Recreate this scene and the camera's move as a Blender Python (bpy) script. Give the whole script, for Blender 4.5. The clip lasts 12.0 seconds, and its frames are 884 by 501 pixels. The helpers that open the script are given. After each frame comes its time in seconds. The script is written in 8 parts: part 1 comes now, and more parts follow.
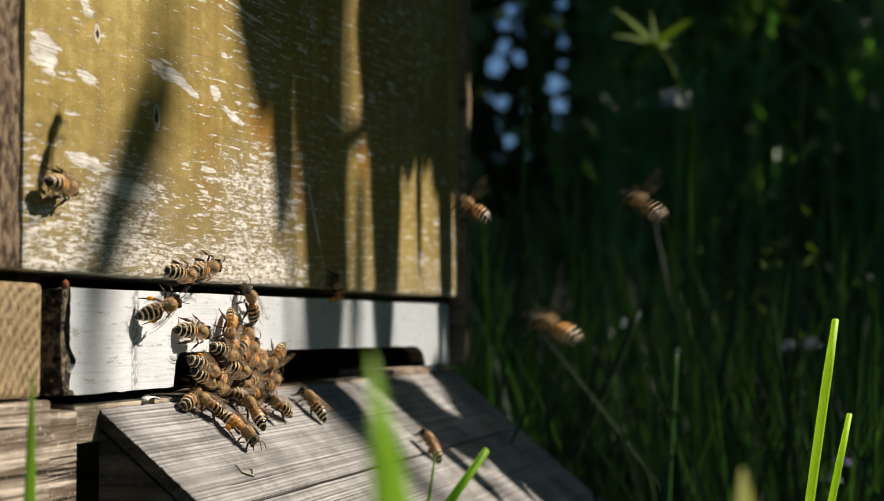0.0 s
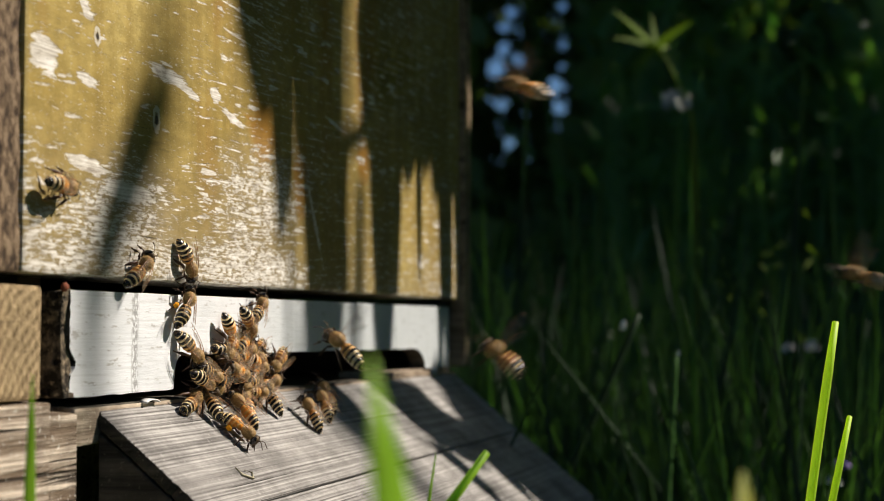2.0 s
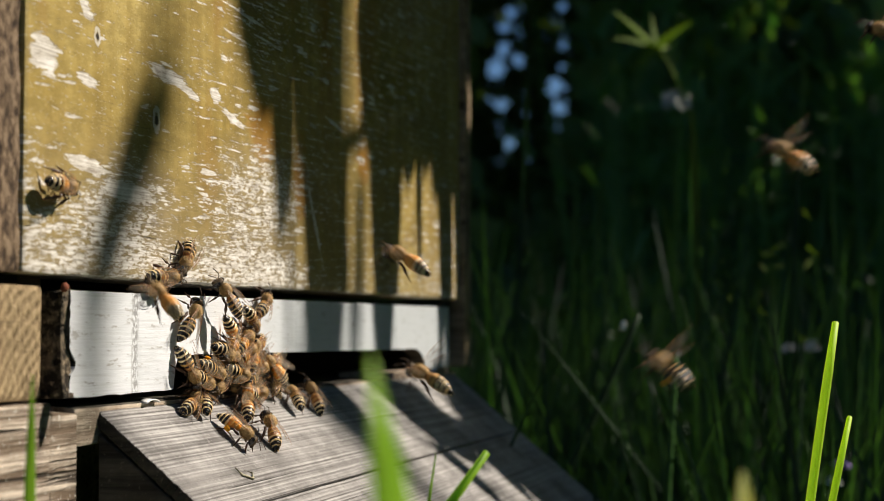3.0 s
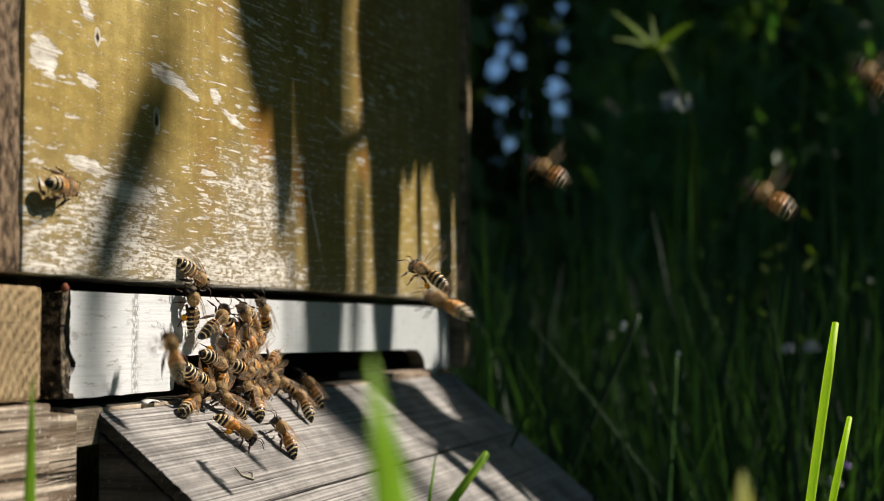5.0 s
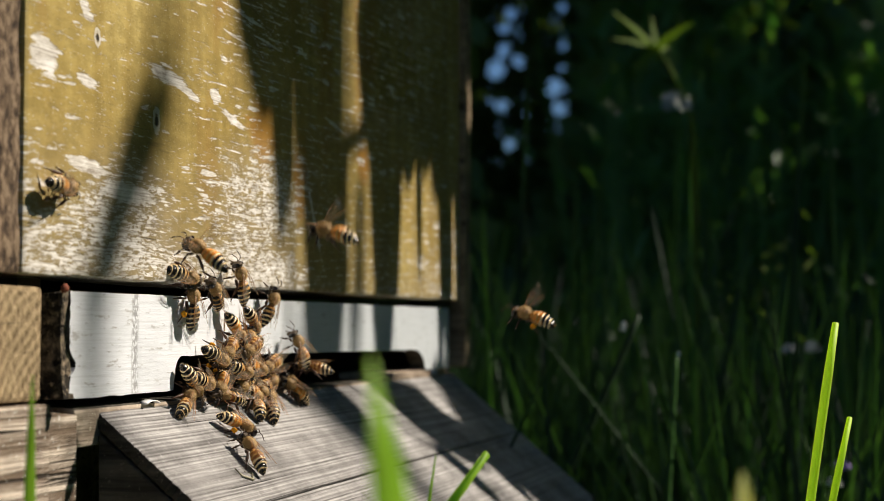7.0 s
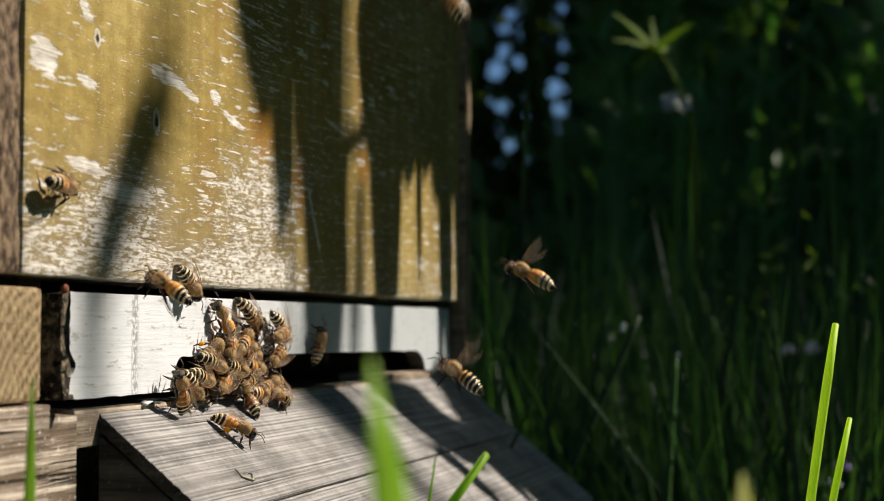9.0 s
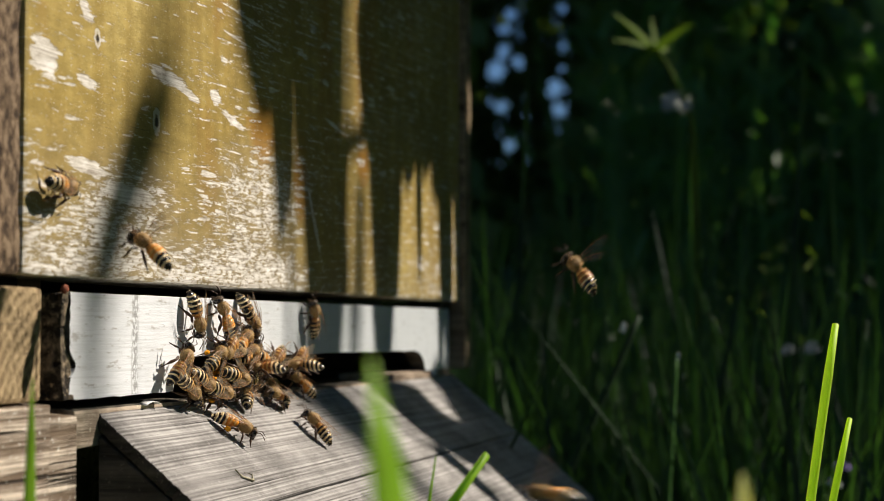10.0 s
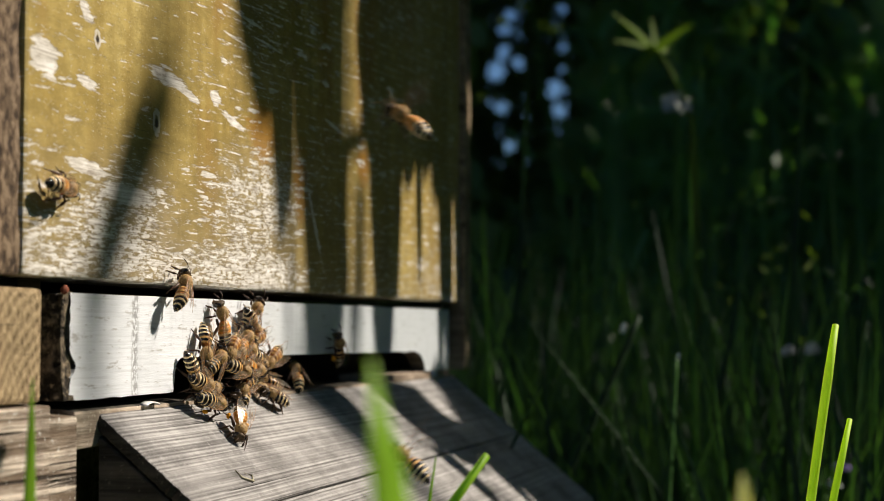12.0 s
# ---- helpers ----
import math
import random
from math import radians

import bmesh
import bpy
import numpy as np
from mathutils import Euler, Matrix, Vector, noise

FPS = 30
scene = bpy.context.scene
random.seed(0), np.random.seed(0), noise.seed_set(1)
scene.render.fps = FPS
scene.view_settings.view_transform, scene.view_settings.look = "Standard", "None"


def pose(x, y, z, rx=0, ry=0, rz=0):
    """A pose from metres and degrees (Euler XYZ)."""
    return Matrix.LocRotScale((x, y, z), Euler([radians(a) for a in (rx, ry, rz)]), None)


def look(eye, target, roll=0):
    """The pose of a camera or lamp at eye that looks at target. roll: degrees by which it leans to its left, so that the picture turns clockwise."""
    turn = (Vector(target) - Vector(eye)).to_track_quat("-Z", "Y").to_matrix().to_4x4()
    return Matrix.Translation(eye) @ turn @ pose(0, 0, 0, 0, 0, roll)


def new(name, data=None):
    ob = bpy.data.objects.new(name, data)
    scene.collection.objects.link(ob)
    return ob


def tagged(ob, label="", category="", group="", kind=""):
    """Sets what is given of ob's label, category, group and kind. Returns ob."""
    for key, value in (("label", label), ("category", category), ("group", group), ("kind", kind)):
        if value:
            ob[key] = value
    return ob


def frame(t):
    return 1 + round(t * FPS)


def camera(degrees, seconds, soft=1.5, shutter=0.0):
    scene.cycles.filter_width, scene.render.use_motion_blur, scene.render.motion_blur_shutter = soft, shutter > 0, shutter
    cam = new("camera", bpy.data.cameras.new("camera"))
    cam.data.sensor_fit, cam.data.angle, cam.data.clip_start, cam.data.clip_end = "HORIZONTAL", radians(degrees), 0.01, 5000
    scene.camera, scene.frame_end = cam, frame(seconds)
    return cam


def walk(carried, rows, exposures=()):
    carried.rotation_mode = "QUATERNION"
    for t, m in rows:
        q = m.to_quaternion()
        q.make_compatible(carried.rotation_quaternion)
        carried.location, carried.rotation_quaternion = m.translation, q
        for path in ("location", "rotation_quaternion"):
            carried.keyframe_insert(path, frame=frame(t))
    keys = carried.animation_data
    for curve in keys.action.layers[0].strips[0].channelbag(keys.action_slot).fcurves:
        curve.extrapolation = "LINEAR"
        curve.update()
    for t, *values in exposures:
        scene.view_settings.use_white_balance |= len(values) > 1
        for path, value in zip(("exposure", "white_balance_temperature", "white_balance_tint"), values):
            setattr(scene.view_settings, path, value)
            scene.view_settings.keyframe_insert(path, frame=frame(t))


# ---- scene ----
# ---- camera and its small tilt ----
EYE = Vector((-0.3454, -0.1763, 0.3157))
cam = camera(29.02, 12.0, soft=0.9, shutter=0.4)
cam.data.dof.use_dof = True
cam.data.dof.focus_distance = 0.435
cam.data.dof.aperture_fstop = 20.0


def aim(drift):
    """The camera's pose, tilted up by a drift given in thousandths of a radian."""
    yaw, pitch = math.atan2(0.2542, 0.9661), math.radians(2.6077) + drift / 1000
    way = Vector((math.cos(pitch) * math.cos(yaw), math.cos(pitch) * math.sin(yaw), math.sin(pitch)))
    return look(EYE, EYE + way)


walk(cam, [(0.0, aim(-1.98)), (0.2, aim(-1.45)), (0.5, aim(-1.09)), (2.0, aim(-0.56)), (3.2, aim(-0.40)), (5.0, aim(-0.07)),
           (7.0, aim(0.13)), (9.0, aim(0.53)), (10.4, aim(0.73)), (12.0, aim(1.09))])

# ---- world and sun ----
SUN = Vector((0.45, -0.60, 0.66)).normalized()
world = bpy.data.worlds.new("sky")
scene.world = world
world.use_nodes = True
wn = world.node_tree.nodes
sky = wn.new("ShaderNodeTexSky")
sky.sky_type, sky.sun_disc = "NISHITA", False
sky.sun_elevation, sky.sun_rotation = math.asin(SUN.z), math.atan2(SUN.x, SUN.y)
sky.dust_density, sky.ozone_density = 0.2, 10.0
world.node_tree.links.new(sky.outputs[0], wn["Background"].inputs[0])
wn["Background"].inputs[1].default_value = 0.041
sun_data = bpy.data.lights.new("sun", "SUN")
sun_data.energy, sun_data.angle, sun_data.color = 5.0, radians(0.53), (1.0, 0.90, 0.80)
sun = new("sun", sun_data)
sun.matrix_world = look(SUN * 5, (0, 0, 0))
scene.view_settings.exposure = 0.50


# ---- materials ----
class Nodes:
    """A small builder of node materials."""

    def __init__(self, name):
        self.mat = bpy.data.materials.new(name)
        self.mat.use_nodes = True
        self.tree = self.mat.node_tree
        self.bsdf = self.tree.nodes["Principled BSDF"]
        self.coord = self.tree.nodes.new("ShaderNodeTexCoord")

    def put(self, socket, value):
        if isinstance(value, bpy.types.NodeSocket):
            self.tree.links.new(value, socket)
        else:
            socket.default_value = value

    def at(self, scale=(1, 1, 1), rot=(0, 0, 0), shift=(0, 0, 0)):
        m = self.tree.nodes.new("ShaderNodeMapping")
        self.tree.links.new(self.coord.outputs["Object"], m.inputs["Vector"])
        m.inputs["Scale"].default_value, m.inputs["Rotation"].default_value, m.inputs["Location"].default_value = scale, rot, shift
        return m.outputs[0]

    def noise(self, vec, scale, detail=4.0, rough=0.55, warp=0.0):
        n = self.tree.nodes.new("ShaderNodeTexNoise")
        self.put(n.inputs["Vector"], vec)
        n.inputs["Scale"].default_value, n.inputs["Detail"].default_value = scale, detail
        n.inputs["Roughness"].default_value, n.inputs["Distortion"].default_value = rough, warp
        return n.outputs["Fac"]

    def ramp(self, fac, stops):
        r = self.tree.nodes.new("ShaderNodeValToRGB")
        while len(r.color_ramp.elements) < len(stops):
            r.color_ramp.elements.new(0.5)
        for e, (p, c) in zip(r.color_ramp.elements, stops):
            e.position = p
            e.color = (c, c, c, 1) if isinstance(c, (int, float)) else (*c, 1)
        self.put(r.inputs[0], fac)
        return r.outputs[0]

    def mix(self, fac, a, b, how="MIX"):
        m = self.tree.nodes.new("ShaderNodeMix")
        m.data_type, m.blend_type = "RGBA", how
        self.put(m.inputs[0], fac)
        self.put(m.inputs[6], (*a, 1) if isinstance(a, tuple) else a)
        self.put(m.inputs[7], (*b, 1) if isinstance(b, tuple) else b)
        return m.outputs[2]

    def math(self, op, a, b=0.0, clamp=True):
        m = self.tree.nodes.new("ShaderNodeMath")
        m.operation, m.use_clamp = op, clamp
        self.put(m.inputs[0], a)
        self.put(m.inputs[1], b)
        return m.outputs[0]

    def bump(self, height, depth, strength=0.6):
        b = self.tree.nodes.new("ShaderNodeBump")
        b.inputs["Strength"].default_value, b.inputs["Distance"].default_value = strength, depth
        self.put(b.inputs["Height"], height)
        self.put(self.bsdf.inputs["Normal"], b.outputs[0])

    def set(self, colour, rough=0.8, spec=0.3, trans=0.0, coat=0.0):
        self.put(self.bsdf.inputs["Base Color"], (*colour, 1) if isinstance(colour, tuple) else colour)
        self.put(self.bsdf.inputs["Roughness"], rough)
        self.bsdf.inputs["Specular IOR Level"].default_value = spec
        self.bsdf.inputs["Coat Weight"].default_value = coat
        return self.mat


def ochre_paint():
    n = Nodes("flaking_ochre_paint")
    sep = n.tree.nodes.new("ShaderNodeSeparateXYZ")
    n.tree.links.new(n.coord.outputs["Object"], sep.inputs[0])

    def ranged(socket, a, b, c, d):
        r = n.tree.nodes.new("ShaderNodeMapRange")
        n.tree.links.new(socket, r.inputs[0])
        for i, v in enumerate((a, b, c, d)):
            r.inputs[i + 1].default_value = v
        return r.outputs[0]

    def total(*parts):
        """The sum of (socket, weight) pairs."""
        out = None
        for socket, weight in parts:
            term = n.math("MULTIPLY", socket, weight, False)
            out = term if out is None else n.math("ADD", out, term, False)
        return out

    # the coat itself: brushed upright, mottled, dusty, with rust-coloured runs
    big = n.noise(n.at((14, 14, 22)), 1.0, 4, 0.6)
    brushed = n.noise(n.at((95, 95, 7), shift=(0.7, 0, 0.3)), 1.0, 4, 0.6)
    paint = n.ramp(total((big, 0.5), (brushed, 0.5)), [(0.33, (0.195, 0.138, 0.040)), (0.5, (0.365, 0.262, 0.070)), (0.66, (0.50, 0.385, 0.128))])
    mott = n.noise(n.at((130, 130, 260)), 1.0, 4, 0.65)
    paint = n.mix(n.ramp(mott, [(0.42, 0.40), (0.58, 0.0)]), paint, (0.19, 0.14, 0.034))
    dust = n.noise(n.at((900, 900, 1900)), 1.0, 3, 0.6)
    paint = n.mix(n.ramp(dust, [(0.60, 0.0), (0.70, 0.6)]), paint, (0.62, 0.53, 0.30))
    paint = n.mix(n.ramp(dust, [(0.32, 0.55), (0.40, 0.0)]), paint, (0.15, 0.11, 0.03))
    stain = n.noise(n.at((30, 30, 9), shift=(3.1, 0, 1.7)), 1.0, 3)
    paint = n.mix(n.ramp(stain, [(0.60, 0.0), (0.72, 0.6)]), paint, (0.30, 0.135, 0.018))

    patch = n.noise(n.at((13, 13, 40)), 1.0, 3, 0.6)
    mid = n.noise(n.at((46, 46, 330), shift=(1.7, 0, 4.2)), 1.0, 7, 0.75, 0.1)

    def spot(x, z, long, tall, lean, wobble):
        """0 at (x, z) on the board, 1 on a ragged oval about it, more outside."""
        m = n.tree.nodes.new("ShaderNodeMapping")
        m.vector_type = "TEXTURE"
        n.tree.links.new(n.coord.outputs["Object"], m.inputs[0])
        m.inputs[1].default_value, m.inputs[2].default_value, m.inputs[3].default_value = (x, 0, z), (0, radians(lean), 0), (long, 1.0, tall)
        v = n.tree.nodes.new("ShaderNodeVectorMath")
        v.operation = "LENGTH"
        n.tree.links.new(m.outputs[0], v.inputs[0])
        return n.math("ADD", v.outputs["Value"], n.math("MULTIPLY", n.math("SUBTRACT", mid, 0.5, False), wobble, False), False)

    # wear grows towards the lower edge, and more so over two broad stretches
    low = ranged(sep.outputs[2], 0.326, 0.376, 0.165, 0.0)
    edge = ranged(sep.outputs[2], 0.3275, 0.3375, 0.10, 0.0)
    more = n.math("MULTIPLY", n.math("ADD", low, edge), ranged(sep.outputs[0], 0.142, 0.165, 1.0, 0.45))
    for x, z, long, tall, gain in ((0.030, 0.344, 0.030, 0.018, 0.10), (0.112, 0.352, 0.036, 0.026, 0.08), (0.085, 0.332, 0.075, 0.008, 0.10)):
        more = n.math("ADD", more, n.ramp(spot(x, z, long, tall, 0, 0.6), [(0.5, gain), (1.2, 0.0)]))

    # flakes lie along the grain: fine dashes, specks, longer patches and the lines of the saw
    dash = n.noise(n.at((150, 150, 1050)), 1.0, 5, 0.66, 0.25)
    m1 = total((dash, 0.76), (patch, 0.24), (more, 0.52))
    m2 = total((mid, 0.74), (patch, 0.26), (more, 0.40))
    flake = n.math("MAXIMUM", n.ramp(m1, [(0.602, 0.0), (0.614, 1.0)]), n.ramp(m2, [(0.588, 0.0), (0.598, 1.0)]))
    speck = n.noise(n.at((620, 620, 1900), shift=(2, 0, 1)), 1.0, 2, 0.5)
    flake = n.math("MAXIMUM", flake, n.ramp(total((speck, 0.8), (patch, 0.2), (more, 0.25)), [(0.655, 0.0), (0.672, 1.0)]))
    w = n.tree.nodes.new("ShaderNodeTexWave")
    w.bands_direction = "Z"
    n.put(w.inputs["Vector"], n.at((1, 1, 1), (0, radians(2.2), 0)))
    for key, value in (("Scale", 125.0), ("Distortion", 2.2), ("Detail", 3.0), ("Detail Scale", 0.35)):
        w.inputs[key].default_value = value
    broken = n.noise(n.at((95, 95, 300), shift=(6, 0, 2)), 1.0, 4, 0.65)
    where = ranged(sep.outputs[0], 0.03, 0.12, -0.03, 0.05)
    saw = n.math("MULTIPLY", n.ramp(w.outputs["Fac"], [(0.86, 0.0), (0.95, 1.0)]), n.ramp(n.math("ADD", broken, where, False), [(0.55, 0.0), (0.59, 1.0)]))
    flake = n.math("MAXIMUM", flake, saw)
    chips = n.noise(n.at((420, 420, 1500), shift=(0, 0, 3)), 1.0, 4, 0.7)
    flake = n.math("MULTIPLY", flake, n.ramp(chips, [(0.435, 0.0), (0.47, 1.0)]))
    # single chips scattered over the coat
    cells = n.tree.nodes.new("ShaderNodeTexVoronoi")
    n.put(cells.inputs["Vector"], n.at((80, 0, 480)))
    cells.inputs["Scale"].default_value = 1.0
    chosen = n.tree.nodes.new("ShaderNodeSeparateColor")
    n.tree.links.new(cells.outputs["Color"], chosen.inputs[0])
    reach = n.math("ADD", cells.outputs["Distance"], n.math("MULTIPLY", n.math("SUBTRACT", mid, 0.5, False), 2.3, False), False)
    size = n.math("SUBTRACT", n.math("MULTIPLY", chosen.outputs[0], 1.00, False), 0.62, False)
    flake = n.math("MAXIMUM", flake, n.ramp(n.math("SUBTRACT", size, reach, False), [(0.0, 0.0), (0.02, 1.0)]))
    for x, z, long, tall, lean in ((0.0490, 0.3788, 0.014, 0.0026, 4), (0.0640, 0.3764, 0.008, 0.0016, 6), (0.0815, 0.3780, 0.0050, 0.0028, 10), (0.0935, 0.3735, 0.012, 0.0015, 12),
                                   (-0.0150, 0.3745, 0.0080, 0.0052, 14), (0.0055, 0.3718, 0.0060, 0.0020, 8), (0.0040, 0.3880, 0.0050, 0.0024, 25), (0.182, 0.3822, 0.010, 0.0009, 8),
                                   (0.103, 0.4038, 0.018, 0.0006, 4), (0.098, 0.3965, 0.014, 0.0005, 4), (0.120, 0.3990, 0.016, 0.0005, 3), (0.006, 0.3525, 0.012, 0.0024, 4), (0.026, 0.3480, 0.017, 0.0032, 2), (0.164, 0.348, 0.0016, 0.018, -32)):
        flake = n.math("MAXIMUM", flake, n.ramp(spot(x, z, long * 0.88, tall * 0.85, lean, 3.0), [(0.86, 1.0), (0.93, 0.0)]))
    fibre = n.noise(n.at((60, 60, 2100)), 1.0, 3)
    bare = n.ramp(total((fibre, 0.45), (mott, 0.3), (chips, 0.25)), [(0.38, (0.27, 0.23, 0.18)), (0.48, (0.56, 0.52, 0.44)), (0.60, (0.80, 0.77, 0.71))])
    for x, z, long, tall in ((0.118, 0.372, 0.014, 0.012), (0.2147, 0.372, 0.010, 0.008), (0.150, 0.360, 0.008, 0.014)):
        paint = n.mix(n.ramp(spot(x, z, long, tall, 0, 2.0), [(0.5, 0.75), (1.0, 0.0)]), paint, (0.36, 0.165, 0.016))
    paint = n.mix(n.ramp(more, [(0.03, 0.0), (0.20, 0.8)]), paint, n.mix(mott, (0.16, 0.122, 0.062), (0.42, 0.345, 0.20)))
    colour = n.mix(flake, paint, bare)
    for x, z, r in ((0.0432, 0.3672, 0.0031), (0.0105, 0.3825, 0.0021)):
        ring = spot(x, z, r * 0.85, r * 1.2, -6, 1.5)
        colour = n.mix(n.ramp(ring, [(0.40, 0.1), (0.58, 0.85), (0.86, 0.85), (0.95, 0.0)]), colour, (0.60, 0.57, 0.50))
        colour = n.mix(n.ramp(ring, [(0.26, 1.0), (0.42, 0.6), (0.54, 0.0)]), colour, (0.03, 0.022, 0.014))
        colour = n.mix(n.ramp(ring, [(0.94, 0.0), (1.0, 0.7), (1.08, 0.0)]), colour, (0.05, 0.036, 0.018))
    crack = n.noise(n.at((18, 18, 760), shift=(7, 0, 0)), 1.0, 3)
    colour = n.mix(n.ramp(crack, [(0.26, 0.85), (0.30, 0.0)]), colour, (0.055, 0.042, 0.022))
    grime = n.noise(n.at((34, 34, 420), shift=(0, 0, 9)), 1.0, 5, 0.7)
    colour = n.mix(n.ramp(grime, [(0.32, 0.35), (0.40, 0.0)]), colour, (0.10, 0.075, 0.03))
    n.bump(n.math("SUBTRACT", total((fibre, 0.05), (dust, 0.16), (n.ramp(crack, [(0.26, 0.0), (0.30, 1.0)]), 0.15)), n.math("MULTIPLY", flake, 0.35)), 0.0008, 0.6)
    return n.set(colour, n.ramp(flake, [(0, 0.45), (1, 0.85)]), 0.35)


def white_paint():
    n = Nodes("worn_white_paint")
    fibre = n.noise(n.at((30, 30, 1300)), 1.0, 4)
    blot = n.noise(n.at((30, 30, 60)), 1.0, 4)
    colour = n.ramp(blot, [(0.3, (0.60, 0.625, 0.63)), (0.55, (0.75, 0.77, 0.78)), (0.8, (0.81, 0.825, 0.83))])
    colour = n.mix(n.ramp(fibre, [(0.36, 0.32), (0.46, 0.0)]), colour, (0.50, 0.51, 0.49))
    worn = n.noise(n.at((110, 110, 520)), 1.0, 5, 0.68)
    colour = n.mix(n.ramp(worn, [(0.575, 0.0), (0.64, 0.7)]), colour, (0.34, 0.32, 0.28))
    sep = n.tree.nodes.new("ShaderNodeSeparateXYZ")
    n.tree.links.new(n.coord.outputs["Object"], sep.inputs[0])
    # rubbed streaks that run down across the strip
    wob = n.noise(n.at((60, 60, 60)), 1.0, 3)
    dist = n.math("ABSOLUTE", n.math("SUBTRACT", n.math("ADD", sep.outputs[0], n.math("MULTIPLY", wob, 0.002), False), 0.0352, False))
    line = n.ramp(n.math("MULTIPLY", dist, 100.0), [(0.10, 1.0), (0.24, 0.0)])
    spots = n.ramp(n.noise(n.at((1100, 1100, 700)), 1.0, 3), [(0.44, 0.0), (0.52, 0.85)])
    colour = n.mix(n.math("MULTIPLY", line, spots), colour, (0.27, 0.27, 0.26))
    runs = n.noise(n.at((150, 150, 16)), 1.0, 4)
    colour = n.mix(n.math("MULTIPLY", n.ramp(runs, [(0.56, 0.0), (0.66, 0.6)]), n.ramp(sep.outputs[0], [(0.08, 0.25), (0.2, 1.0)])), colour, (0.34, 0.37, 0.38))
    # far end tinted blue-grey: grime, plus shade deepened in the colour
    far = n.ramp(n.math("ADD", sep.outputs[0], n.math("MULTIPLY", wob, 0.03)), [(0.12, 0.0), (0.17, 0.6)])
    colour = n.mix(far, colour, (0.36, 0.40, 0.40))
    n.bump(n.math("ADD", n.math("MULTIPLY", fibre, 0.25), n.math("MULTIPLY", worn, 0.5)), 0.0005, 0.7)
    return n.set(colour, 0.55, 0.35)


def grey_wood(name, dark, light, along=(1, 0, 0), depth=0.0006, rough=0.85, fine=1.0, saw=0.0, speckle=0.6, crisp=1.0, split=0.33):
    """Weathered board, its grain along an axis, with raised lines and dark fissures."""
    n = Nodes(name)
    s = tuple(((6 if saw else 22) if a else 900 * fine) for a in along)
    grain = n.noise(n.at(s), 1.0, 5, 0.65, 0.0 if saw else 0.1)
    s2 = tuple((4 if a else 260 * fine) for a in along)
    ring = n.noise(n.at(s2, shift=(2.3, 1.1, 0.4)), 1.0, 3, 0.55, 0.25)
    both = n.math("ADD", n.math("MULTIPLY", grain, 0.5), n.math("MULTIPLY", ring, 0.5))
    if saw:
        straight = n.noise(n.at((5, 1300, 1300), shift=(1.3, 0.7, 0.2)), 1.0, 4, 0.6, 0.0)
        worn = n.noise(n.at((70, 110, 110), shift=(0.3, 2.7, 4.2)), 1.0, 5, 0.7)
        both = n.math("ADD", n.math("ADD", n.math("MULTIPLY", grain, 0.32), n.math("MULTIPLY", straight, 0.50)), n.math("MULTIPLY", worn, 0.18))
        w = n.tree.nodes.new("ShaderNodeTexWave")
        w.bands_direction = "Y"
        n.put(w.inputs["Vector"], n.at((0.05, 1, 1)))
        for key, value in (("Scale", 360.0), ("Distortion", 0.15), ("Detail", 3.0), ("Detail Scale", 0.8)):
            w.inputs[key].default_value = value
        both = n.math("ADD", n.math("MULTIPLY", both, 1 - saw), n.math("MULTIPLY", n.math("ADD", n.math("MULTIPLY", w.outputs["Fac"], 0.5), 0.25), saw))
    colour = n.ramp(both, [(0.49 - 0.09 * crisp, dark), (0.49 + 0.01 * crisp, tuple((a + b) / 2 for a, b in zip(dark, light))), (0.49 + 0.09 * crisp, light)])
    fiss = n.noise(n.at(tuple(((3 if saw else 9) if a else 420 * fine) for a in along), shift=(5.3, 2.1, 1.4)), 1.0, 3, 0.5, 0.0 if saw else 0.2)
    gash = n.ramp(fiss, [(split, 1.0), (split + 0.05, 0.0)])
    colour = n.mix(gash, colour, tuple(c * 0.22 for c in dark))
    blot = n.noise(n.at((40, 40, 40)), 1.0, 5, 0.65)
    colour = n.mix(n.ramp(blot, [(0.38, 0.5), (0.55, 0.0)]), colour, tuple(c * 0.5 for c in dark))
    speck = n.noise(n.at((900, 900, 900)), 1.0, 2)
    colour = n.mix(n.ramp(speck, [(0.63, 0.0), (0.70, speckle)]), colour, tuple(min(0.8, c * 1.5) for c in light))
    n.bump(n.math("SUBTRACT", both, n.math("MULTIPLY", gash, 0.5)), depth, 1.0)
    return n.set(colour, rough, 0.25)


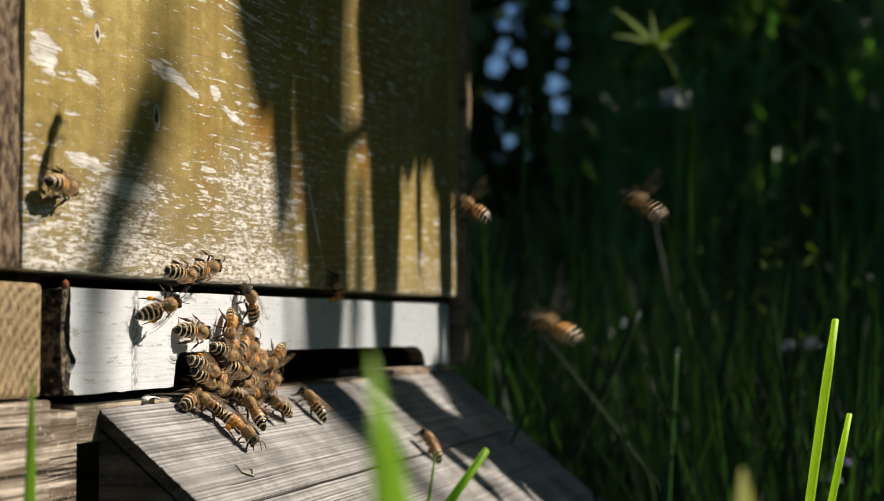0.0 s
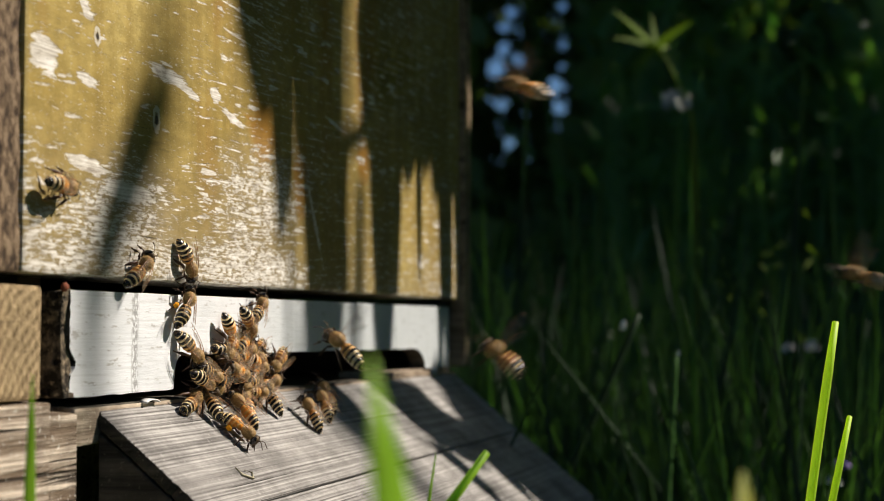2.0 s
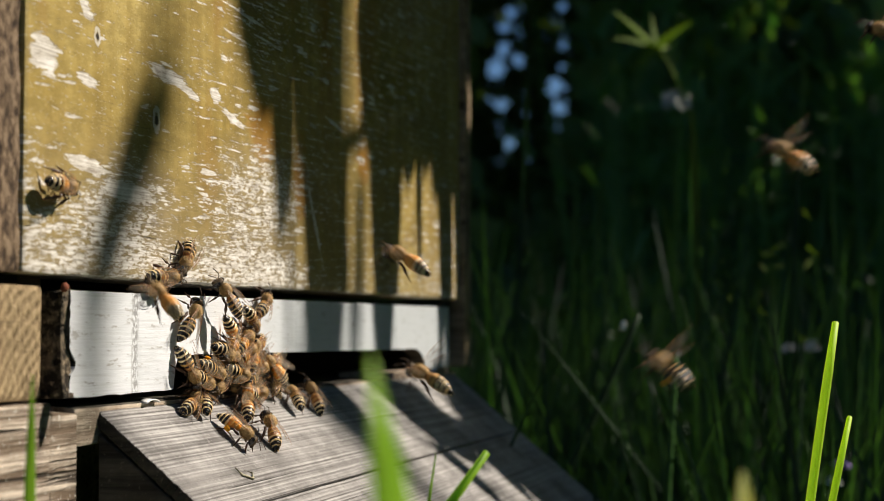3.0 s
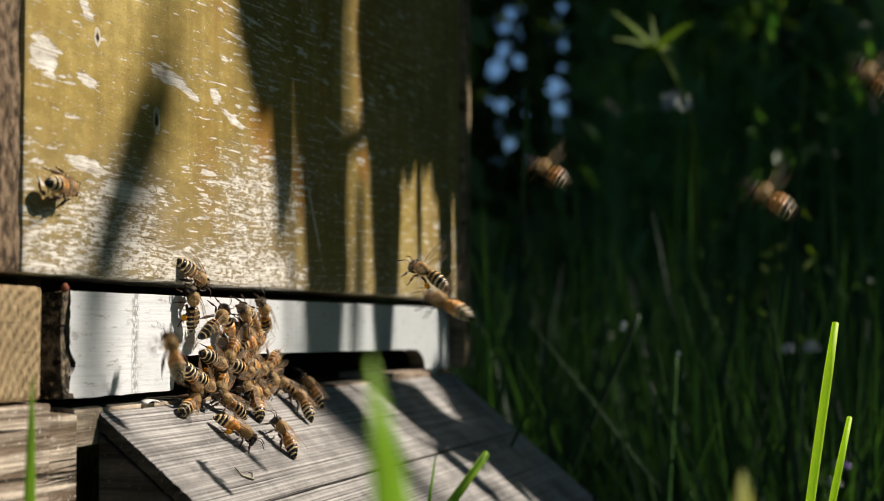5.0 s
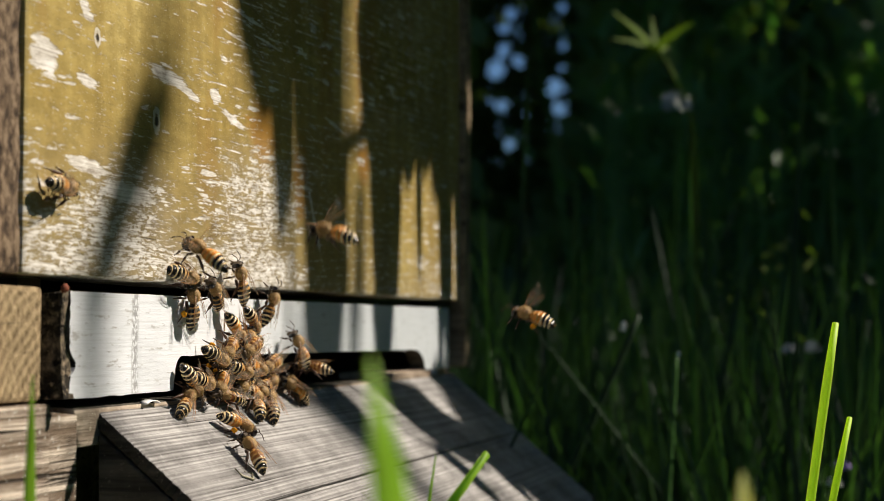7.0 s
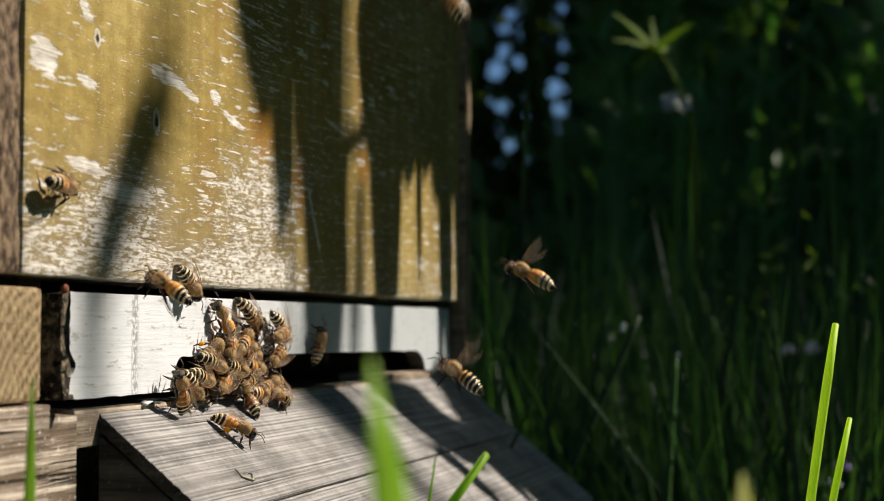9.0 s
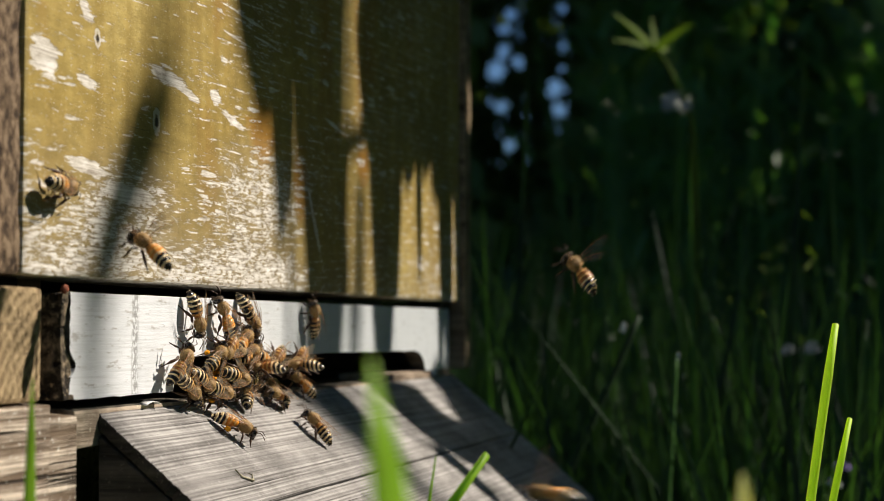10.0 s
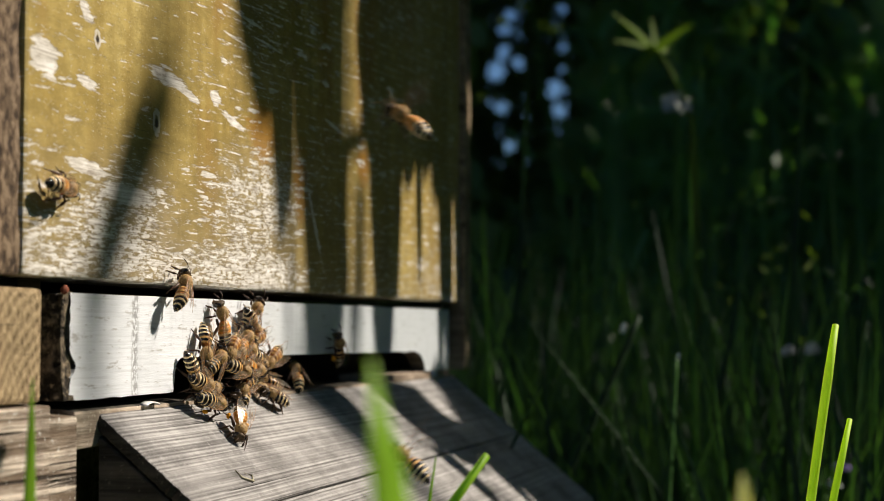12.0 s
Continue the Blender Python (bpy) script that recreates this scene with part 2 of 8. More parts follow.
def ringed_wood(name, dark, light):
    """A sawn block whose growth rings curve across its face."""
    n = Nodes(name)
    bend = n.noise(n.at((60, 60, 60)), 1.0, 3)
    w = n.tree.nodes.new("ShaderNodeTexWave")
    w.wave_type, w.rings_direction = "RINGS", "Y"
    n.put(w.inputs["Vector"], n.at(shift=(-0.004, 0, -0.283)))
    for key, value in (("Scale", 120.0), ("Distortion", 5.0), ("Detail", 2.0), ("Detail Scale", 0.35)):
        w.inputs[key].default_value = value
    grain = n.noise(n.at((700, 300, 420), rot=(0, radians(40), 0)), 1.0, 5, 0.7)
    both = n.math("ADD", n.math("MULTIPLY", w.outputs["Fac"], 0.15), n.math("MULTIPLY", grain, 0.88))
    colour = n.ramp(both, [(0.32, dark), (0.52, tuple((a + b) / 2 for a, b in zip(dark, light))), (0.74, light)])
    colour = n.mix(n.ramp(bend, [(0.4, 0.2), (0.6, 0.0)]), colour, tuple(c * 0.6 for c in dark))
    split = n.noise(n.at((60, 60, 800), rot=(0, radians(-35), 0)), 1.0, 3)
    colour = n.mix(n.ramp(split, [(0.31, 0.8), (0.35, 0.0)]), colour, tuple(c * 0.3 for c in dark))
    n.bump(both, 0.0010, 0.9)
    return n.set(colour, 0.85, 0.25)


def end_grain():
    n = Nodes("rough_end_grain")
    pore = n.noise(n.at((420, 420, 260)), 1.0, 4, 0.65)
    ring = n.noise(n.at((60, 60, 15)), 1.0, 3)
    colour = n.ramp(pore, [(0.38, (0.022, 0.014, 0.008)), (0.48, (0.135, 0.090, 0.052)), (0.60, (0.31, 0.225, 0.14))])
    colour = n.mix(n.ramp(ring, [(0.4, 0.4), (0.65, 0.0)]), colour, (0.06, 0.042, 0.028))
    n.bump(pore, 0.0012, 0.8)
    return n.set(colour, 0.9, 0.2)


def leaf_mat(name, dark, light, rough=0.45, through_light=0.35):
    n = Nodes(name)
    streak = n.noise(n.at((300, 300, 12)), 1.0, 3)
    isl = n.tree.nodes.new("ShaderNodeNewGeometry").outputs["Random Per Island"]
    both = n.math("ADD", n.math("MULTIPLY", streak, 0.5), n.math("MULTIPLY", isl, 0.5))
    colour = n.ramp(both, [(0.25, dark), (0.75, light)])
    n.set(colour, rough, 0.4)
    tr = n.tree.nodes.new("ShaderNodeBsdfTranslucent")
    n.put(tr.inputs[0], n.mix(1.0, colour, (1.5, 1.7, 0.5), "MULTIPLY"))
    mx = n.tree.nodes.new("ShaderNodeMixShader")
    mx.inputs[0].default_value = through_light
    out = n.tree.nodes["Material Output"]
    n.tree.links.new(n.bsdf.outputs[0], mx.inputs[1])
    n.tree.links.new(tr.outputs[0], mx.inputs[2])
    n.tree.links.new(mx.outputs[0], out.inputs[0])
    return n.mat


def plain(name, colour, rough=0.6, spec=0.4, vary=0.25, scale=900):
    n = Nodes(name)
    g = n.noise(n.at((scale, scale, scale)), 1.0, 3)
    c = n.ramp(g, [(0.3, tuple(v * (1 - vary) for v in colour)), (0.7, tuple(v * (1 + vary) for v in colour))])
    n.bump(g, 0.0002, 0.4)
    return n.set(c, rough, spec)


def turf(name):
    """Dark crumbly soil with worn patches of short grass."""
    n = Nodes(name)
    crumb = n.noise(n.at((60, 60, 60)), 1.0, 5, 0.65)
    soil = n.ramp(crumb, [(0.3, (0.022, 0.017, 0.011)), (0.7, (0.085, 0.066, 0.045))])
    green = n.ramp(n.noise(n.at((160, 160, 160)), 1.0, 4, 0.7), [(0.3, (0.016, 0.036, 0.008)), (0.7, (0.075, 0.125, 0.028))])
    cover = n.noise(n.at((2.2, 2.2, 2.2)), 1.0, 6, 0.7)
    n.bump(crumb, 0.01, 0.7)
    return n.set(n.mix(n.ramp(cover, [(0.40, 0.0), (0.50, 1.0)]), soil, green), 0.95, 0.15)


M_OCHRE, M_WHITE, M_END = ochre_paint(), white_paint(), end_grain()
M_BOARD = grey_wood("weathered_grey_board", (0.130, 0.121, 0.112), (0.455, 0.438, 0.410), (1, 0, 0), 0.0010, fine=1.7, saw=0.15, speckle=0.2, crisp=0.95, split=0.26)
M_BLOCK = grey_wood("weathered_brown_block", (0.14, 0.098, 0.052), (0.38, 0.285, 0.165), (0, 1, 0), 0.0012, fine=0.45)
M_RINGED = ringed_wood("ringed_brown_block", (0.12, 0.080, 0.036), (0.52, 0.39, 0.215))
M_PALE_WOOD = grey_wood("weathered_pale_block", (0.16, 0.115, 0.075), (0.70, 0.60, 0.475), (1, 0, 0), 0.0020, fine=0.8, crisp=0.7)
M_FLOOR = grey_wood("rough_floor_edge", (0.20, 0.14, 0.09), (0.60, 0.50, 0.38), (1, 0, 0), 0.0022, fine=0.35)
M_CHIPPED = grey_wood("chipped_dark_end", (0.03, 0.024, 0.016), (0.36, 0.28, 0.18), (0, 0, 0), 0.0020, fine=0.5, crisp=0.7)
# shade is put into this wood's colour, well below the other boards
M_SIDE = grey_wood("wood_darkened_for_shade", (0.026, 0.023, 0.017), (0.12, 0.105, 0.078), (0, 1, 0), 0.0014, fine=0.6)
M_INNER = plain("inside_of_hive", (0.05, 0.035, 0.02), 0.8, 0.2)
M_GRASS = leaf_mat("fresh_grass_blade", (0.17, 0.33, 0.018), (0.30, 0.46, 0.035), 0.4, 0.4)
# shade and half light are put into these two grass colours
M_GRASS_BACK = leaf_mat("grass_toned_for_shade", (0.008, 0.026, 0.010), (0.042, 0.094, 0.034), 0.65, 0.18)
M_GRASS_MID = leaf_mat("grass_toned_for_half_light", (0.035, 0.105, 0.026), (0.13, 0.27, 0.066), 0.45, 0.4)
M_GRASS_CUT = leaf_mat("yellow_green_stalk", (0.40, 0.54, 0.05), (0.58, 0.68, 0.12), 0.5, 0.5)
M_GRASS_DULL = leaf_mat("yellowing_grass_blade", (0.20, 0.22, 0.03), (0.32, 0.31, 0.05), 0.5, 0.35)
M_LEAF = leaf_mat("shrub_leaf", (0.045, 0.090, 0.026), (0.18, 0.25, 0.075), 0.5, 0.35)
M_SOIL = turf("soil_and_turf")
M_BARK = plain("tree_bark", (0.07, 0.055, 0.04), 0.9, 0.2, 0.5, 90)


# ---- making meshes ----
def mesh_of(bm, name, *mats, smooth=False):
    me = bpy.data.meshes.new(name)
    bm.to_mesh(me)
    bm.free()
    for m in mats:
        me.materials.append(m)
    if smooth:
        me.polygons.foreach_set("use_smooth", [True] * len(me.polygons))
    return me


def part(name, bm, material, parent=None, label="", smooth=False):
    ob = new(name, mesh_of(bm, name, material, smooth=smooth))
    if parent is not None:
        ob.parent = parent
    if label:
        ob["label"] = label
    return ob


def worn_box(x0, x1, y0, y1, z0, z1, bevel=0.0008, rough=0.0, cuts=0, seed=0):
    """A sawn board between the given planes with rounded, slightly uneven edges."""
    bm = bmesh.new()
    bmesh.ops.create_cube(bm, size=1)
    for v in bm.verts:
        v.co = Vector(((x0, x1)[v.co.x > 0], (y0, y1)[v.co.y > 0], (z0, z1)[v.co.z > 0]))
    if cuts:
        size = (x1 - x0, y1 - y0, z1 - z0)
        axis = size.index(max(size))
        long_edges = [e for e in bm.edges if abs((e.verts[0].co - e.verts[1].co)[axis]) > size[axis] * 0.9]
        bmesh.ops.subdivide_edges(bm, edges=long_edges, cuts=cuts)
    if bevel:
        sharp = [e for e in bm.edges if len(e.link_faces) == 2 and e.calc_face_angle(0) > 0.5]
        bmesh.ops.bevel(bm, geom=sharp, offset=bevel, segments=2, affect="EDGES", profile=0.6)
    if rough:
        for v in bm.verts:
            v.co += noise.noise_vector(v.co * 90 + Vector((seed, 0, 0))) * rough
    bm.normal_update()
    return bm


def prism(outline, x0, x1, bevel=0.0):
    """A solid between x0 and x1 with the given (y, z) outline."""
    bm = bmesh.new()
    a = [bm.verts.new((x0, y, z)) for y, z in outline]
    b = [bm.verts.new((x1, y, z)) for y, z in outline]
    n = len(outline)
    bm.faces.new(a)
    bm.faces.new(b[::-1])
    for i in range(n):
        bm.faces.new((a[i], b[i], b[(i + 1) % n], a[(i + 1) % n]))
    bmesh.ops.recalc_face_normals(bm, faces=bm.faces)
    if bevel:
        bmesh.ops.bevel(bm, geom=list(bm.edges), offset=bevel, segments=2, affect="EDGES", profile=0.6)
    return bm


def blade(bm, root, tip, width, bend, face, steps=8, fold=0.25, taper=2.2, flat=False):
    """A grass blade from root to tip, bowed by the vector bend, its flat side turned towards face."""
    root, tip, bend = Vector(root), Vector(tip), Vector(bend)
    rows = []
    for i in range(steps + 1):
        u = i / steps
        p = root.lerp(tip, u) + bend * (4 * u * (1 - u)) * 0.5 + bend * u * u * 0.35
        side = (tip - root).cross(Vector(face)).normalized()
        out = Vector(face).normalized()
        w = width * (1 - (0.25 if flat else 1.0) * u ** taper) * (0.75 + 0.25 * min(1, u * 5)) * 0.5
        if flat and i == steps:
            w *= 0.8
        rows.append([bm.verts.new(p - side * w), bm.verts.new(p - out * w * fold * 2), bm.verts.new(p + side * w)] if i < steps or flat else [bm.verts.new(p)])
    for a, b in zip(rows, rows[1:]):
        if len(b) == 3:
            bm.faces.new((a[0], a[1], b[1], b[0]))
            bm.faces.new((a[1], a[2], b[2], b[1]))
        else:
            bm.faces.new((a[0], a[1], b[0]))
            bm.faces.new((a[1], a[2], b[0]))


# ---- the hive ----
X_LEFT, X_RIGHT = -0.0228, 0.3508
hive = tagged(new("beehive"), "wooden beehive box with flaking ochre paint in dappled sun", "beehive")


def hive_box():
    """Front, sides and back of the upper box, above the entrance strip."""
    front = worn_box(X_LEFT, X_RIGHT, -0.001, 0.022, 0.3272, 0.62, 0.0012, 0.00035, 60)
    part("front_board", front, M_OCHRE, hive, "ochre paint flaking off to pale wood")
    part("side_board", worn_box(X_LEFT + 0.0005, X_LEFT + 0.022, 0.022, 0.40, 0.3275, 0.62, 0.001), M_END, hive, "raw brown weathered wood")
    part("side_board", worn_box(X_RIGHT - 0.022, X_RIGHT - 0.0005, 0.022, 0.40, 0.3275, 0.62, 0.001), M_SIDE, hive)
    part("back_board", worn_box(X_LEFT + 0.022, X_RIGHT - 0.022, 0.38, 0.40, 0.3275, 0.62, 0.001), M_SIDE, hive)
    part("side_batten", worn_box(X_LEFT - 0.055, X_LEFT - 0.0003, -0.0002, 0.0215, 0.3272, 0.6195, 0.0010, 0.0006, 90, 6), M_END, hive, "rough speckled brown wood")
    lid = part("lid", worn_box(X_LEFT - 0.01, X_RIGHT + 0.01, -0.008, 0.41, 0.6205, 0.645, 0.002), M_SIDE, hive, "weathered flat lid")
    return lid


def entrance_strip():
    """White strip with a long flat notch for the bees, in one solid."""
    x0, x1, nx0, nx1 = 0.0, 0.3348, 0.058, 0.2985
    pts = []
    for i in range(15):
        pts.append((x0 + (nx0 - 0.001) * (i + 1) / 15, 0.3000 + 0.0003 * noise.noise((i * 0.9, 3, 0))))
    for i in range(9):
        a = math.pi / 2 * i / 8
        pts.append((nx0 + 0.005 * (1 - math.cos(a)), 0.3042 + 0.0045 * math.sin(a)))
    for i in range(30):
        u = (i + 0.5) / 30
        pts.append((nx0 + 0.006 + (nx1 - nx0 - 0.024) * u, 0.3086 + 0.0004 * noise.noise((i * 0.7, 1, 0)) - 0.001 * u))
    for i in range(9):
        a = math.pi / 2 * i / 8
        pts.append((nx1 - 0.016 * (1 - math.sin(a)), 0.3000 + 0.0076 * math.cos(a)))
    pts += [(nx1, 0.2998), (x1, 0.2996), (x1, 0.3240)]
    for i in range(24):
        pts.append((x1 - (x1 - x0) * (i + 1) / 25, 0.3240 + 0.0002 * noise.noise((i * 1.3, 9, 0))))
    for i in range(26):
        z = 0.3240 - 0.0236 * i / 25
        pts.append((x0 + 0.0004 + 0.0006 * noise.noise((z * 900, 2.2, 0)) + 0.0030 * math.exp(-((z - 0.3075) / 0.0020) ** 2), z))
    bm = bmesh.new()
    a = [bm.verts.new((x, 0.0, z)) for x, z in pts]
    b = [bm.verts.new((x, 0.0060, z)) for x, z in pts]
    fa, fb = bm.faces.new(a), bm.faces.new(b[::-1])
    for i in range(len(pts)):
        j = (i + 1) % len(pts)
        bm.faces.new((a[i], b[i], b[j], a[j]))
    bmesh.ops.recalc_face_normals(bm, faces=bm.faces)
    # unpainted cut faces, the slot's shade put into their colour
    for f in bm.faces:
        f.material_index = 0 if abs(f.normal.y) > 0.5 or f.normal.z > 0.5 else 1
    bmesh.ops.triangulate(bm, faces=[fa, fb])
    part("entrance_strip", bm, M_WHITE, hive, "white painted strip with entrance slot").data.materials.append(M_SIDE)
    part("strip_end", worn_box(-0.0022, 0.0030, 0.0004, 0.0058, 0.3003, 0.3236, 0.0004, 0.0017, 70), M_CHIPPED, hive, "dark rough sawn end")


def hive_floor():
    part("floor_block", worn_box(-0.060, -0.0115, 0.0005, 0.060, 0.3002, 0.3248, 0.0012, 0.0004, 12), M_RINGED, hive, "brown weathered wooden block")
    part("floor_block", worn_box(-0.070, -0.0105, -0.0012, 0.060, 0.2500, 0.2997, 0.0006, 0.0006, 20, 4), M_PALE_WOOD, hive, "grey brown weathered block")
    part("floor_block", worn_box(-0.01042, 0.0022, -0.0011, 0.060, 0.2500, 0.2976, 0.0006, 0.0012, 34, 9), M_PALE_WOOD, hive, "grey brown weathered block")
    part("recess_board", worn_box(-0.0114, -0.0010, 0.0066, 0.024, 0.2994, 0.3268, 0.0), M_INNER, hive)
    floor_bm = worn_box(0.0046, X_RIGHT - 0.001, 0.0009, 0.40, 0.2885, 0.2972, 0.0008, 0.0013, 220, 2)
    # top faces are darkened in colour for the shade under the strip
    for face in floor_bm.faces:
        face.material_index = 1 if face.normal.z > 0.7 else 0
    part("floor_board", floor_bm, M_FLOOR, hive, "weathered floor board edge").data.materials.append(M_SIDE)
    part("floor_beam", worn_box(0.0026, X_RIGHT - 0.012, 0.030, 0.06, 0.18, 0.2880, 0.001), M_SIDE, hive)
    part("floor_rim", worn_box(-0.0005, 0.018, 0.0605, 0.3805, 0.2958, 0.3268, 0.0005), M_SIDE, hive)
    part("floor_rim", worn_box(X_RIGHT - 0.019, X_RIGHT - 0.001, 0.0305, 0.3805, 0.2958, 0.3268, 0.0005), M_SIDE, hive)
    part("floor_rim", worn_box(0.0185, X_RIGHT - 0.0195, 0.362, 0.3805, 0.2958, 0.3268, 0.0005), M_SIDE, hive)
    part("batten", worn_box(X_RIGHT + 0.0003, X_RIGHT + 0.012, -0.0030, 0.020, 0.2993, 0.62, 0.001, 0.0004, 40, 7), M_BLOCK, hive, "brown upright corner batten")
    part("corner_post", worn_box(X_RIGHT - 0.0158, X_RIGHT - 0.001, 0.003, 0.03, 0.2964, 0.3268, 0.001), M_SIDE, hive, "dark corner post")
    part("floor_sill", worn_box(0.258, 0.3345, 0.0008, 0.022, 0.2966, 0.2994, 0.0005, 0.0004, 40, 3), M_FLOOR, hive, "pale worn sill under the strip")


SLOPE = radians(40)


def landing_board():
    """Two planks on a dark wedge, falling away from the entrance."""
    board = tagged(new("landing_board"), "sloping weathered grey landing board below the entrance", "landing board")
    c, s = math.cos(SLOPE), math.sin(SLOPE)

    def plank(u0, u1, seed):
        bm = worn_box(0.0166, 0.3480, -u1, -u0, -0.0032, 0.0, 0.0007, 0.00012, 110, seed)
        # end faces turn away from the sun; their shade is in the colour
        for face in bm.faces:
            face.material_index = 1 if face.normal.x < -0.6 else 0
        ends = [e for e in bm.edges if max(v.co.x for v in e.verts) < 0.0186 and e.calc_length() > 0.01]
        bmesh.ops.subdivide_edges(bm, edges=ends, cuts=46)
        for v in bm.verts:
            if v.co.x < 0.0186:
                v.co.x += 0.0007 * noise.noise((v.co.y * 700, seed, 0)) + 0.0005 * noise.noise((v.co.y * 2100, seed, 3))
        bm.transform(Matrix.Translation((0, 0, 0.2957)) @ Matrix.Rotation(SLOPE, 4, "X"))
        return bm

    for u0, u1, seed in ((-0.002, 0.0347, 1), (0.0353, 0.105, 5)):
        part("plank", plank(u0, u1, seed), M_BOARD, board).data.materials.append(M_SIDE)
    # wedge sides carry their shade in the wood's colour
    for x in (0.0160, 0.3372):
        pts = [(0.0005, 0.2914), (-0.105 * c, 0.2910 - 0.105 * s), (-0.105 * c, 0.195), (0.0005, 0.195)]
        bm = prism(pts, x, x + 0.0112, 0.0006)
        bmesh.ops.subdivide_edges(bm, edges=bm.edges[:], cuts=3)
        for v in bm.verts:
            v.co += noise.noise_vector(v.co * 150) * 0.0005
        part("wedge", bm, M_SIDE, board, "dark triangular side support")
    return board


hive_box()
entrance_strip()
hive_floor()
landing_board()
part("stand_leg", worn_box(-0.010, 0.034, 0.062, 0.10, 0.0, 0.2860, 0.002), M_SIDE, hive)
part("stand_leg", worn_box(0.30, 0.345, 0.062, 0.10, 0.0, 0.2860, 0.002), M_SIDE, hive)
part("stand_leg", worn_box(-0.010, 0.034, 0.34, 0.38, 0.0, 0.2860, 0.002), M_SIDE, hive)
part("stand_leg", worn_box(0.30, 0.345, 0.34, 0.38, 0.0, 0.2860, 0.002), M_SIDE, hive)

# ---- ground ----
gb = bmesh.new()
bmesh.ops.create_grid(gb, x_segments=60, y_segments=60, size=40)
for v in gb.verts:
    d = v.co.length
    v.co.z = -0.02 + 0.02 * noise.noise(v.co * 0.7) * min(1, d / 3) + 0.004 * max(0, d - 6) * noise.noise(v.co * 0.1)
tagged(part("ground", gb, M_SOIL), "dark soil and short turf under tall grass", "ground", kind="structure")


# ---- plants ----
def grass_blade(name, root, tip, width, bend, face, label, material, cut=False, taper=16.0):
    bm = bmesh.new()
    blade(bm, root, tip, width, bend, face, 30, -0.42 if cut else 0.3, 3.0 if cut else taper, cut)
    ob = part(name, bm, material, smooth=True)
    thick = ob.modifiers.new("thickness", "SOLIDIFY")
    thick.thickness = 0.00035
    return tagged(ob, label, "grass", "grass blades before the hive")


def grass_stalk(root, tip, width, bow, label, material=M_GRASS_CUT):
    """A rolled grass stem, cut off across its top."""
    root, tip = Vector(root), Vector(tip)
    way = (tip - root).normalized()
    side = way.cross(Vector((0, 1, 0))).normalized()
    front = way.cross(side)
    bm = bmesh.new()
    rings = []
    for i in range(25):
        u = i / 24
        p = root.lerp(tip, u) + Vector((0, bow * 4 * u * (1 - u), 0))
        w = width * 0.5 * (1.1 - 0.1 * u) * (0.72 if i == 24 else 1.0)
        rings.append([bm.verts.new(p + side * w * math.cos(a) + front * w * 0.8 * math.sin(a) + way * 0.0004 * math.cos(a) * (i == 24)) for a in (2 * math.pi * k / 10 for k in range(10))])
    for a, b in zip(rings, rings[1:]):
        for k in range(10):
            bm.faces.new((a[k], a[(k + 1) % 10], b[(k + 1) % 10], b[k]))
    bm.faces.new(rings[-1])
    return tagged(part("grass", bm, material, smooth=True), label, "grass", "grass blades before the hive")


TO_EYE = Vector((-0.30, -0.90, 0.30))
grass_blade("grass", (-0.1385, -0.1590, 0.0), (-0.1969, -0.1307, 0.3132), 0.0096, (0, 0, 0), TO_EYE, "broad bright green grass blade close to the lens", M_GRASS, taper=22.0)
grass_stalk((-0.0376, 0.1071, 0.0000), (0.0018, -0.0946, 0.2897), 0.0026, 0.001, "fresh green cut grass stalk leaning before the landing board", M_GRASS)
grass_blade("grass", (0.0067, -0.0416, 0.0000), (0.0041, -0.0835, 0.2891), 0.0016, (0, 0.001, 0), TO_EYE, "thin green grass blade before the landing board", M_GRASS)
grass_stalk((0.0885, -0.1262, 0.0), (0.0861, -0.1629, 0.3169), 0.0030, 0.003, "tall sunlit grass stalk with a cut tip")
grass_stalk((0.0875, -0.1188, 0.0), (0.0880, -0.1660, 0.2937), 0.0024, 0.004, "sunlit grass stalk with a dry tip")
grass_blade("grass", (-0.070, -0.027, 0.0), (-0.0727, -0.0306, 0.3075), 0.0034, (0, 0.001, 0), TO_EYE, "narrow green grass blade beside the hive", M_GRASS)
grass_blade("grass", (-0.1269, -0.1797, 0.0), (-0.1419, -0.1597, 0.2988), 0.0120, (0, 0.001, 0), TO_EYE, "yellow green grass blade close to the lens", M_GRASS_DULL, taper=60.0)

# the weeds that stand in the sun before the hive and shade its front
weed = tagged(new("tall_weed"), "tall leafy weed standing in the sun before the hive", "weed")


def shading_leaf(axis, width, reach, normal, blunt=0.35):
    """A hanging leaf that bends along the axis to its tip; its shadow falls on the axis from that far up the sun's way."""
    pts = [Vector(p) for p in axis]
    n = Vector(normal).normalized()
    rows = []
    bm = bmesh.new()
    steps = 18
    for i in range(steps + 1):
        u = i / steps * (len(pts) - 1)
        j = min(int(u), len(pts) - 2)
        p = pts[j].lerp(pts[j + 1], u - j)
        way = (pts[j + 1] - pts[j]).normalized()
        if 0 < j and u - j < 0.5:
            way = (way + (pts[j] - pts[j - 1]).normalized() * (0.5 - (u - j))).normalized()
        side = n.cross(way)
        v = i / steps
        half = width * 0.5 * (min(1.0, (1 - v) / blunt) ** 0.6 if i < steps else 0.02) * (1 + 0.07 * noise.noise((v * 6, p.x * 40, reach)))
        rows.append([bm.verts.new(p + SUN * reach + side * half), bm.verts.new(p + SUN * reach - n * half * 0.12), bm.verts.new(p + SUN * reach - side * half)])
    for a, b in zip(rows, rows[1:]):
        bm.faces.new((a[0], a[1], b[1], b[0]))
        bm.faces.new((a[1], a[2], b[2], b[1]))
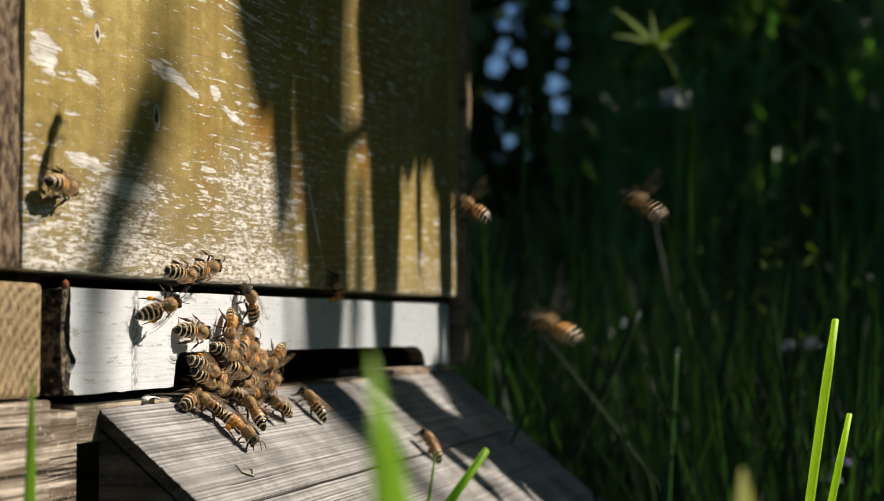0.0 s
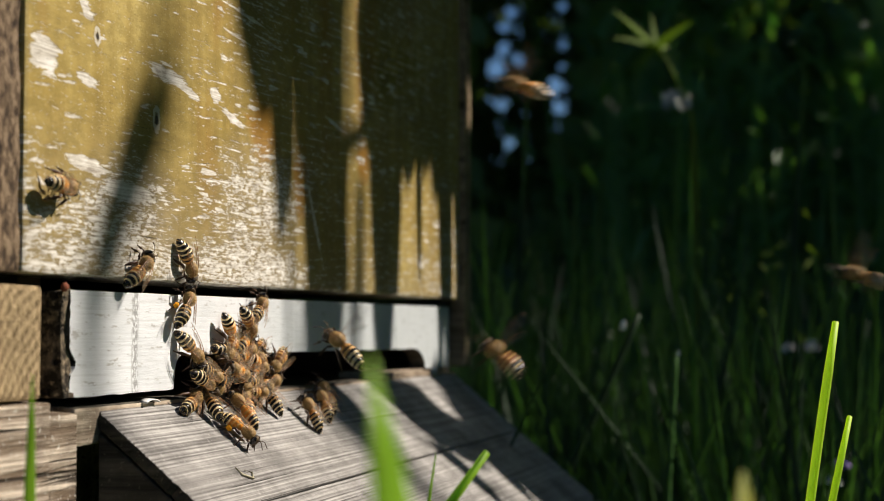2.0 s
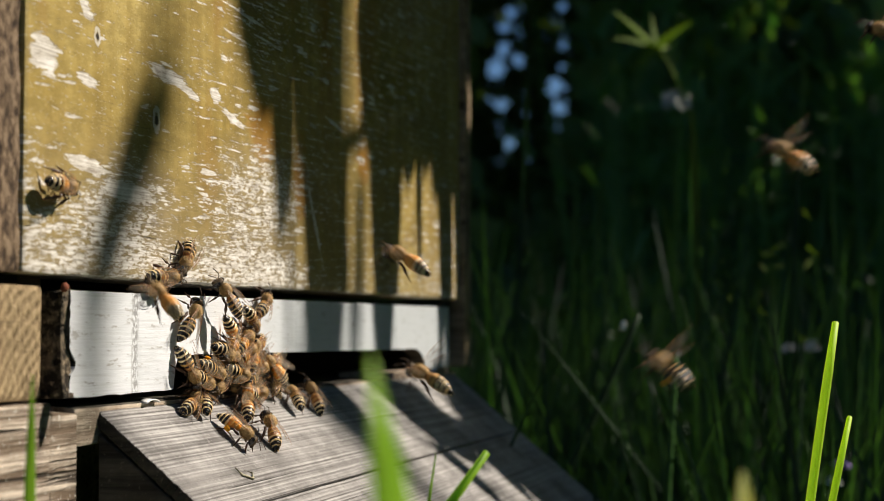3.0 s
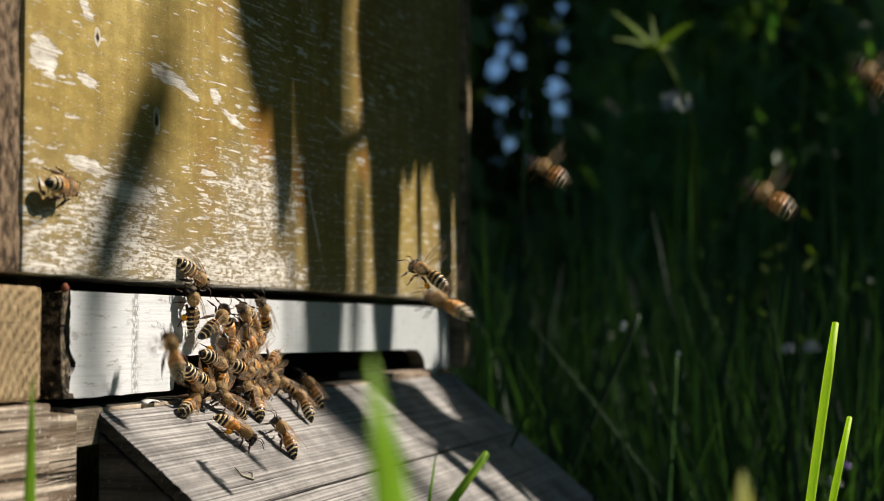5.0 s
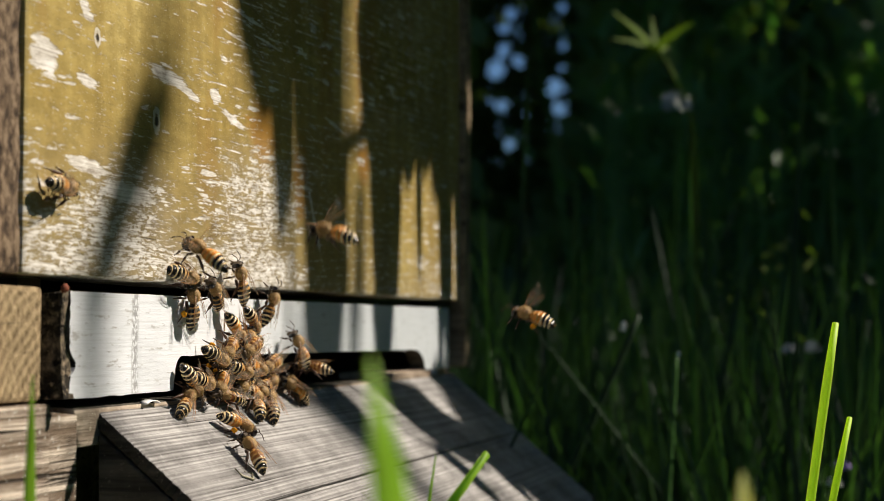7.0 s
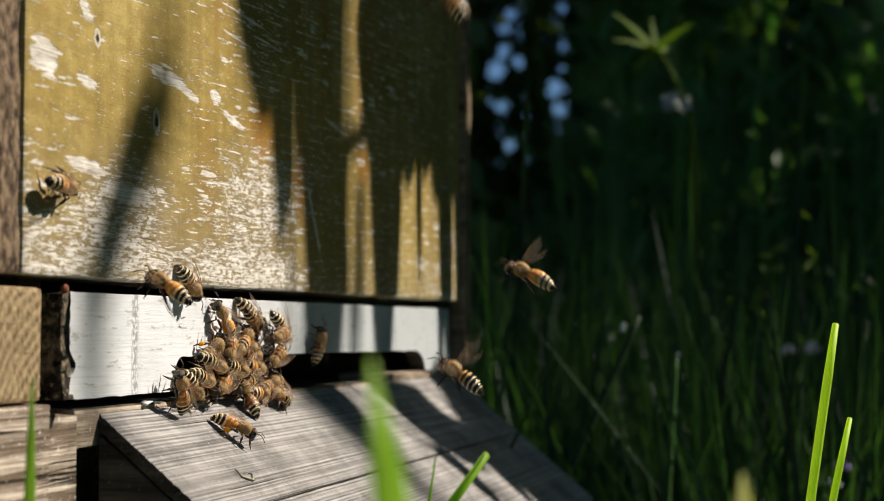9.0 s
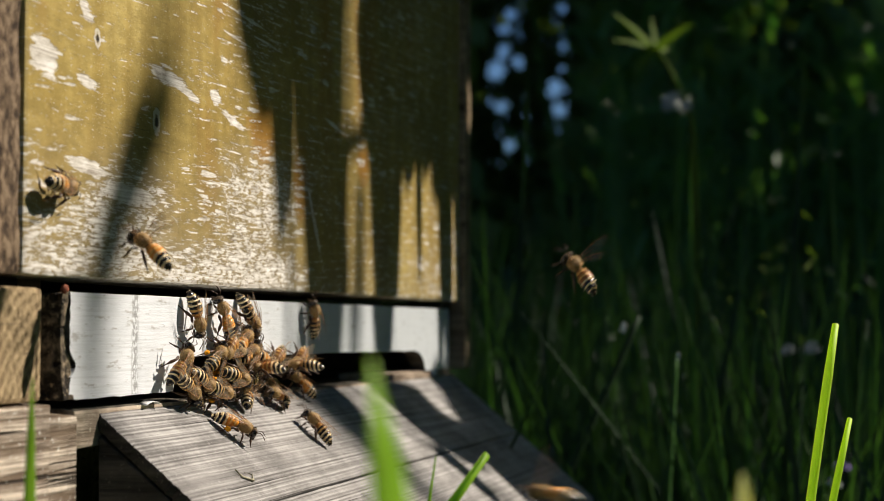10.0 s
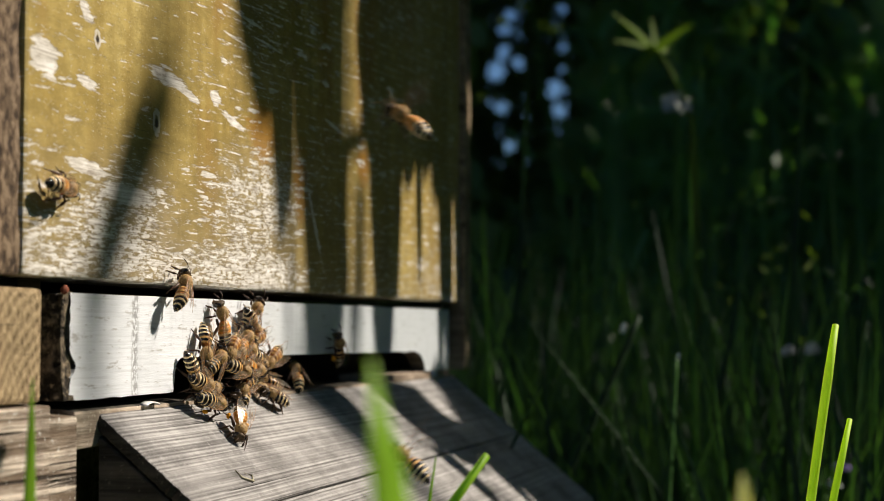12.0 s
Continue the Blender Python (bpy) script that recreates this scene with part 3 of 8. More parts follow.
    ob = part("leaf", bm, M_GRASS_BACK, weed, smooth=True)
    thick = ob.modifiers.new("thickness", "SOLIDIFY")
    thick.thickness = 0.0006


# leaves that shade the ochre board: (x, z) of the bent axis, width, distance
for a, m, tip, wide, reach in (((0.051, 0.384), (0.044, 0.370), (0.012, 0.322), 0.021, 2.10), ((0.046, 0.480), (0.048, 0.420), (0.052, 0.368), 0.010, 2.60),
                               ((0.038, 0.372), (0.022, 0.345), (0.008, 0.312), 0.014, 1.30), ((0.012, 0.340), (0.011, 0.316), (0.014, 0.280), 0.014, 1.90)):
    shading_leaf([(q[0], 0, q[1]) for q in (a, m, tip)], wide, reach, (0, 1, 0))
for a, m, tip, wide, reach in (((0.117, 0.520), (0.117, 0.420), (0.116, 0.372), 0.046, 0.95), ((0.132, 0.480), (0.132, 0.400), (0.132, 0.335), 0.020, 0.85), ((0.169, 0.480), (0.168, 0.400), (0.169, 0.285), 0.042, 0.80),
                               ((0.148, 0.480), (0.150, 0.435), (0.146, 0.392), 0.024, 1.25), ((0.141, 0.480), (0.142, 0.430), (0.142, 0.300), 0.009, 1.10),
                               ((0.184, 0.378), (0.184, 0.340), (0.186, 0.285), 0.024, 0.75), ((0.214, 0.382), (0.196, 0.377), (0.178, 0.372), 0.010, 0.80), ((0.196, 0.480), (0.190, 0.420), (0.190, 0.330), 0.014, 1.60),
                               ((0.212, 0.370), (0.211, 0.340), (0.210, 0.290), 0.011, 1.50)):
    shading_leaf([(q[0], 0, q[1]) for q in (a, m, tip)], wide, reach, (0, 1, 0))
for a, m, tip, wide, reach in (((0.239, 0.490), (0.233, 0.430), (0.222, 0.372), 0.050, 0.70), ((0.242, 0.490), (0.241, 0.400), (0.243, 0.280), 0.039, 0.62), ((0.270, 0.490), (0.272, 0.420), (0.268, 0.366), 0.044, 0.66),
                               ((0.302, 0.490), (0.298, 0.420), (0.293, 0.372), 0.032, 0.58), ((0.322, 0.490), (0.318, 0.420), (0.310, 0.364), 0.040, 0.70),
                               ((0.319, 0.470), (0.321, 0.400), (0.324, 0.286), 0.016, 0.45), ((0.342, 0.490), (0.338, 0.410), (0.334, 0.365), 0.034, 0.55)):
    shading_leaf([(q[0], 0, q[1]) for q in (a, m, tip)], wide, reach, (0, 1, 0))
for a, m, tip, wide, reach in (((0.345, 0.470), (0.346, 0.400), (0.349, 0.300), 0.015, 0.50), ((0.330, 0.400), (0.332, 0.350), (0.333, 0.290), 0.010, 0.40), ((0.240, 0.402), (0.280, 0.398), (0.325, 0.394), 0.034, 0.60),
                               ((0.362, 0.500), (0.362, 0.450), (0.361, 0.414), 0.026, 0.55), ((0.362, 0.400), (0.361, 0.360), (0.358, 0.280), 0.024, 0.60), ((0.283, 0.385), (0.285, 0.370), (0.286, 0.330), 0.008, 0.45)):
    shading_leaf([(q[0], 0, q[1]) for q in (a, m, tip)], wide, reach, (0, 1, 0))
# leaves that shade the sloping board: (x, distance down the slope) of the axis, width, distance
for a, m, tip, wide, reach in (((0.254, -0.004), (0.250, 0.012), (0.247, 0.048), 0.050, 0.75), ((0.346, -0.004), (0.345, 0.020), (0.340, 0.100), 0.074, 0.70), ((0.300, 0.130), (0.312, 0.060), (0.325, 0.000), 0.086, 0.85),
                               ((0.279, 0.020), (0.266, 0.045), (0.259, 0.070), 0.013, 0.60), ((0.224, 0.030), (0.226, 0.045), (0.224, 0.066), 0.013, 0.65), ((0.180, -0.004), (0.182, 0.004), (0.176, 0.022), 0.022, 0.80)):
    shading_leaf([(q[0], -q[1] * math.cos(SLOPE), 0.2957 - q[1] * math.sin(SLOPE)) for q in (a, m, tip)], wide, reach, (0, -math.sin(SLOPE), math.cos(SLOPE)))
spine = bmesh.new()
low, high = Vector((0.98, -1.02, -0.02)), Vector((0.20, 0, 0.56)) + SUN * 1.55
blade(spine, low, high, 0.012, (0, 0, 0), SUN, 10, 0.8)
part("stem", spine, M_GRASS_BACK, weed)


def scatter_grass(count, near, far, seed):
    """A stand of blades, darkened in colour for shade, behind and beside the hive."""
    rnd = random.Random(seed)
    bm = bmesh.new()
    for _ in range(count):
        d = near + (far - near) * rnd.random() ** 1.3
        side = rnd.uniform(-0.30, 0.36)
        root = EYE + Vector((0.9661, 0.2542, 0)) * d + Vector((0.2544, -0.9671, 0)) * side * d
        if (root.y > -0.03 and root.x < 0.42) or (root.y > -0.14 and root.x < 0.40):
            continue
        root.z = 0
        high = rnd.uniform(0.22, 0.40) * (1.1 if rnd.random() < 0.10 else 1.0) + 0.03 * (d - near)
        if d < 0.98 and high > 0.33:
            high *= 0.8
        lean = Vector((rnd.gauss(0, 0.09), rnd.gauss(0, 0.09), high))
        bend = Vector((rnd.gauss(0, 0.05), rnd.gauss(0, 0.05), 0))
        if rnd.random() < 0.2:
            bend *= 2.4
            bend.z = -0.04
            if d < 1.0:
                continue
        blade(bm, root, root + lean, rnd.uniform(0.003, 0.0065), bend, Vector((-1, rnd.uniform(-0.9, 0.5), 0.1)), 9, 0.3)
    return bm


tagged(part("tall_grass", scatter_grass(1700, 0.72, 1.4, 3), M_GRASS_BACK, smooth=True), "tall green grass, darkened in colour for shade, beside the hive", "grass", kind="stuff")
tagged(part("far_grass", scatter_grass(2200, 1.2, 3.0, 4), M_GRASS_BACK, smooth=True), "dense grass further back, darkened in colour for deep shade", "grass", kind="stuff")


def paler_grass(seed):
    """A looser stand of fresher blades, half light put into their paler colour."""
    rnd = random.Random(seed)
    bm = bmesh.new()
    for i in range(470):
        d = rnd.uniform(0.75, 1.25)
        side = rnd.uniform(0.155, 0.34) if i < 250 else rnd.uniform(0.20, 0.32)
        root = EYE + Vector((0.9661, 0.2542, 0)) * d + Vector((0.2544, -0.9671, 0)) * side * d
        root.z = 0
        if root.y > -0.14 and root.x < 0.42:
            continue
        high = rnd.uniform(0.20, 0.34)
        blade(bm, root, root + Vector((rnd.gauss(0, 0.04), rnd.gauss(0, 0.05), high)), rnd.uniform(0.0025, 0.0048), (rnd.gauss(0, 0.03), rnd.gauss(0, 0.03), 0), (-0.5, rnd.uniform(-0.9, -0.2), 0.3), 9, 0.3)
    return bm


tagged(part("fresh_grass", paler_grass(6), M_GRASS_MID, smooth=True), "fresh green grass, half light put into its colour, beside the hive", "grass", kind="stuff")


def tall_weeds(seed):
    """High stems with slender leaves that stand in loose rows before the hedge."""
    rnd = random.Random(seed)
    bm = bmesh.new()
    for _ in range(330):
        d = rnd.uniform(2.15, 2.6)
        side = rnd.uniform(-0.02, 0.36)
        root = EYE + Vector((0.9661, 0.2542, 0)) * d + Vector((0.2544, -0.9671, 0)) * side * d
        root.z = 0
        if side < 0.09:
            continue
        high = rnd.uniform(0.50, 0.86)
        top = root + Vector((rnd.gauss(0, 0.05), rnd.gauss(0, 0.05), high))
        blade(bm, root, top, rnd.uniform(0.005, 0.009), (rnd.gauss(0, 0.02), rnd.gauss(0, 0.02), 0), (-1, rnd.uniform(-0.6, 0.2), 0.1), 8, 0.4)
        for _ in range(rnd.randrange(3, 9)):
            p = root.lerp(top, rnd.uniform(0.45, 1.0))
            out = Vector((rnd.gauss(0, 1), rnd.gauss(0, 1), 0)).normalized()
            blade(bm, p, p + out * rnd.uniform(0.03, 0.08) + Vector((0, 0, rnd.uniform(-0.01, 0.06))), rnd.uniform(0.008, 0.016), (0, 0, 0.012), (-0.5, -0.3, 0.9), 6, 0.3, 2.0)
    return bm


# the lighter grass colour stands in for light on these weeds
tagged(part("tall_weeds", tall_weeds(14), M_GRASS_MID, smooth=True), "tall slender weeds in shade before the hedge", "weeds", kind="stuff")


def leaf_quad(bm, p, size, rnd, slim=0.5):
    """One pointed leaf, folded along its middle."""
    n = Vector((rnd.gauss(0, 1), rnd.gauss(0, 1), rnd.gauss(0, 1))).normalized()
    u = n.orthogonal().normalized()
    v = n.cross(u)
    a, b, c, d = p - u * size, p + v * size * slim + n * size * 0.1, p + u * size, p - v * size * slim + n * size * 0.1
    vs = [bm.verts.new(q) for q in (a, b, c, d)]
    bm.faces.new((vs[0], vs[1], vs[2]))
    bm.faces.new((vs[0], vs[2], vs[3]))


def view_point(d, right, up):
    return EYE + Vector((0.9661, 0.2542, 0.0)) * d + Vector((0.2544, -0.9671, 0)) * right + Vector((0, 0, up))


def thicket():
    """A hedge of leaves with two narrow gaps where the sky shows."""
    rnd = random.Random(11)
    bm = bmesh.new()
    for _ in range(24000):
        d = rnd.uniform(2.6, 4.6)
        right, up = rnd.uniform(-0.62, 0.70) * d, rnd.uniform(-0.4, 2.0)
        u, w = right / d, up / d
        gap = (0.020 < u < 0.058 and 0.085 < w < 0.30) or (0.056 < u < 0.080 and 0.100 < w < 0.30)
        if gap:
            continue
        leaf_quad(bm, view_point(d, right, up), rnd.uniform(0.035, 0.07), rnd, 0.5)
    # small leaves fill the gaps but for a string of holes
    holes = ((0.0399, 0.186, 0.004), (0.0366, 0.176, 0.003), (0.0360, 0.165, 0.004), (0.0317, 0.1525, 0.006), (0.0450, 0.157, 0.004), (0.0350, 0.131, 0.004),
             (0.0399, 0.108, 0.004), (0.0713, 0.189, 0.003), (0.0713, 0.167, 0.0035), (0.0700, 0.153, 0.003), (0.0663, 0.1415, 0.006), (0.0680, 0.129, 0.004), (0.0686, 0.119, 0.003))
    for _ in range(3200):
        d = rnd.uniform(3.3, 4.6)
        u, w = rnd.uniform(0.018, 0.082), rnd.uniform(0.080, 0.21)
        if any((u - a) ** 2 + (w - b) ** 2 < (r * 0.92 + 0.0009) ** 2 for a, b, r in holes):
            continue
        leaf_quad(bm, view_point(d, u * d, w * d), rnd.uniform(0.012, 0.020), rnd, 0.6)
    return bm


def far_wood():
    """A lumpy dark mass of undergrowth far behind the hedge, with two slits open to the sky."""
    bm = bmesh.new()
    for u0, u1, top in ((-1.6, 0.0275, 0.62), (0.0505, 0.0610, 0.62), (0.0755, 1.7, 0.62), (0.0270, 0.0510, 0.094), (0.0605, 0.0760, 0.112)):
        n = max(3, int((u1 - u0) / 0.012))
        m = 40
        grid = []
        for j in range(m + 1):
            row = []
            for i in range(n + 1):
                u, w = u0 + (u1 - u0) * i / n, -0.12 + (top + 0.12) * j / m
                edge = 0.0018 * noise.noise((w * 160, u0 * 50, 0)) if i in (0, n) else 0
                d = 6.0 + 0.5 * noise.noise((u * 9, w * 9, 1)) + 0.25 * noise.noise((u * 40, w * 40, 2))
                row.append(bm.verts.new(view_point(d, (u + edge) * d, w * d)))
            grid.append(row)
        for r, s in zip(grid, grid[1:]):
            for i in range(n):
                bm.faces.new((r[i], r[i + 1], s[i + 1], s[i]))
    bmesh.ops.solidify(bm, geom=list(bm.faces), thickness=0.4)
    return bm


tagged(part("far_wood", far_wood(), M_LEAF), "dark wood edge far behind the hedge", "wood", kind="structure")
tagged(part("hedge", thicket(), M_LEAF), "dark dense hedge in deep shade behind the hive", "hedge", kind="stuff")


def crown(name, centre, size, count, leaf, seed, label):
    """A tree: tapered trunk, limbs and a crown of many leaves."""
    rnd = random.Random(seed)
    tree = tagged(new(name), label, "tree")
    c, s = Vector(centre), Vector(size)
    bm = bmesh.new()
    clumps = [Vector((rnd.uniform(-1, 1) * s.x, rnd.uniform(-1, 1) * s.y, rnd.uniform(-1, 1) * s.z)) for _ in range(70)]
    for _ in range(count):
        q = rnd.choice(clumps)
        leaf_quad(bm, c + q + Vector((rnd.gauss(0, 0.22), rnd.gauss(0, 0.22), rnd.gauss(0, 0.16))), leaf * rnd.uniform(0.6, 1.2), rnd, 0.55)
    part("crown", bm, M_LEAF, tree)
    tb = bmesh.new()
    root = Vector((c.x + 0.5, c.y - 0.3, 0))
    bmesh.ops.create_cone(tb, segments=14, radius1=0.14, radius2=0.07, depth=c.z, cap_ends=True, matrix=Matrix.Translation(root + Vector((0, 0, c.z / 2))))
    for q in clumps[:9]:
        a, b = root + Vector((0, 0, c.z * 0.8)), c + q
        m = Matrix.Translation((a + b) / 2) @ (b - a).to_track_quat("Z", "Y").to_matrix().to_4x4()
        bmesh.ops.create_cone(tb, segments=8, radius1=0.04, radius2=0.012, depth=(b - a).length, cap_ends=True, matrix=m)
    part("trunk", tb, M_BARK, tree, smooth=True)


def front_hedge():
    """An unseen high hedge before the hive, behind the viewer's side, added to block skylight."""
    rnd = random.Random(31)
    bm = bmesh.new()
    n, m = 60, 16
    grid = []
    for j in range(m + 1):
        row = []
        for i in range(n + 1):
            x, z = -1.2 + 9.5 * i / n, -0.05 + 3.1 * j / m
            row.append(bm.verts.new((x, -3.3 - 0.6 * math.sin(math.pi * j / m) + 0.3 * noise.noise((x * 1.7, z * 2, 3)), z + 0.2 * noise.noise((x * 1.3, 4, 1)) * j / m)))
        grid.append(row)
    for r, s in zip(grid, grid[1:]):
        for i in range(n):
            bm.faces.new((r[i], r[i + 1], s[i + 1], s[i]))
    bmesh.ops.solidify(bm, geom=list(bm.faces), thickness=0.5)
    for _ in range(5000):
        leaf_quad(bm, Vector((rnd.uniform(-1.2, 8.3), -3.25 + rnd.gauss(0, 0.2), rnd.uniform(0, 3.1))), rnd.uniform(0.05, 0.09), rnd, 0.5)
    return bm


tagged(part("sky_blocking_hedge", front_hedge(), M_LEAF), "unseen high dark hedge added to block skylight from the front", "hedge", kind="stuff")
# trees out of view, added only to block sun and skylight
crown("tree", (4.3, -1.2, 2.6), (1.9, 2.0, 0.7), 7600, 0.10, 21, "unseen leafy tree added to shade the grass and hedge")
crown("tree", (-0.1, -1.9, 2.9), (1.0, 0.9, 0.45), 5000, 0.09, 23, "unseen leafy tree added to cut skylight on the hive")
crown("tree", (3.6, 1.9, 2.7), (2.0, 1.3, 0.8), 1800, 0.10, 22, "unseen leafy tree added to shade the hedge from the sky")


M_STEM = leaf_mat("weed_stem", (0.014, 0.030, 0.008), (0.040, 0.070, 0.018), 0.9, 0.15)
M_SPRIG = leaf_mat("weed_leaf", (0.09, 0.15, 0.015), (0.20, 0.28, 0.035), 0.85, 0.3)


# ---- single weeds and flowers in the grass ----
def sprig():
    """A weed with a whorl of pointed leaves at its tip."""
    w = tagged(new("leafy_weed"), "leafy green weed standing among the tall grass", "weed")
    bm = bmesh.new()
    tube_pts = [Vector((0.955, -0.0324, 0.0)), Vector((0.953, -0.0334, 0.394)), Vector((0.948, -0.0304, 0.480)), Vector((0.9453, -0.0057, 0.5287))]
    for a, b in zip(tube_pts, tube_pts[1:]):
        blade(bm, a, b, 0.0052, (0, 0, 0), (-1, 0.2, 0), 4, 0.7, 30.0, True)
    part("stem", bm, M_STEM, w)
    for tip, width in (((0.920, 0.0246, 0.5530), 0.0085), ((0.925, 0.0256, 0.5325), 0.0080), ((0.950, -0.0334, 0.5470), 0.0070), ((0.960, 0.0006, 0.5560), 0.0060),
                                      ((0.930, 0.0116, 0.5050), 0.0075), ((0.955, -0.0204, 0.5040), 0.0080), ((0.970, -0.0124, 0.5300), 0.0070)):
        lb = bmesh.new()
        blade(lb, (0.9453, -0.0057, 0.5287), tip, width, (0, 0, 0.004), (-0.3, -0.8, 0.5), 8, 0.3, 2.0)
        part("leaf", lb, M_SPRIG, w, smooth=True)


def flower(at, size, material, label, seed):
    """A small round flower head of many petals on a thin stalk."""
    rnd = random.Random(seed)
    fl = tagged(new("flower"), label, "flower")
    bm = bmesh.new()
    for _ in range(46):
        n = Vector((rnd.gauss(0, 1), rnd.gauss(0, 1), abs(rnd.gauss(0, 1)))).normalized()
        leaf_quad(bm, Vector(at) + n * size * rnd.uniform(0.5, 1.0), size * 0.42, rnd, 0.5)
    part("petals", bm, material, fl)
    sb = bmesh.new()
    blade(sb, (at[0] + 0.01, at[1] + 0.01, 0), at, 0.002, (0.004, 0, 0), (-1, 0, 0), 6, 0.7, 30.0, True)
    part("stem", sb, M_GRASS_BACK, fl)


M_PETAL = plain("white_petal", (0.72, 0.72, 0.68), 0.6, 0.2, 0.1)
M_DULL = plain("dull_petal", (0.46, 0.49, 0.46), 0.7, 0.2, 0.2)
M_VIOLET = plain("violet_petal", (0.30, 0.22, 0.50), 0.6, 0.2, 0.15)
sprig()


def small_weed(at, seed):
    """A low weed with many small bright leaves on a thin stem."""
    rnd = random.Random(seed)
    w = tagged(new("small_weed"), "small yellow green weed among the grass", "weed", "small weeds in the grass")
    bm = bmesh.new()
    blade(bm, (at[0], at[1], 0), at, 0.003, (0.006, 0, 0), (-1, 0, 0), 6, 0.7, 30.0, True)
    part("stem", bm, M_GRASS_BACK, w)
    lb = bmesh.new()
    for _ in range(9):
        leaf_quad(lb, Vector(at) + Vector((rnd.gauss(0, 0.010), rnd.gauss(0, 0.012), rnd.gauss(-0.02, 0.03))), rnd.uniform(0.004, 0.008), rnd, 0.22)
    part("leaves", lb, M_GRASS_BACK if seed % 2 else M_SPRIG, w)


for i, at in enumerate(((0.733, -0.090, 0.338), (0.755, -0.152, 0.324), (0.850, -0.110, 0.372), (0.900, -0.165, 0.350))):
    small_weed(at, 40 + i)
flower((0.6784, -0.1308, 0.3025), 0.0055, M_PETAL, "small white flower head among the grass", 1)
flower((0.6750, -0.1180, 0.3020), 0.0050, M_PETAL, "small white flower head among the grass", 2)
flower((0.9500, -0.0200, 0.4830), 0.0120, M_DULL, "pale flower head below the weed leaves", 3)
flower((0.4795, -0.1525, 0.2503), 0.0042, M_VIOLET, "small violet flower low in the grass", 4)
flower((0.4760, -0.1490, 0.2430), 0.0040, M_PETAL, "small pale flower low in the grass", 5)
M_TIP = plain("glint_tip", (0.78, 0.80, 0.74), 0.45, 0.5, 0.1)


def pale_tip(stalk, at, size):
    """The whitish end of a cut stalk, a sun glint put into its colour."""
    bm = bmesh.new()
    blade(bm, Vector(at) - Vector((0, -0.001, size * 2.2)), Vector(at) + Vector((0, 0, size * 0.3)), size * 1.5, (0, 0, 0), (-0.8, -0.5, 0.6), 6, -0.4, 3.0, True)
    part("tip", bm, M_TIP, stalk, "pale tip coloured as a sun glint", smooth=True)


pale_tip(grass_blade("grass", (0.455, 0.105, 0.0), (0.4507, -0.055, 0.3181), 0.0040, (0, -0.020, 0.01), (-0.8, -0.5, 0.3), "cut grass stalk with a pale tip", M_GRASS_BACK, True), (0.4507, -0.055, 0.3181), 0.0018)
pale_tip(grass_blade("grass", (0.408, -0.070, 0.0), (0.4077, -0.0859, 0.3050), 0.0036, (0, 0.004, 0), (-0.8, -0.5, 0.3), "pale green grass stalk beside the hive", M_GRASS_MID, True), (0.4077, -0.0859, 0.3050), 0.0011)


# ---- single tall blades that stand out in the shade ----
# lighter or darker grass colour makes each blade look lit or shaded
for root, tip, wide, bow, material in (
    ((0.5963, -0.0798, -0.02), (0.5753, -0.0744, 0.4179), 0.0052, 0.006, M_GRASS_MID),
    ((0.6253, 0.0461, -0.02), (0.6092, 0.0217, 0.4786), 0.0068, 0.004, M_GRASS_BACK),
    ((0.5994, 0.0277, -0.02), (0.5769, 0.0414, 0.3946), 0.005, 0.006, M_GRASS_MID),
    ((0.7045, 0.0215, -0.02), (0.6878, 0.006, 0.4358), 0.0046, 0.008, M_GRASS_BACK),
    ((0.6423, -0.1374, -0.02), (0.6288, -0.1531, 0.3805), 0.0056, 0.003, M_GRASS_MID),
    ((0.7885, -0.1019, -0.02), (0.7714, -0.1295, 0.5166), 0.0085, 0.01, M_GRASS_BACK),
    ((0.588, 0.0936, -0.02), (0.6471, -0.0264, 0.3836), 0.0036, 0.02, M_GRASS_BACK),
    ((0.5141, 0.0563, -0.02), (0.5564, -0.0637, 0.3198), 0.0046, 0.04, M_GRASS_MID),
    ((0.6524, -0.0654, -0.02), (0.5741, 0.0546, 0.3815), 0.0045, 0.01, M_GRASS_MID),
    ((0.5642, -0.1138, -0.02), (0.5456, -0.1047, 0.338), 0.0055, 0.006, M_GRASS_MID),
    ((0.7518, 0.0369, -0.02), (0.7417, -0.0052, 0.4543), 0.004, 0.01, M_GRASS_BACK),
    ((0.7528, -0.1626, -0.02), (0.7259, -0.1439, 0.4653), 0.006, 0.01, M_GRASS_BACK),
):
    bm = bmesh.new()
    blade(bm, root, tip, wide, (bow * 0.3, bow, bow * 0.5), (-0.8, -0.5, 0.3), 16, 0.35, 3.0)
    tagged(part("tall_grass_blade", bm, material, smooth=True), "long green grass blade rising from the shaded grass", "grass", "tall blades beside the hive")


# ---- bees ----
def bee_hair(name, dark, light, glow=0.0):
    n = Nodes(name)
    isl = n.tree.nodes.new("ShaderNodeNewGeometry").outputs["Random Per Island"]
    g = n.noise(n.at((1600, 1600, 1600)), 1.0, 3)
    c = n.ramp(n.math("ADD", n.math("MULTIPLY", isl, 0.5), n.math("MULTIPLY", g, 0.5)), [(0.25, dark), (0.75, light)])
    n.bump(g, 0.0003, 0.8)
    n.set(c, 0.6, 0.35)
    if glow:
        tr, mx = n.tree.nodes.new("ShaderNodeBsdfTranslucent"), n.tree.nodes.new("ShaderNodeMixShader")
        n.put(tr.inputs[0], c)
        mx.inputs[0].default_value = glow
        n.tree.links.new(n.bsdf.outputs[0], mx.inputs[1])
        n.tree.links.new(tr.outputs[0], mx.inputs[2])
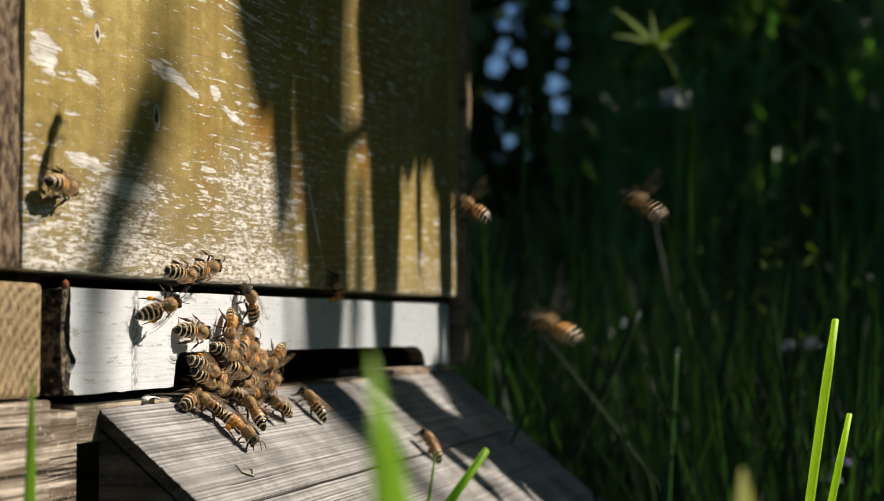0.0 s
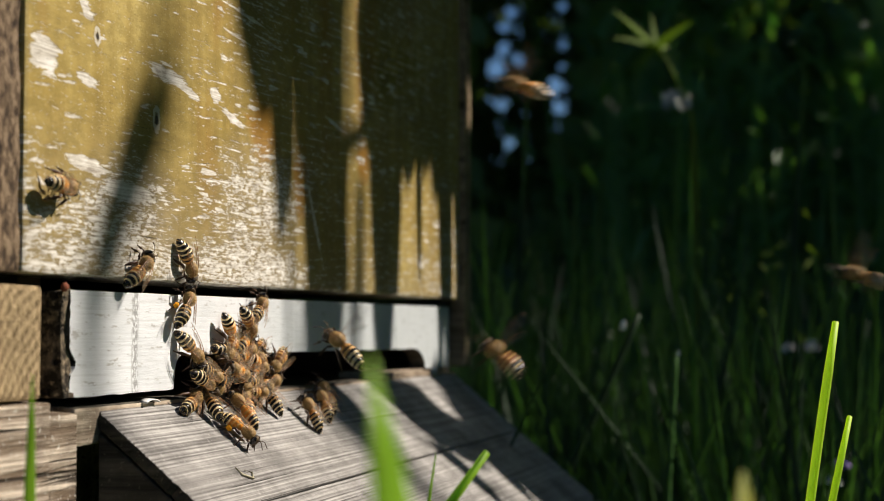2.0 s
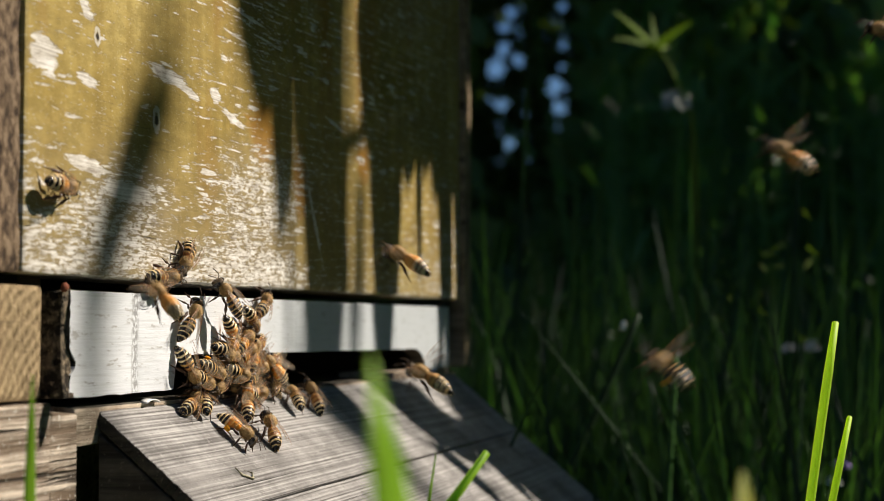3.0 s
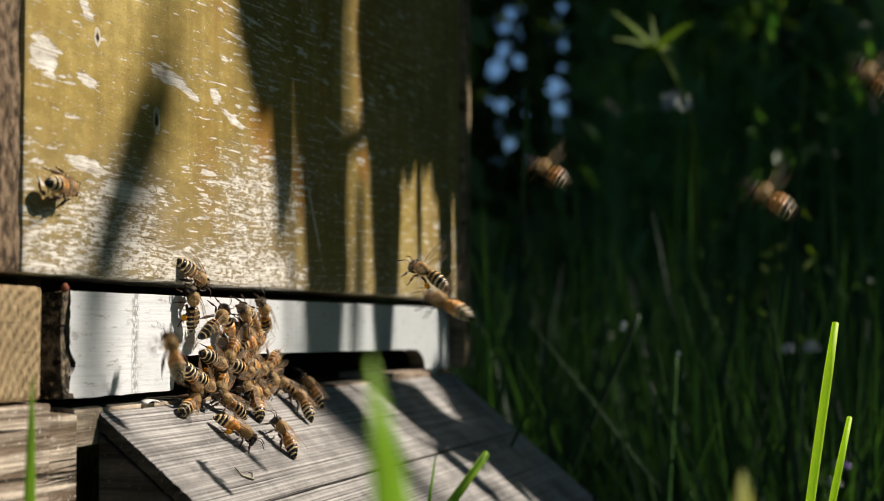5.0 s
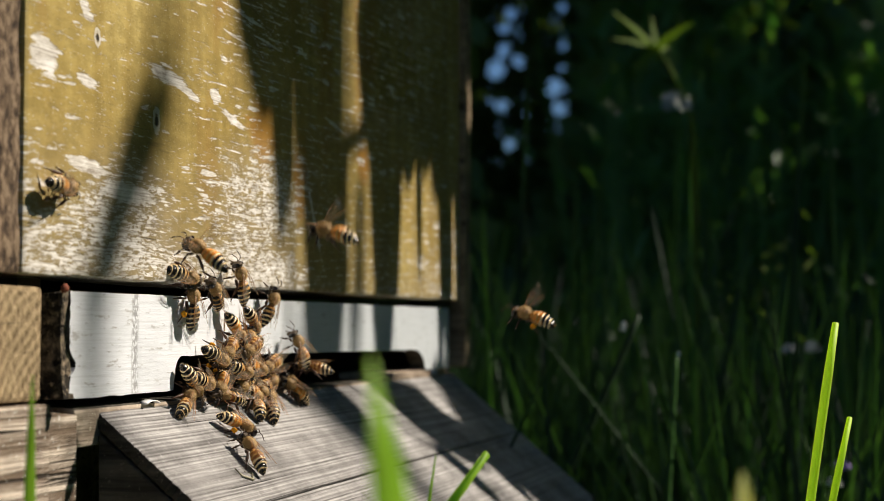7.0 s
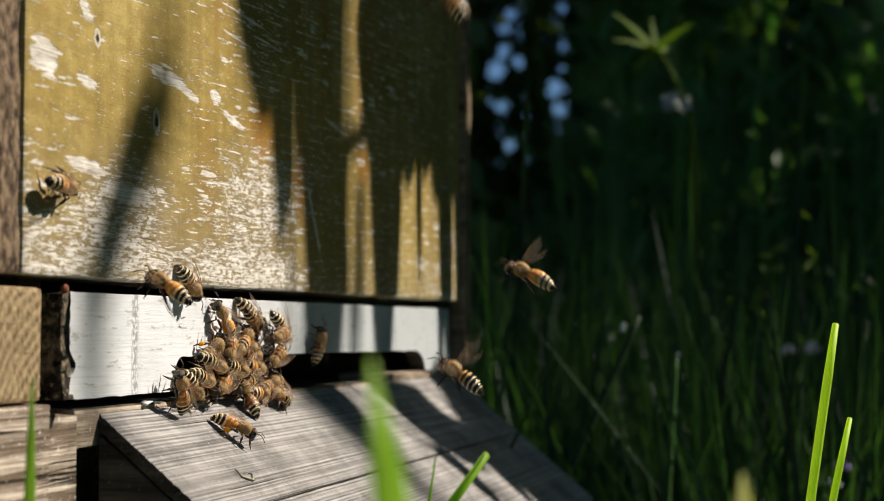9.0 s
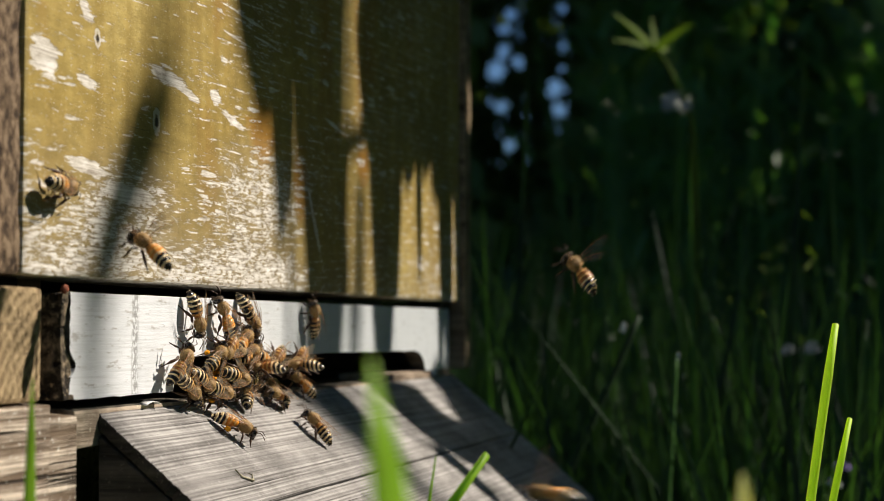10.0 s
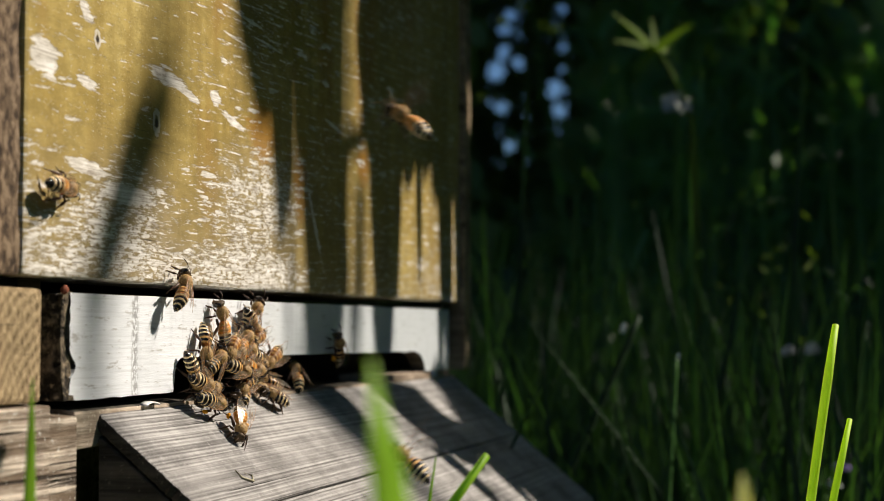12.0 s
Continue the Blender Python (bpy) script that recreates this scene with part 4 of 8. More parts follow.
        n.tree.links.new(mx.outputs[0], n.tree.nodes["Material Output"].inputs[0])
    return n.mat


M_FUZZ = bee_hair("golden_brown_fuzz", (0.46, 0.29, 0.11), (1.0, 0.78, 0.42), 0.4)
M_SHELL = bee_hair("dark_thorax_shell", (0.045, 0.027, 0.010), (0.34, 0.21, 0.075))
M_HEAD = bee_hair("dark_brown_head", (0.016, 0.010, 0.006), (0.17, 0.11, 0.05))
M_DARK = plain("black_chitin", (0.010, 0.007, 0.005), 0.25, 0.5, 0.4, 1500)
M_BROWN = plain("brown_chitin", (0.36, 0.135, 0.025), 0.30, 0.5, 0.4, 1500)
M_AMBER = plain("amber_chitin", (0.72, 0.27, 0.03), 0.30, 0.5, 0.35, 1500)
M_TAN = plain("tan_hair_band", (0.72, 0.42, 0.13), 0.6, 0.25, 0.3, 1800)
M_PALE = plain("pale_hair_band", (0.92, 0.72, 0.40), 0.6, 0.25, 0.25, 1800)
M_EYE = plain("bee_eye", (0.012, 0.008, 0.006), 0.18, 0.6)
M_LEG = plain("bee_leg", (0.060, 0.028, 0.011), 0.45, 0.4, 0.4, 1500)
M_POLLEN = plain("orange_pollen", (0.75, 0.32, 0.02), 0.9, 0.1, 0.25, 2500)


def wing_mat():
    """Smoky amber membrane, netted with darker veins."""
    n = Nodes("clear_wing_membrane")
    cells = n.tree.nodes.new("ShaderNodeTexVoronoi")
    cells.feature = "DISTANCE_TO_EDGE"
    n.put(cells.inputs["Vector"], n.at((260, 620, 620)))
    cells.inputs["Scale"].default_value = 1.0
    vein = n.ramp(cells.outputs["Distance"], [(0.03, 1.0), (0.09, 0.0)])
    n.set(n.mix(vein, (0.92, 0.82, 0.62), (0.14, 0.075, 0.026)), 0.24, 0.8)
    n.put(n.bsdf.inputs["Alpha"], n.ramp(vein, [(0.0, 0.07), (1.0, 0.34)]))
    return n.mat


M_WING = wing_mat()
M_VEIN = plain("amber_wing_vein", (0.30, 0.13, 0.035), 0.35, 0.5, 0.3, 1500)
MM = 0.001


def ball(bm, centre, radii, segments=16, rings=10, squash=None):
    made = bmesh.ops.create_uvsphere(bm, u_segments=segments, v_segments=rings, radius=1.0)["verts"]
    for v in made:
        v.co = Vector((v.co.x * radii[0], v.co.y * radii[1], v.co.z * radii[2])) + Vector(centre)
    return made


def add_hairs(bm, centre, radii, count, length, rnd, keep=lambda n: True, mat=0):
    """Short stiff hairs on an ellipsoid, each a thin triangle."""
    for _ in range(count):
        n = Vector((rnd.gauss(0, 1), rnd.gauss(0, 1), rnd.gauss(0, 1))).normalized()
        if not keep(n):
            continue
        p = Vector((n.x * radii[0], n.y * radii[1], n.z * radii[2])) * 0.96 + Vector(centre)
        side = n.orthogonal().normalized() * 0.045
        tip = p + (n + Vector((-0.5, rnd.gauss(0, 0.25), rnd.gauss(0, 0.25)))).normalized() * length * rnd.uniform(0.6, 1.2)
        f = bm.faces.new([bm.verts.new(q) for q in (p - side, p + side, tip)])
        f.material_index = mat


def tube(bm, pts, radii, sides=6):
    rings = []
    for i, p in enumerate(pts):
        p = Vector(p)
        way = (Vector(pts[min(i + 1, len(pts) - 1)]) - Vector(pts[max(i - 1, 0)])).normalized()
        u = way.orthogonal().normalized()
        v = way.cross(u)
        rings.append([bm.verts.new(p + (u * math.cos(a) + v * math.sin(a)) * radii[i]) for a in (2 * math.pi * k / sides for k in range(sides))])
    for a, b in zip(rings, rings[1:]):
        for k in range(sides):
            bm.faces.new((a[k], a[(k + 1) % sides], b[(k + 1) % sides], b[k]))
    bm.faces.new(rings[0][::-1])
    bm.faces.new(rings[-1])


def bee_mesh(bm, name, *mats):
    bm.transform(Matrix.Scale(MM, 4))
    bmesh.ops.recalc_face_normals(bm, faces=bm.faces)
    return mesh_of(bm, name, *mats, smooth=True)


def abdomen_mesh(amber, seed):
    """Six overlapping rings, dark or amber in front with an uneven band of hair behind, tapering to a point."""
    rnd = random.Random(5 + amber + 10 * seed)
    bm = bmesh.new()
    profile = []
    starts = (0.7, -0.55, -1.9, -3.15, -4.35, -5.45, -6.5)
    wide = (0.90, 1.60, 1.84, 1.80, 1.54, 1.06, 0.25)
    share = [rnd.uniform(0.44, 0.56) if i < 3 else rnd.uniform(0.50, 0.64) for i in range(6)]
    for i in range(6):
        x0, x1, r0, r1 = starts[i], starts[i + 1], wide[i], wide[i + 1]
        for u, lip in ((0.0, -0.07), (0.2, 0.02), (0.4, 0.05), (0.52, 0.06), (0.62, 0.06), (0.72, 0.06), (0.82, 0.06), (0.91, 0.05), (0.99, 0.03)):
            r = r0 + (r1 - r0) * u + 0.12 * math.sin(math.pi * u) + lip
            profile.append((x0 + (x1 - x0) * u, r, i, u))
    sides, rows = 24, []
    for x, r, i, u in profile:
        drop = -0.032 * max(0, 0.5 - x) ** 2 * 0.9
        rows.append([bm.verts.new((x, r * math.cos(a), r * 0.88 * math.sin(a) + drop)) for a in (2 * math.pi * k / sides for k in range(sides))])
    for j, (a, b) in enumerate(zip(rows, rows[1:])):
        i, u = profile[j][2], profile[j][3]
        front = (1 if i < 3 else 0) if amber else (4 if i < (0, 1, 3)[seed] else 0)
        for k in range(sides):
            f = bm.faces.new((a[k], a[(k + 1) % sides], b[(k + 1) % sides], b[k]))
            edge = share[i] + 0.13 * noise.noise((k * 0.55, i * 3.1, seed * 7.7)) + (0.06 if 3 < k < 9 and i > 1 else 0.0)
            f.material_index = front if u < edge or u > 0.9 else (2 if i < 2 else 3)
            if i >= 5:
                f.material_index = 0
    bm.faces.new(rows[0][::-1])
    bm.faces.new(rows[-1])
    for x, r, i, u in profile:
        if u in (0.0, 0.62, 0.82) and i < 6:
            for _ in range(26):
                a = rnd.uniform(-0.6, math.pi + 0.6)
                p = Vector((x, r * math.cos(a), r * 0.90 * math.sin(a) - 0.029 * max(0, 0.5 - x) ** 2))
                t = p + Vector((-0.34 * rnd.uniform(0.6, 1.2), math.cos(a) * 0.20, math.sin(a) * 0.20))
                f = bm.faces.new([bm.verts.new(q) for q in (p + Vector((0, 0.03, 0.02)), p - Vector((0, 0.03, 0.02)), t)])
                f.material_index = 2 if i < 3 else 3
    return bee_mesh(bm, "abdomen", M_DARK, M_AMBER, M_TAN, M_PALE, M_BROWN)


def thorax_mesh():
    bm = bmesh.new()
    ball(bm, (2.7, 0, 0.35), (2.05, 1.75, 1.65), 18, 12)
    ball(bm, (0.75, 0, 0.1), (0.7, 0.8, 0.8), 10, 8)
    add_hairs(bm, (2.7, 0, 0.35), (2.05, 1.75, 1.65), 640, 0.52, random.Random(8), mat=1)
    return bee_mesh(bm, "thorax", M_SHELL, M_FUZZ)


def head_mesh():
    bm = bmesh.new()
    ball(bm, (5.35, 0, -0.15), (0.95, 1.6, 1.5), 16, 10)
    ball(bm, (5.9, 0, -1.3), (0.45, 0.5, 0.75), 8, 6)
    add_hairs(bm, (5.35, 0, -0.15), (0.95, 1.6, 1.5), 160, 0.5, random.Random(9))
    return bee_mesh(bm, "head", M_HEAD)


def eye_mesh(side):
    bm = bmesh.new()
    ball(bm, (5.35, side * 1.35, -0.05), (0.72, 0.5, 1.2), 12, 8)
    return bee_mesh(bm, "eye", M_EYE)


def antenna_mesh(side):
    bm = bmesh.new()
    tube(bm, [(6.15, side * 0.45, 0.3), (6.9, side * 0.9, 0.9), (7.5, side * 1.3, 0.85), (8.3, side * 1.7, 0.35), (8.9, side * 1.9, -0.1)], [0.10, 0.10, 0.12, 0.12, 0.09])
    return bee_mesh(bm, "antenna", M_LEG)


def leg_mesh(pair, side):
    bm = bmesh.new()
    start = ((3.7, 1.0, -1.1), (2.6, 1.2, -1.25), (1.5, 1.1, -1.2))[pair]
    knee = ((4.9, 2.3, -0.7), (2.8, 3.0, -0.6), (-0.2, 2.5, -0.5))[pair]
    ankle = ((5.7, 2.6, -2.2), (3.0, 3.9, -2.2), (-2.2, 3.1, -2.1))[pair]
    foot = ((6.4, 2.8, -3.2), (3.1, 4.7, -3.2), (-3.7, 3.5, -3.2))[pair]
    pts = [Vector((p[0], p[1] * side, p[2])) for p in (start, knee, ankle, foot)]
    pts = [pts[0], pts[0].lerp(pts[1], 0.5), pts[1], pts[1].lerp(pts[2], 0.6), pts[2], pts[3]]
    fat = 1.35 if pair == 2 else 1.0
    tube(bm, pts, [0.24 * fat, 0.33 * fat, 0.24 * fat, 0.34 * fat, 0.20, 0.09])
    return bee_mesh(bm, "leg", M_LEG)


def pollen_mesh(side):
    bm = bmesh.new()
    ball(bm, (-1.4, side * 2.95, -1.4), (0.9, 0.55, 0.75), 10, 8)
    for v in bm.verts:
        v.co += noise.noise_vector(v.co * 2.0) * 0.12
    return bee_mesh(bm, "pollen_load", M_POLLEN)


def wing_mesh(length, width, side, name):
    """A wing with its hinge at the origin, its length towards the tail and its width outwards."""
    bm = bmesh.new()
    n = 9
    lead, trail = [], []
    for i in range(n + 1):
        u = i / n
        w = width * (math.sin(math.pi * min(1, 0.12 + u * 0.88)) ** 0.7) * (0.45 + 0.75 * u) if i < n else 0.02
        lead.append(bm.verts.new((-length * u, side * (0.15 + w * 0.30), 0.10 * math.sin(u * 5))))
        trail.append(bm.verts.new((-length * u * 0.97, side * (0.1 - w * 0.62), -0.06 * math.sin(u * 6))))
    for i in range(n):
        bm.faces.new((lead[i], lead[i + 1], trail[i + 1], trail[i]))
    done = len(bm.faces)
    edge_line = [v.co.copy() for v in lead]
    middle = [a.co.lerp(b.co, 0.45) for a, b in zip(lead[:7], trail[:7])]
    for line, thick in ((edge_line, 0.085), (middle, 0.05)):
        tube(bm, line, [thick * (1 - 0.6 * i / len(line)) for i in range(len(line))], 5)
    bm.faces.ensure_lookup_table()
    for f in bm.faces[done:]:
        f.material_index = 1
    return bee_mesh(bm, name, M_WING, M_VEIN)


BEE = {"abdomen": ([abdomen_mesh(False, k) for k in range(3)], [abdomen_mesh(True, k) for k in range(3)]), "thorax": thorax_mesh(), "head": head_mesh(), "eye": [eye_mesh(s) for s in (1, -1)],
       "antenna": [antenna_mesh(s) for s in (1, -1)], "leg": [leg_mesh(p, s) for p in (0, 1, 2) for s in (1, -1)], "pollen": [pollen_mesh(s) for s in (1, -1)],
       "fore": [wing_mesh(9.0, 3.2, s, "forewing") for s in (1, -1)], "hind": [wing_mesh(6.2, 2.3, s, "hindwing") for s in (1, -1)]}


def wing_pose(kind, side, spread, beat, fold=6.0):
    """Folded over the back (spread 0, splayed by fold degrees) or held out and beating (spread 1; beat -1 to 1)."""
    fore = kind == "fore"
    hinge = (2.9 * MM, side * 1.25 * MM, 1.62 * MM) if fore else (1.9 * MM, side * 1.15 * MM, 1.45 * MM)
    back = (fold if fore else fold + 3) * (1 - spread) + (88 if fore else 68) * spread
    lift = (-7 - fold * 0.3) * (1 - spread) + (18 + 38 * beat) * spread
    turn = Matrix.Rotation(radians(-side * back), 4, "Z")
    return Matrix.Translation(hinge) @ Matrix.Rotation(radians(side * lift), 4, "X") @ turn @ Matrix.Rotation(radians((6 if fore else 4) * (1 - spread) + 14 * spread), 4, "Y")


def build_bee(amber, pollen, label, flying, fold):
    bee = tagged(new("honey_bee"), label, "bee", "honey bees at the hive")

    def child(name, data, parent=bee, tag=""):
        ob = new(name, data)
        ob.parent = parent
        if tag:
            ob["label"] = tag
        return ob

    child("abdomen", BEE["abdomen"][amber][fold % 3], bee, "amber and dark banded abdomen" if amber else "black and pale banded abdomen")
    child("thorax", BEE["thorax"], bee, "fuzzy golden brown thorax")
    head = child("head", BEE["head"])
    for me in BEE["eye"]:
        child("eye", me, head)
    for me in BEE["antenna"]:
        child("antenna", me, head)
    legs = [child("leg", me) for me in BEE["leg"]]
    if pollen:
        for leg, me in zip(legs[4:], BEE["pollen"]):
            child("pollen_load", me, leg, "orange pollen load")
    for kind in ("fore", "hind"):
        for side, me in zip((1, -1), BEE[kind]):
            w = child(kind + "wing", me)
            w["beat_side"], w["fold"] = side, (2.0, 7.0, 4.0, 16.0, 9.0, 3.0, 24.0)[fold % 7]
            w.matrix_basis = wing_pose(kind, side, 1.0 if flying else 0.0, 0.3, w["fold"])
    return bee


SWARM = (
    ('amber', 'honey bee with orange abdomen resting at the board edge'),
    ('dark', 'honey bee walking on the flaking ochre board'),
    ('dark', 'honey bee walking on the flaking ochre board'),
    ('dark', 'honey bee with dark banded abdomen on the white entrance strip'),
    ('dark', 'honey bee with dark banded abdomen on the white entrance strip'),
    ('dark', 'honey bee climbing the white strip past the others'),
    ('amber', 'honey bee with dark banded abdomen on the white entrance strip'),
    ('dark', 'honey bee with dark banded abdomen on the white entrance strip'),
    ('dark', 'honey bee with pale banded abdomen on the landing board'),
    ('dark', 'honey bee with dark banded abdomen on the white entrance strip'),
    ('dark', 'honey bee with dark banded abdomen on the white entrance strip'),
    ('amber', 'honey bee with dark banded abdomen on the white entrance strip'),
    ('dark', 'honey bee with dark banded abdomen on the white entrance strip'),
    ('dark', 'honey bee with dark banded abdomen on the white entrance strip'),
    ('dark', 'honey bee with dark banded abdomen on the white entrance strip'),
    ('amber', 'honey bee with pale banded abdomen on the landing board'),
    ('dark', 'honey bee with pale banded abdomen on the landing board'),
    ('dark', 'honey bee with pale banded abdomen on the landing board'),
    ('dark', 'honey bee with pale banded abdomen on the landing board'),
    ('dark', 'honey bee with pale banded abdomen on the landing board'),
    ('dark', 'honey bee with pale banded abdomen on the landing board'),
    ('dark', 'honey bee walking on the flaking ochre board'),
    ('amber', 'honey bee in flight before the hive with blurred wings'),
    ('dark', 'honey bee in flight before the hive with blurred wings'),
    ('dark', 'honey bee in flight before the hive with blurred wings'),
    ('dark', 'honey bee in flight before the hive with blurred wings'),
    ('dark', 'honey bee walking on the flaking ochre board'),
    ('amber', 'honey bee in flight before the hive with blurred wings'),
    ('dark', 'honey bee in flight before the hive with blurred wings'),
    ('dark', 'honey bee in flight before the hive with blurred wings'),
    ('amber', 'honey bee in flight before the hive with blurred wings'),
    ('dark', 'honey bee in flight before the hive with blurred wings'),
    ('amber', 'honey bee in flight before the hive with blurred wings'),
    ('dark', 'honey bee in flight before the hive with blurred wings'),
    ('amber', 'honey bee in flight before the hive with blurred wings'),
    ('dark', 'honey bee in flight before the hive with blurred wings'),
    ('amber', 'honey bee in flight before the hive with blurred wings'),
    ('amber', 'honey bee in flight before the hive with blurred wings'),
    ('dark', 'honey bee in flight before the hive with blurred wings'),
    ('dark', 'honey bee in flight before the hive with blurred wings'),
    ('amber', 'honey bee in flight before the hive with blurred wings'),
    ('dark', 'honey bee in flight before the hive with blurred wings'),
    ('dark', 'honey bee in flight before the hive with blurred wings'),
    ('amber', 'honey bee in flight before the hive with blurred wings'),
    ('amber', 'honey bee in flight before the hive with blurred wings'),
    ('amber', 'honey bee in flight before the hive with blurred wings'),
    ('amber', 'honey bee in flight before the hive with blurred wings'),
    ('dark', 'honey bee in flight before the hive with blurred wings'),
    ('amber', 'honey bee in flight before the hive with blurred wings'),
    ('dark', 'honey bee in flight before the hive with blurred wings'),
    ('dark', 'honey bee in flight before the hive with blurred wings'),
    ('dark', 'honey bee in flight before the hive with blurred wings'),
    ('dark', 'honey bee walking on the flaking ochre board'),
    ('amber', 'honey bee in flight before the hive with blurred wings'),
    ('amber', 'honey bee in flight before the hive with blurred wings'),
    ('dark', 'honey bee in flight before the hive with blurred wings'),
    ('dark', 'honey bee with pale banded abdomen on the landing board'),
    ('dark', 'honey bee in the shade of the entrance slot'),
    ('dark', 'honey bee with dark banded abdomen on the white entrance strip'),
    ('dark', 'amber honey bee crowding at the entrance slot'),
    ('amber', 'amber honey bee crowding at the entrance slot'),
    ('dark', 'amber honey bee crowding at the entrance slot'),
    ('dark', 'amber honey bee crowding at the entrance slot'),
    ('amber', 'amber honey bee crowding at the entrance slot'),
    ('dark', 'amber honey bee crowding at the entrance slot'),
    ('dark', 'amber honey bee crowding at the entrance slot'),
    ('amber', 'amber honey bee crowding at the entrance slot'),
)
swarm = [build_bee(kind == "amber", i % 6 == 3, label, "flight" in label, i) for i, (kind, label) in enumerate(SWARM)]


def key_bee(bee, flights, rows):
    """Keys a bee's way, and its wings: folded at rest, beating in flight."""
    walk(bee, rows)
    if not flights:
        return
    for w in [o for o in bee.children if "wing" in o.name]:
        kind, side = ("fore" if o_is_fore(w) else "hind"), w["beat_side"]
        keys = {0.0: 0.0, 12.0: 0.0}
        for a, b in flights:
            first, last = math.ceil(a * FPS), math.floor(b * FPS)
            keys[max(0.0, a - 0.1)] = keys.get(max(0.0, a - 0.1), 0.0)
            for f in range(first, last + 1, 1):
                keys[f / FPS] = 1.0
            keys[min(12.0, b + 0.12)] = 0.0 if b < 11.9 else 1.0
        poses, last_frame = [], -1
        for t in sorted(keys):
            f = frame(t)
            if f == last_frame:
                continue
            last_frame = f
            beat = (-1.0, 0.35, 1.0, -0.2)[f % 4] if keys[t] else 0.0
            poses.append((t, wing_pose(kind, side, keys[t], beat, w["fold"])))
        walk(w, poses)


def o_is_fore(w):
    return w.name.startswith("fore")


# ---- small litter about the entrance ----
M_STRAW = plain("dry_straw", (0.34, 0.31, 0.21), 0.7, 0.3, 0.3, 1200)
M_RUST = plain("rusty_iron", (0.26, 0.075, 0.035), 0.8, 0.3, 0.4, 1500)
M_STONE = plain("blue_grey_stone", (0.36, 0.41, 0.50), 0.6, 0.4, 0.25, 700)
M_CURL = plain("loose_white_paint", (0.72, 0.72, 0.68), 0.5, 0.4, 0.15, 900)


def litter():
    """A straw, a curl of loose paint, a pebble and a rusty nail head."""
    bm = bmesh.new()
    tube(bm, [(0.0537, -0.0182, 0.2809), (0.0537, -0.0201, 0.2792), (0.0575, -0.0216, 0.2780), (0.0603, -0.0201, 0.2792), (0.0573, -0.0192, 0.2800)], [0.00018, 0.00032, 0.00030, 0.00026, 0.00012])
    tagged(part("straw", bm, M_STRAW, smooth=True), "short bent dry straw lying on the landing board", "straw")
    bm = bmesh.new()
    rows = []
    for i in range(9):
        a = math.pi * (0.15 + 0.7 * i / 8)
        rows.append([bm.verts.new((0.0440 - 0.0042 * math.cos(a), -0.0006 + 0.0022 * k, 0.2965 + 0.0013 * math.sin(a) + 0.0002 * k)) for k in (0, 0.5, 1)])
    for a, b in zip(rows, rows[1:]):
        for k in range(2):
            bm.faces.new((a[k], a[k + 1], b[k + 1], b[k]))
    curl = tagged(part("paint_flake", bm, M_CURL, smooth=True), "curled flake of white paint in the entrance gap", "paint flake")
    curl.modifiers.new("thickness", "SOLIDIFY").thickness = 0.0003
    bm = bmesh.new()
    for v in ball(bm, (0.3148, 0.0018, 0.2984), (0.0042, 0.0024, 0.0018), 12, 8):
        v.co += noise.noise_vector(v.co * 500) * 0.0004
    tagged(part("pebble", bm, M_STONE, smooth=True), "small blue grey pebble at the foot of the strip", "pebble")
    bm = bmesh.new()
    for v in ball(bm, (-0.0030, -0.0003, 0.3246), (0.0013, 0.0009, 0.0011), 10, 7):
        v.co += noise.noise_vector(v.co * 900) * 0.0003
    part("nail_head", bm, M_RUST, hive, "small rusty nail head", smooth=True)


litter()


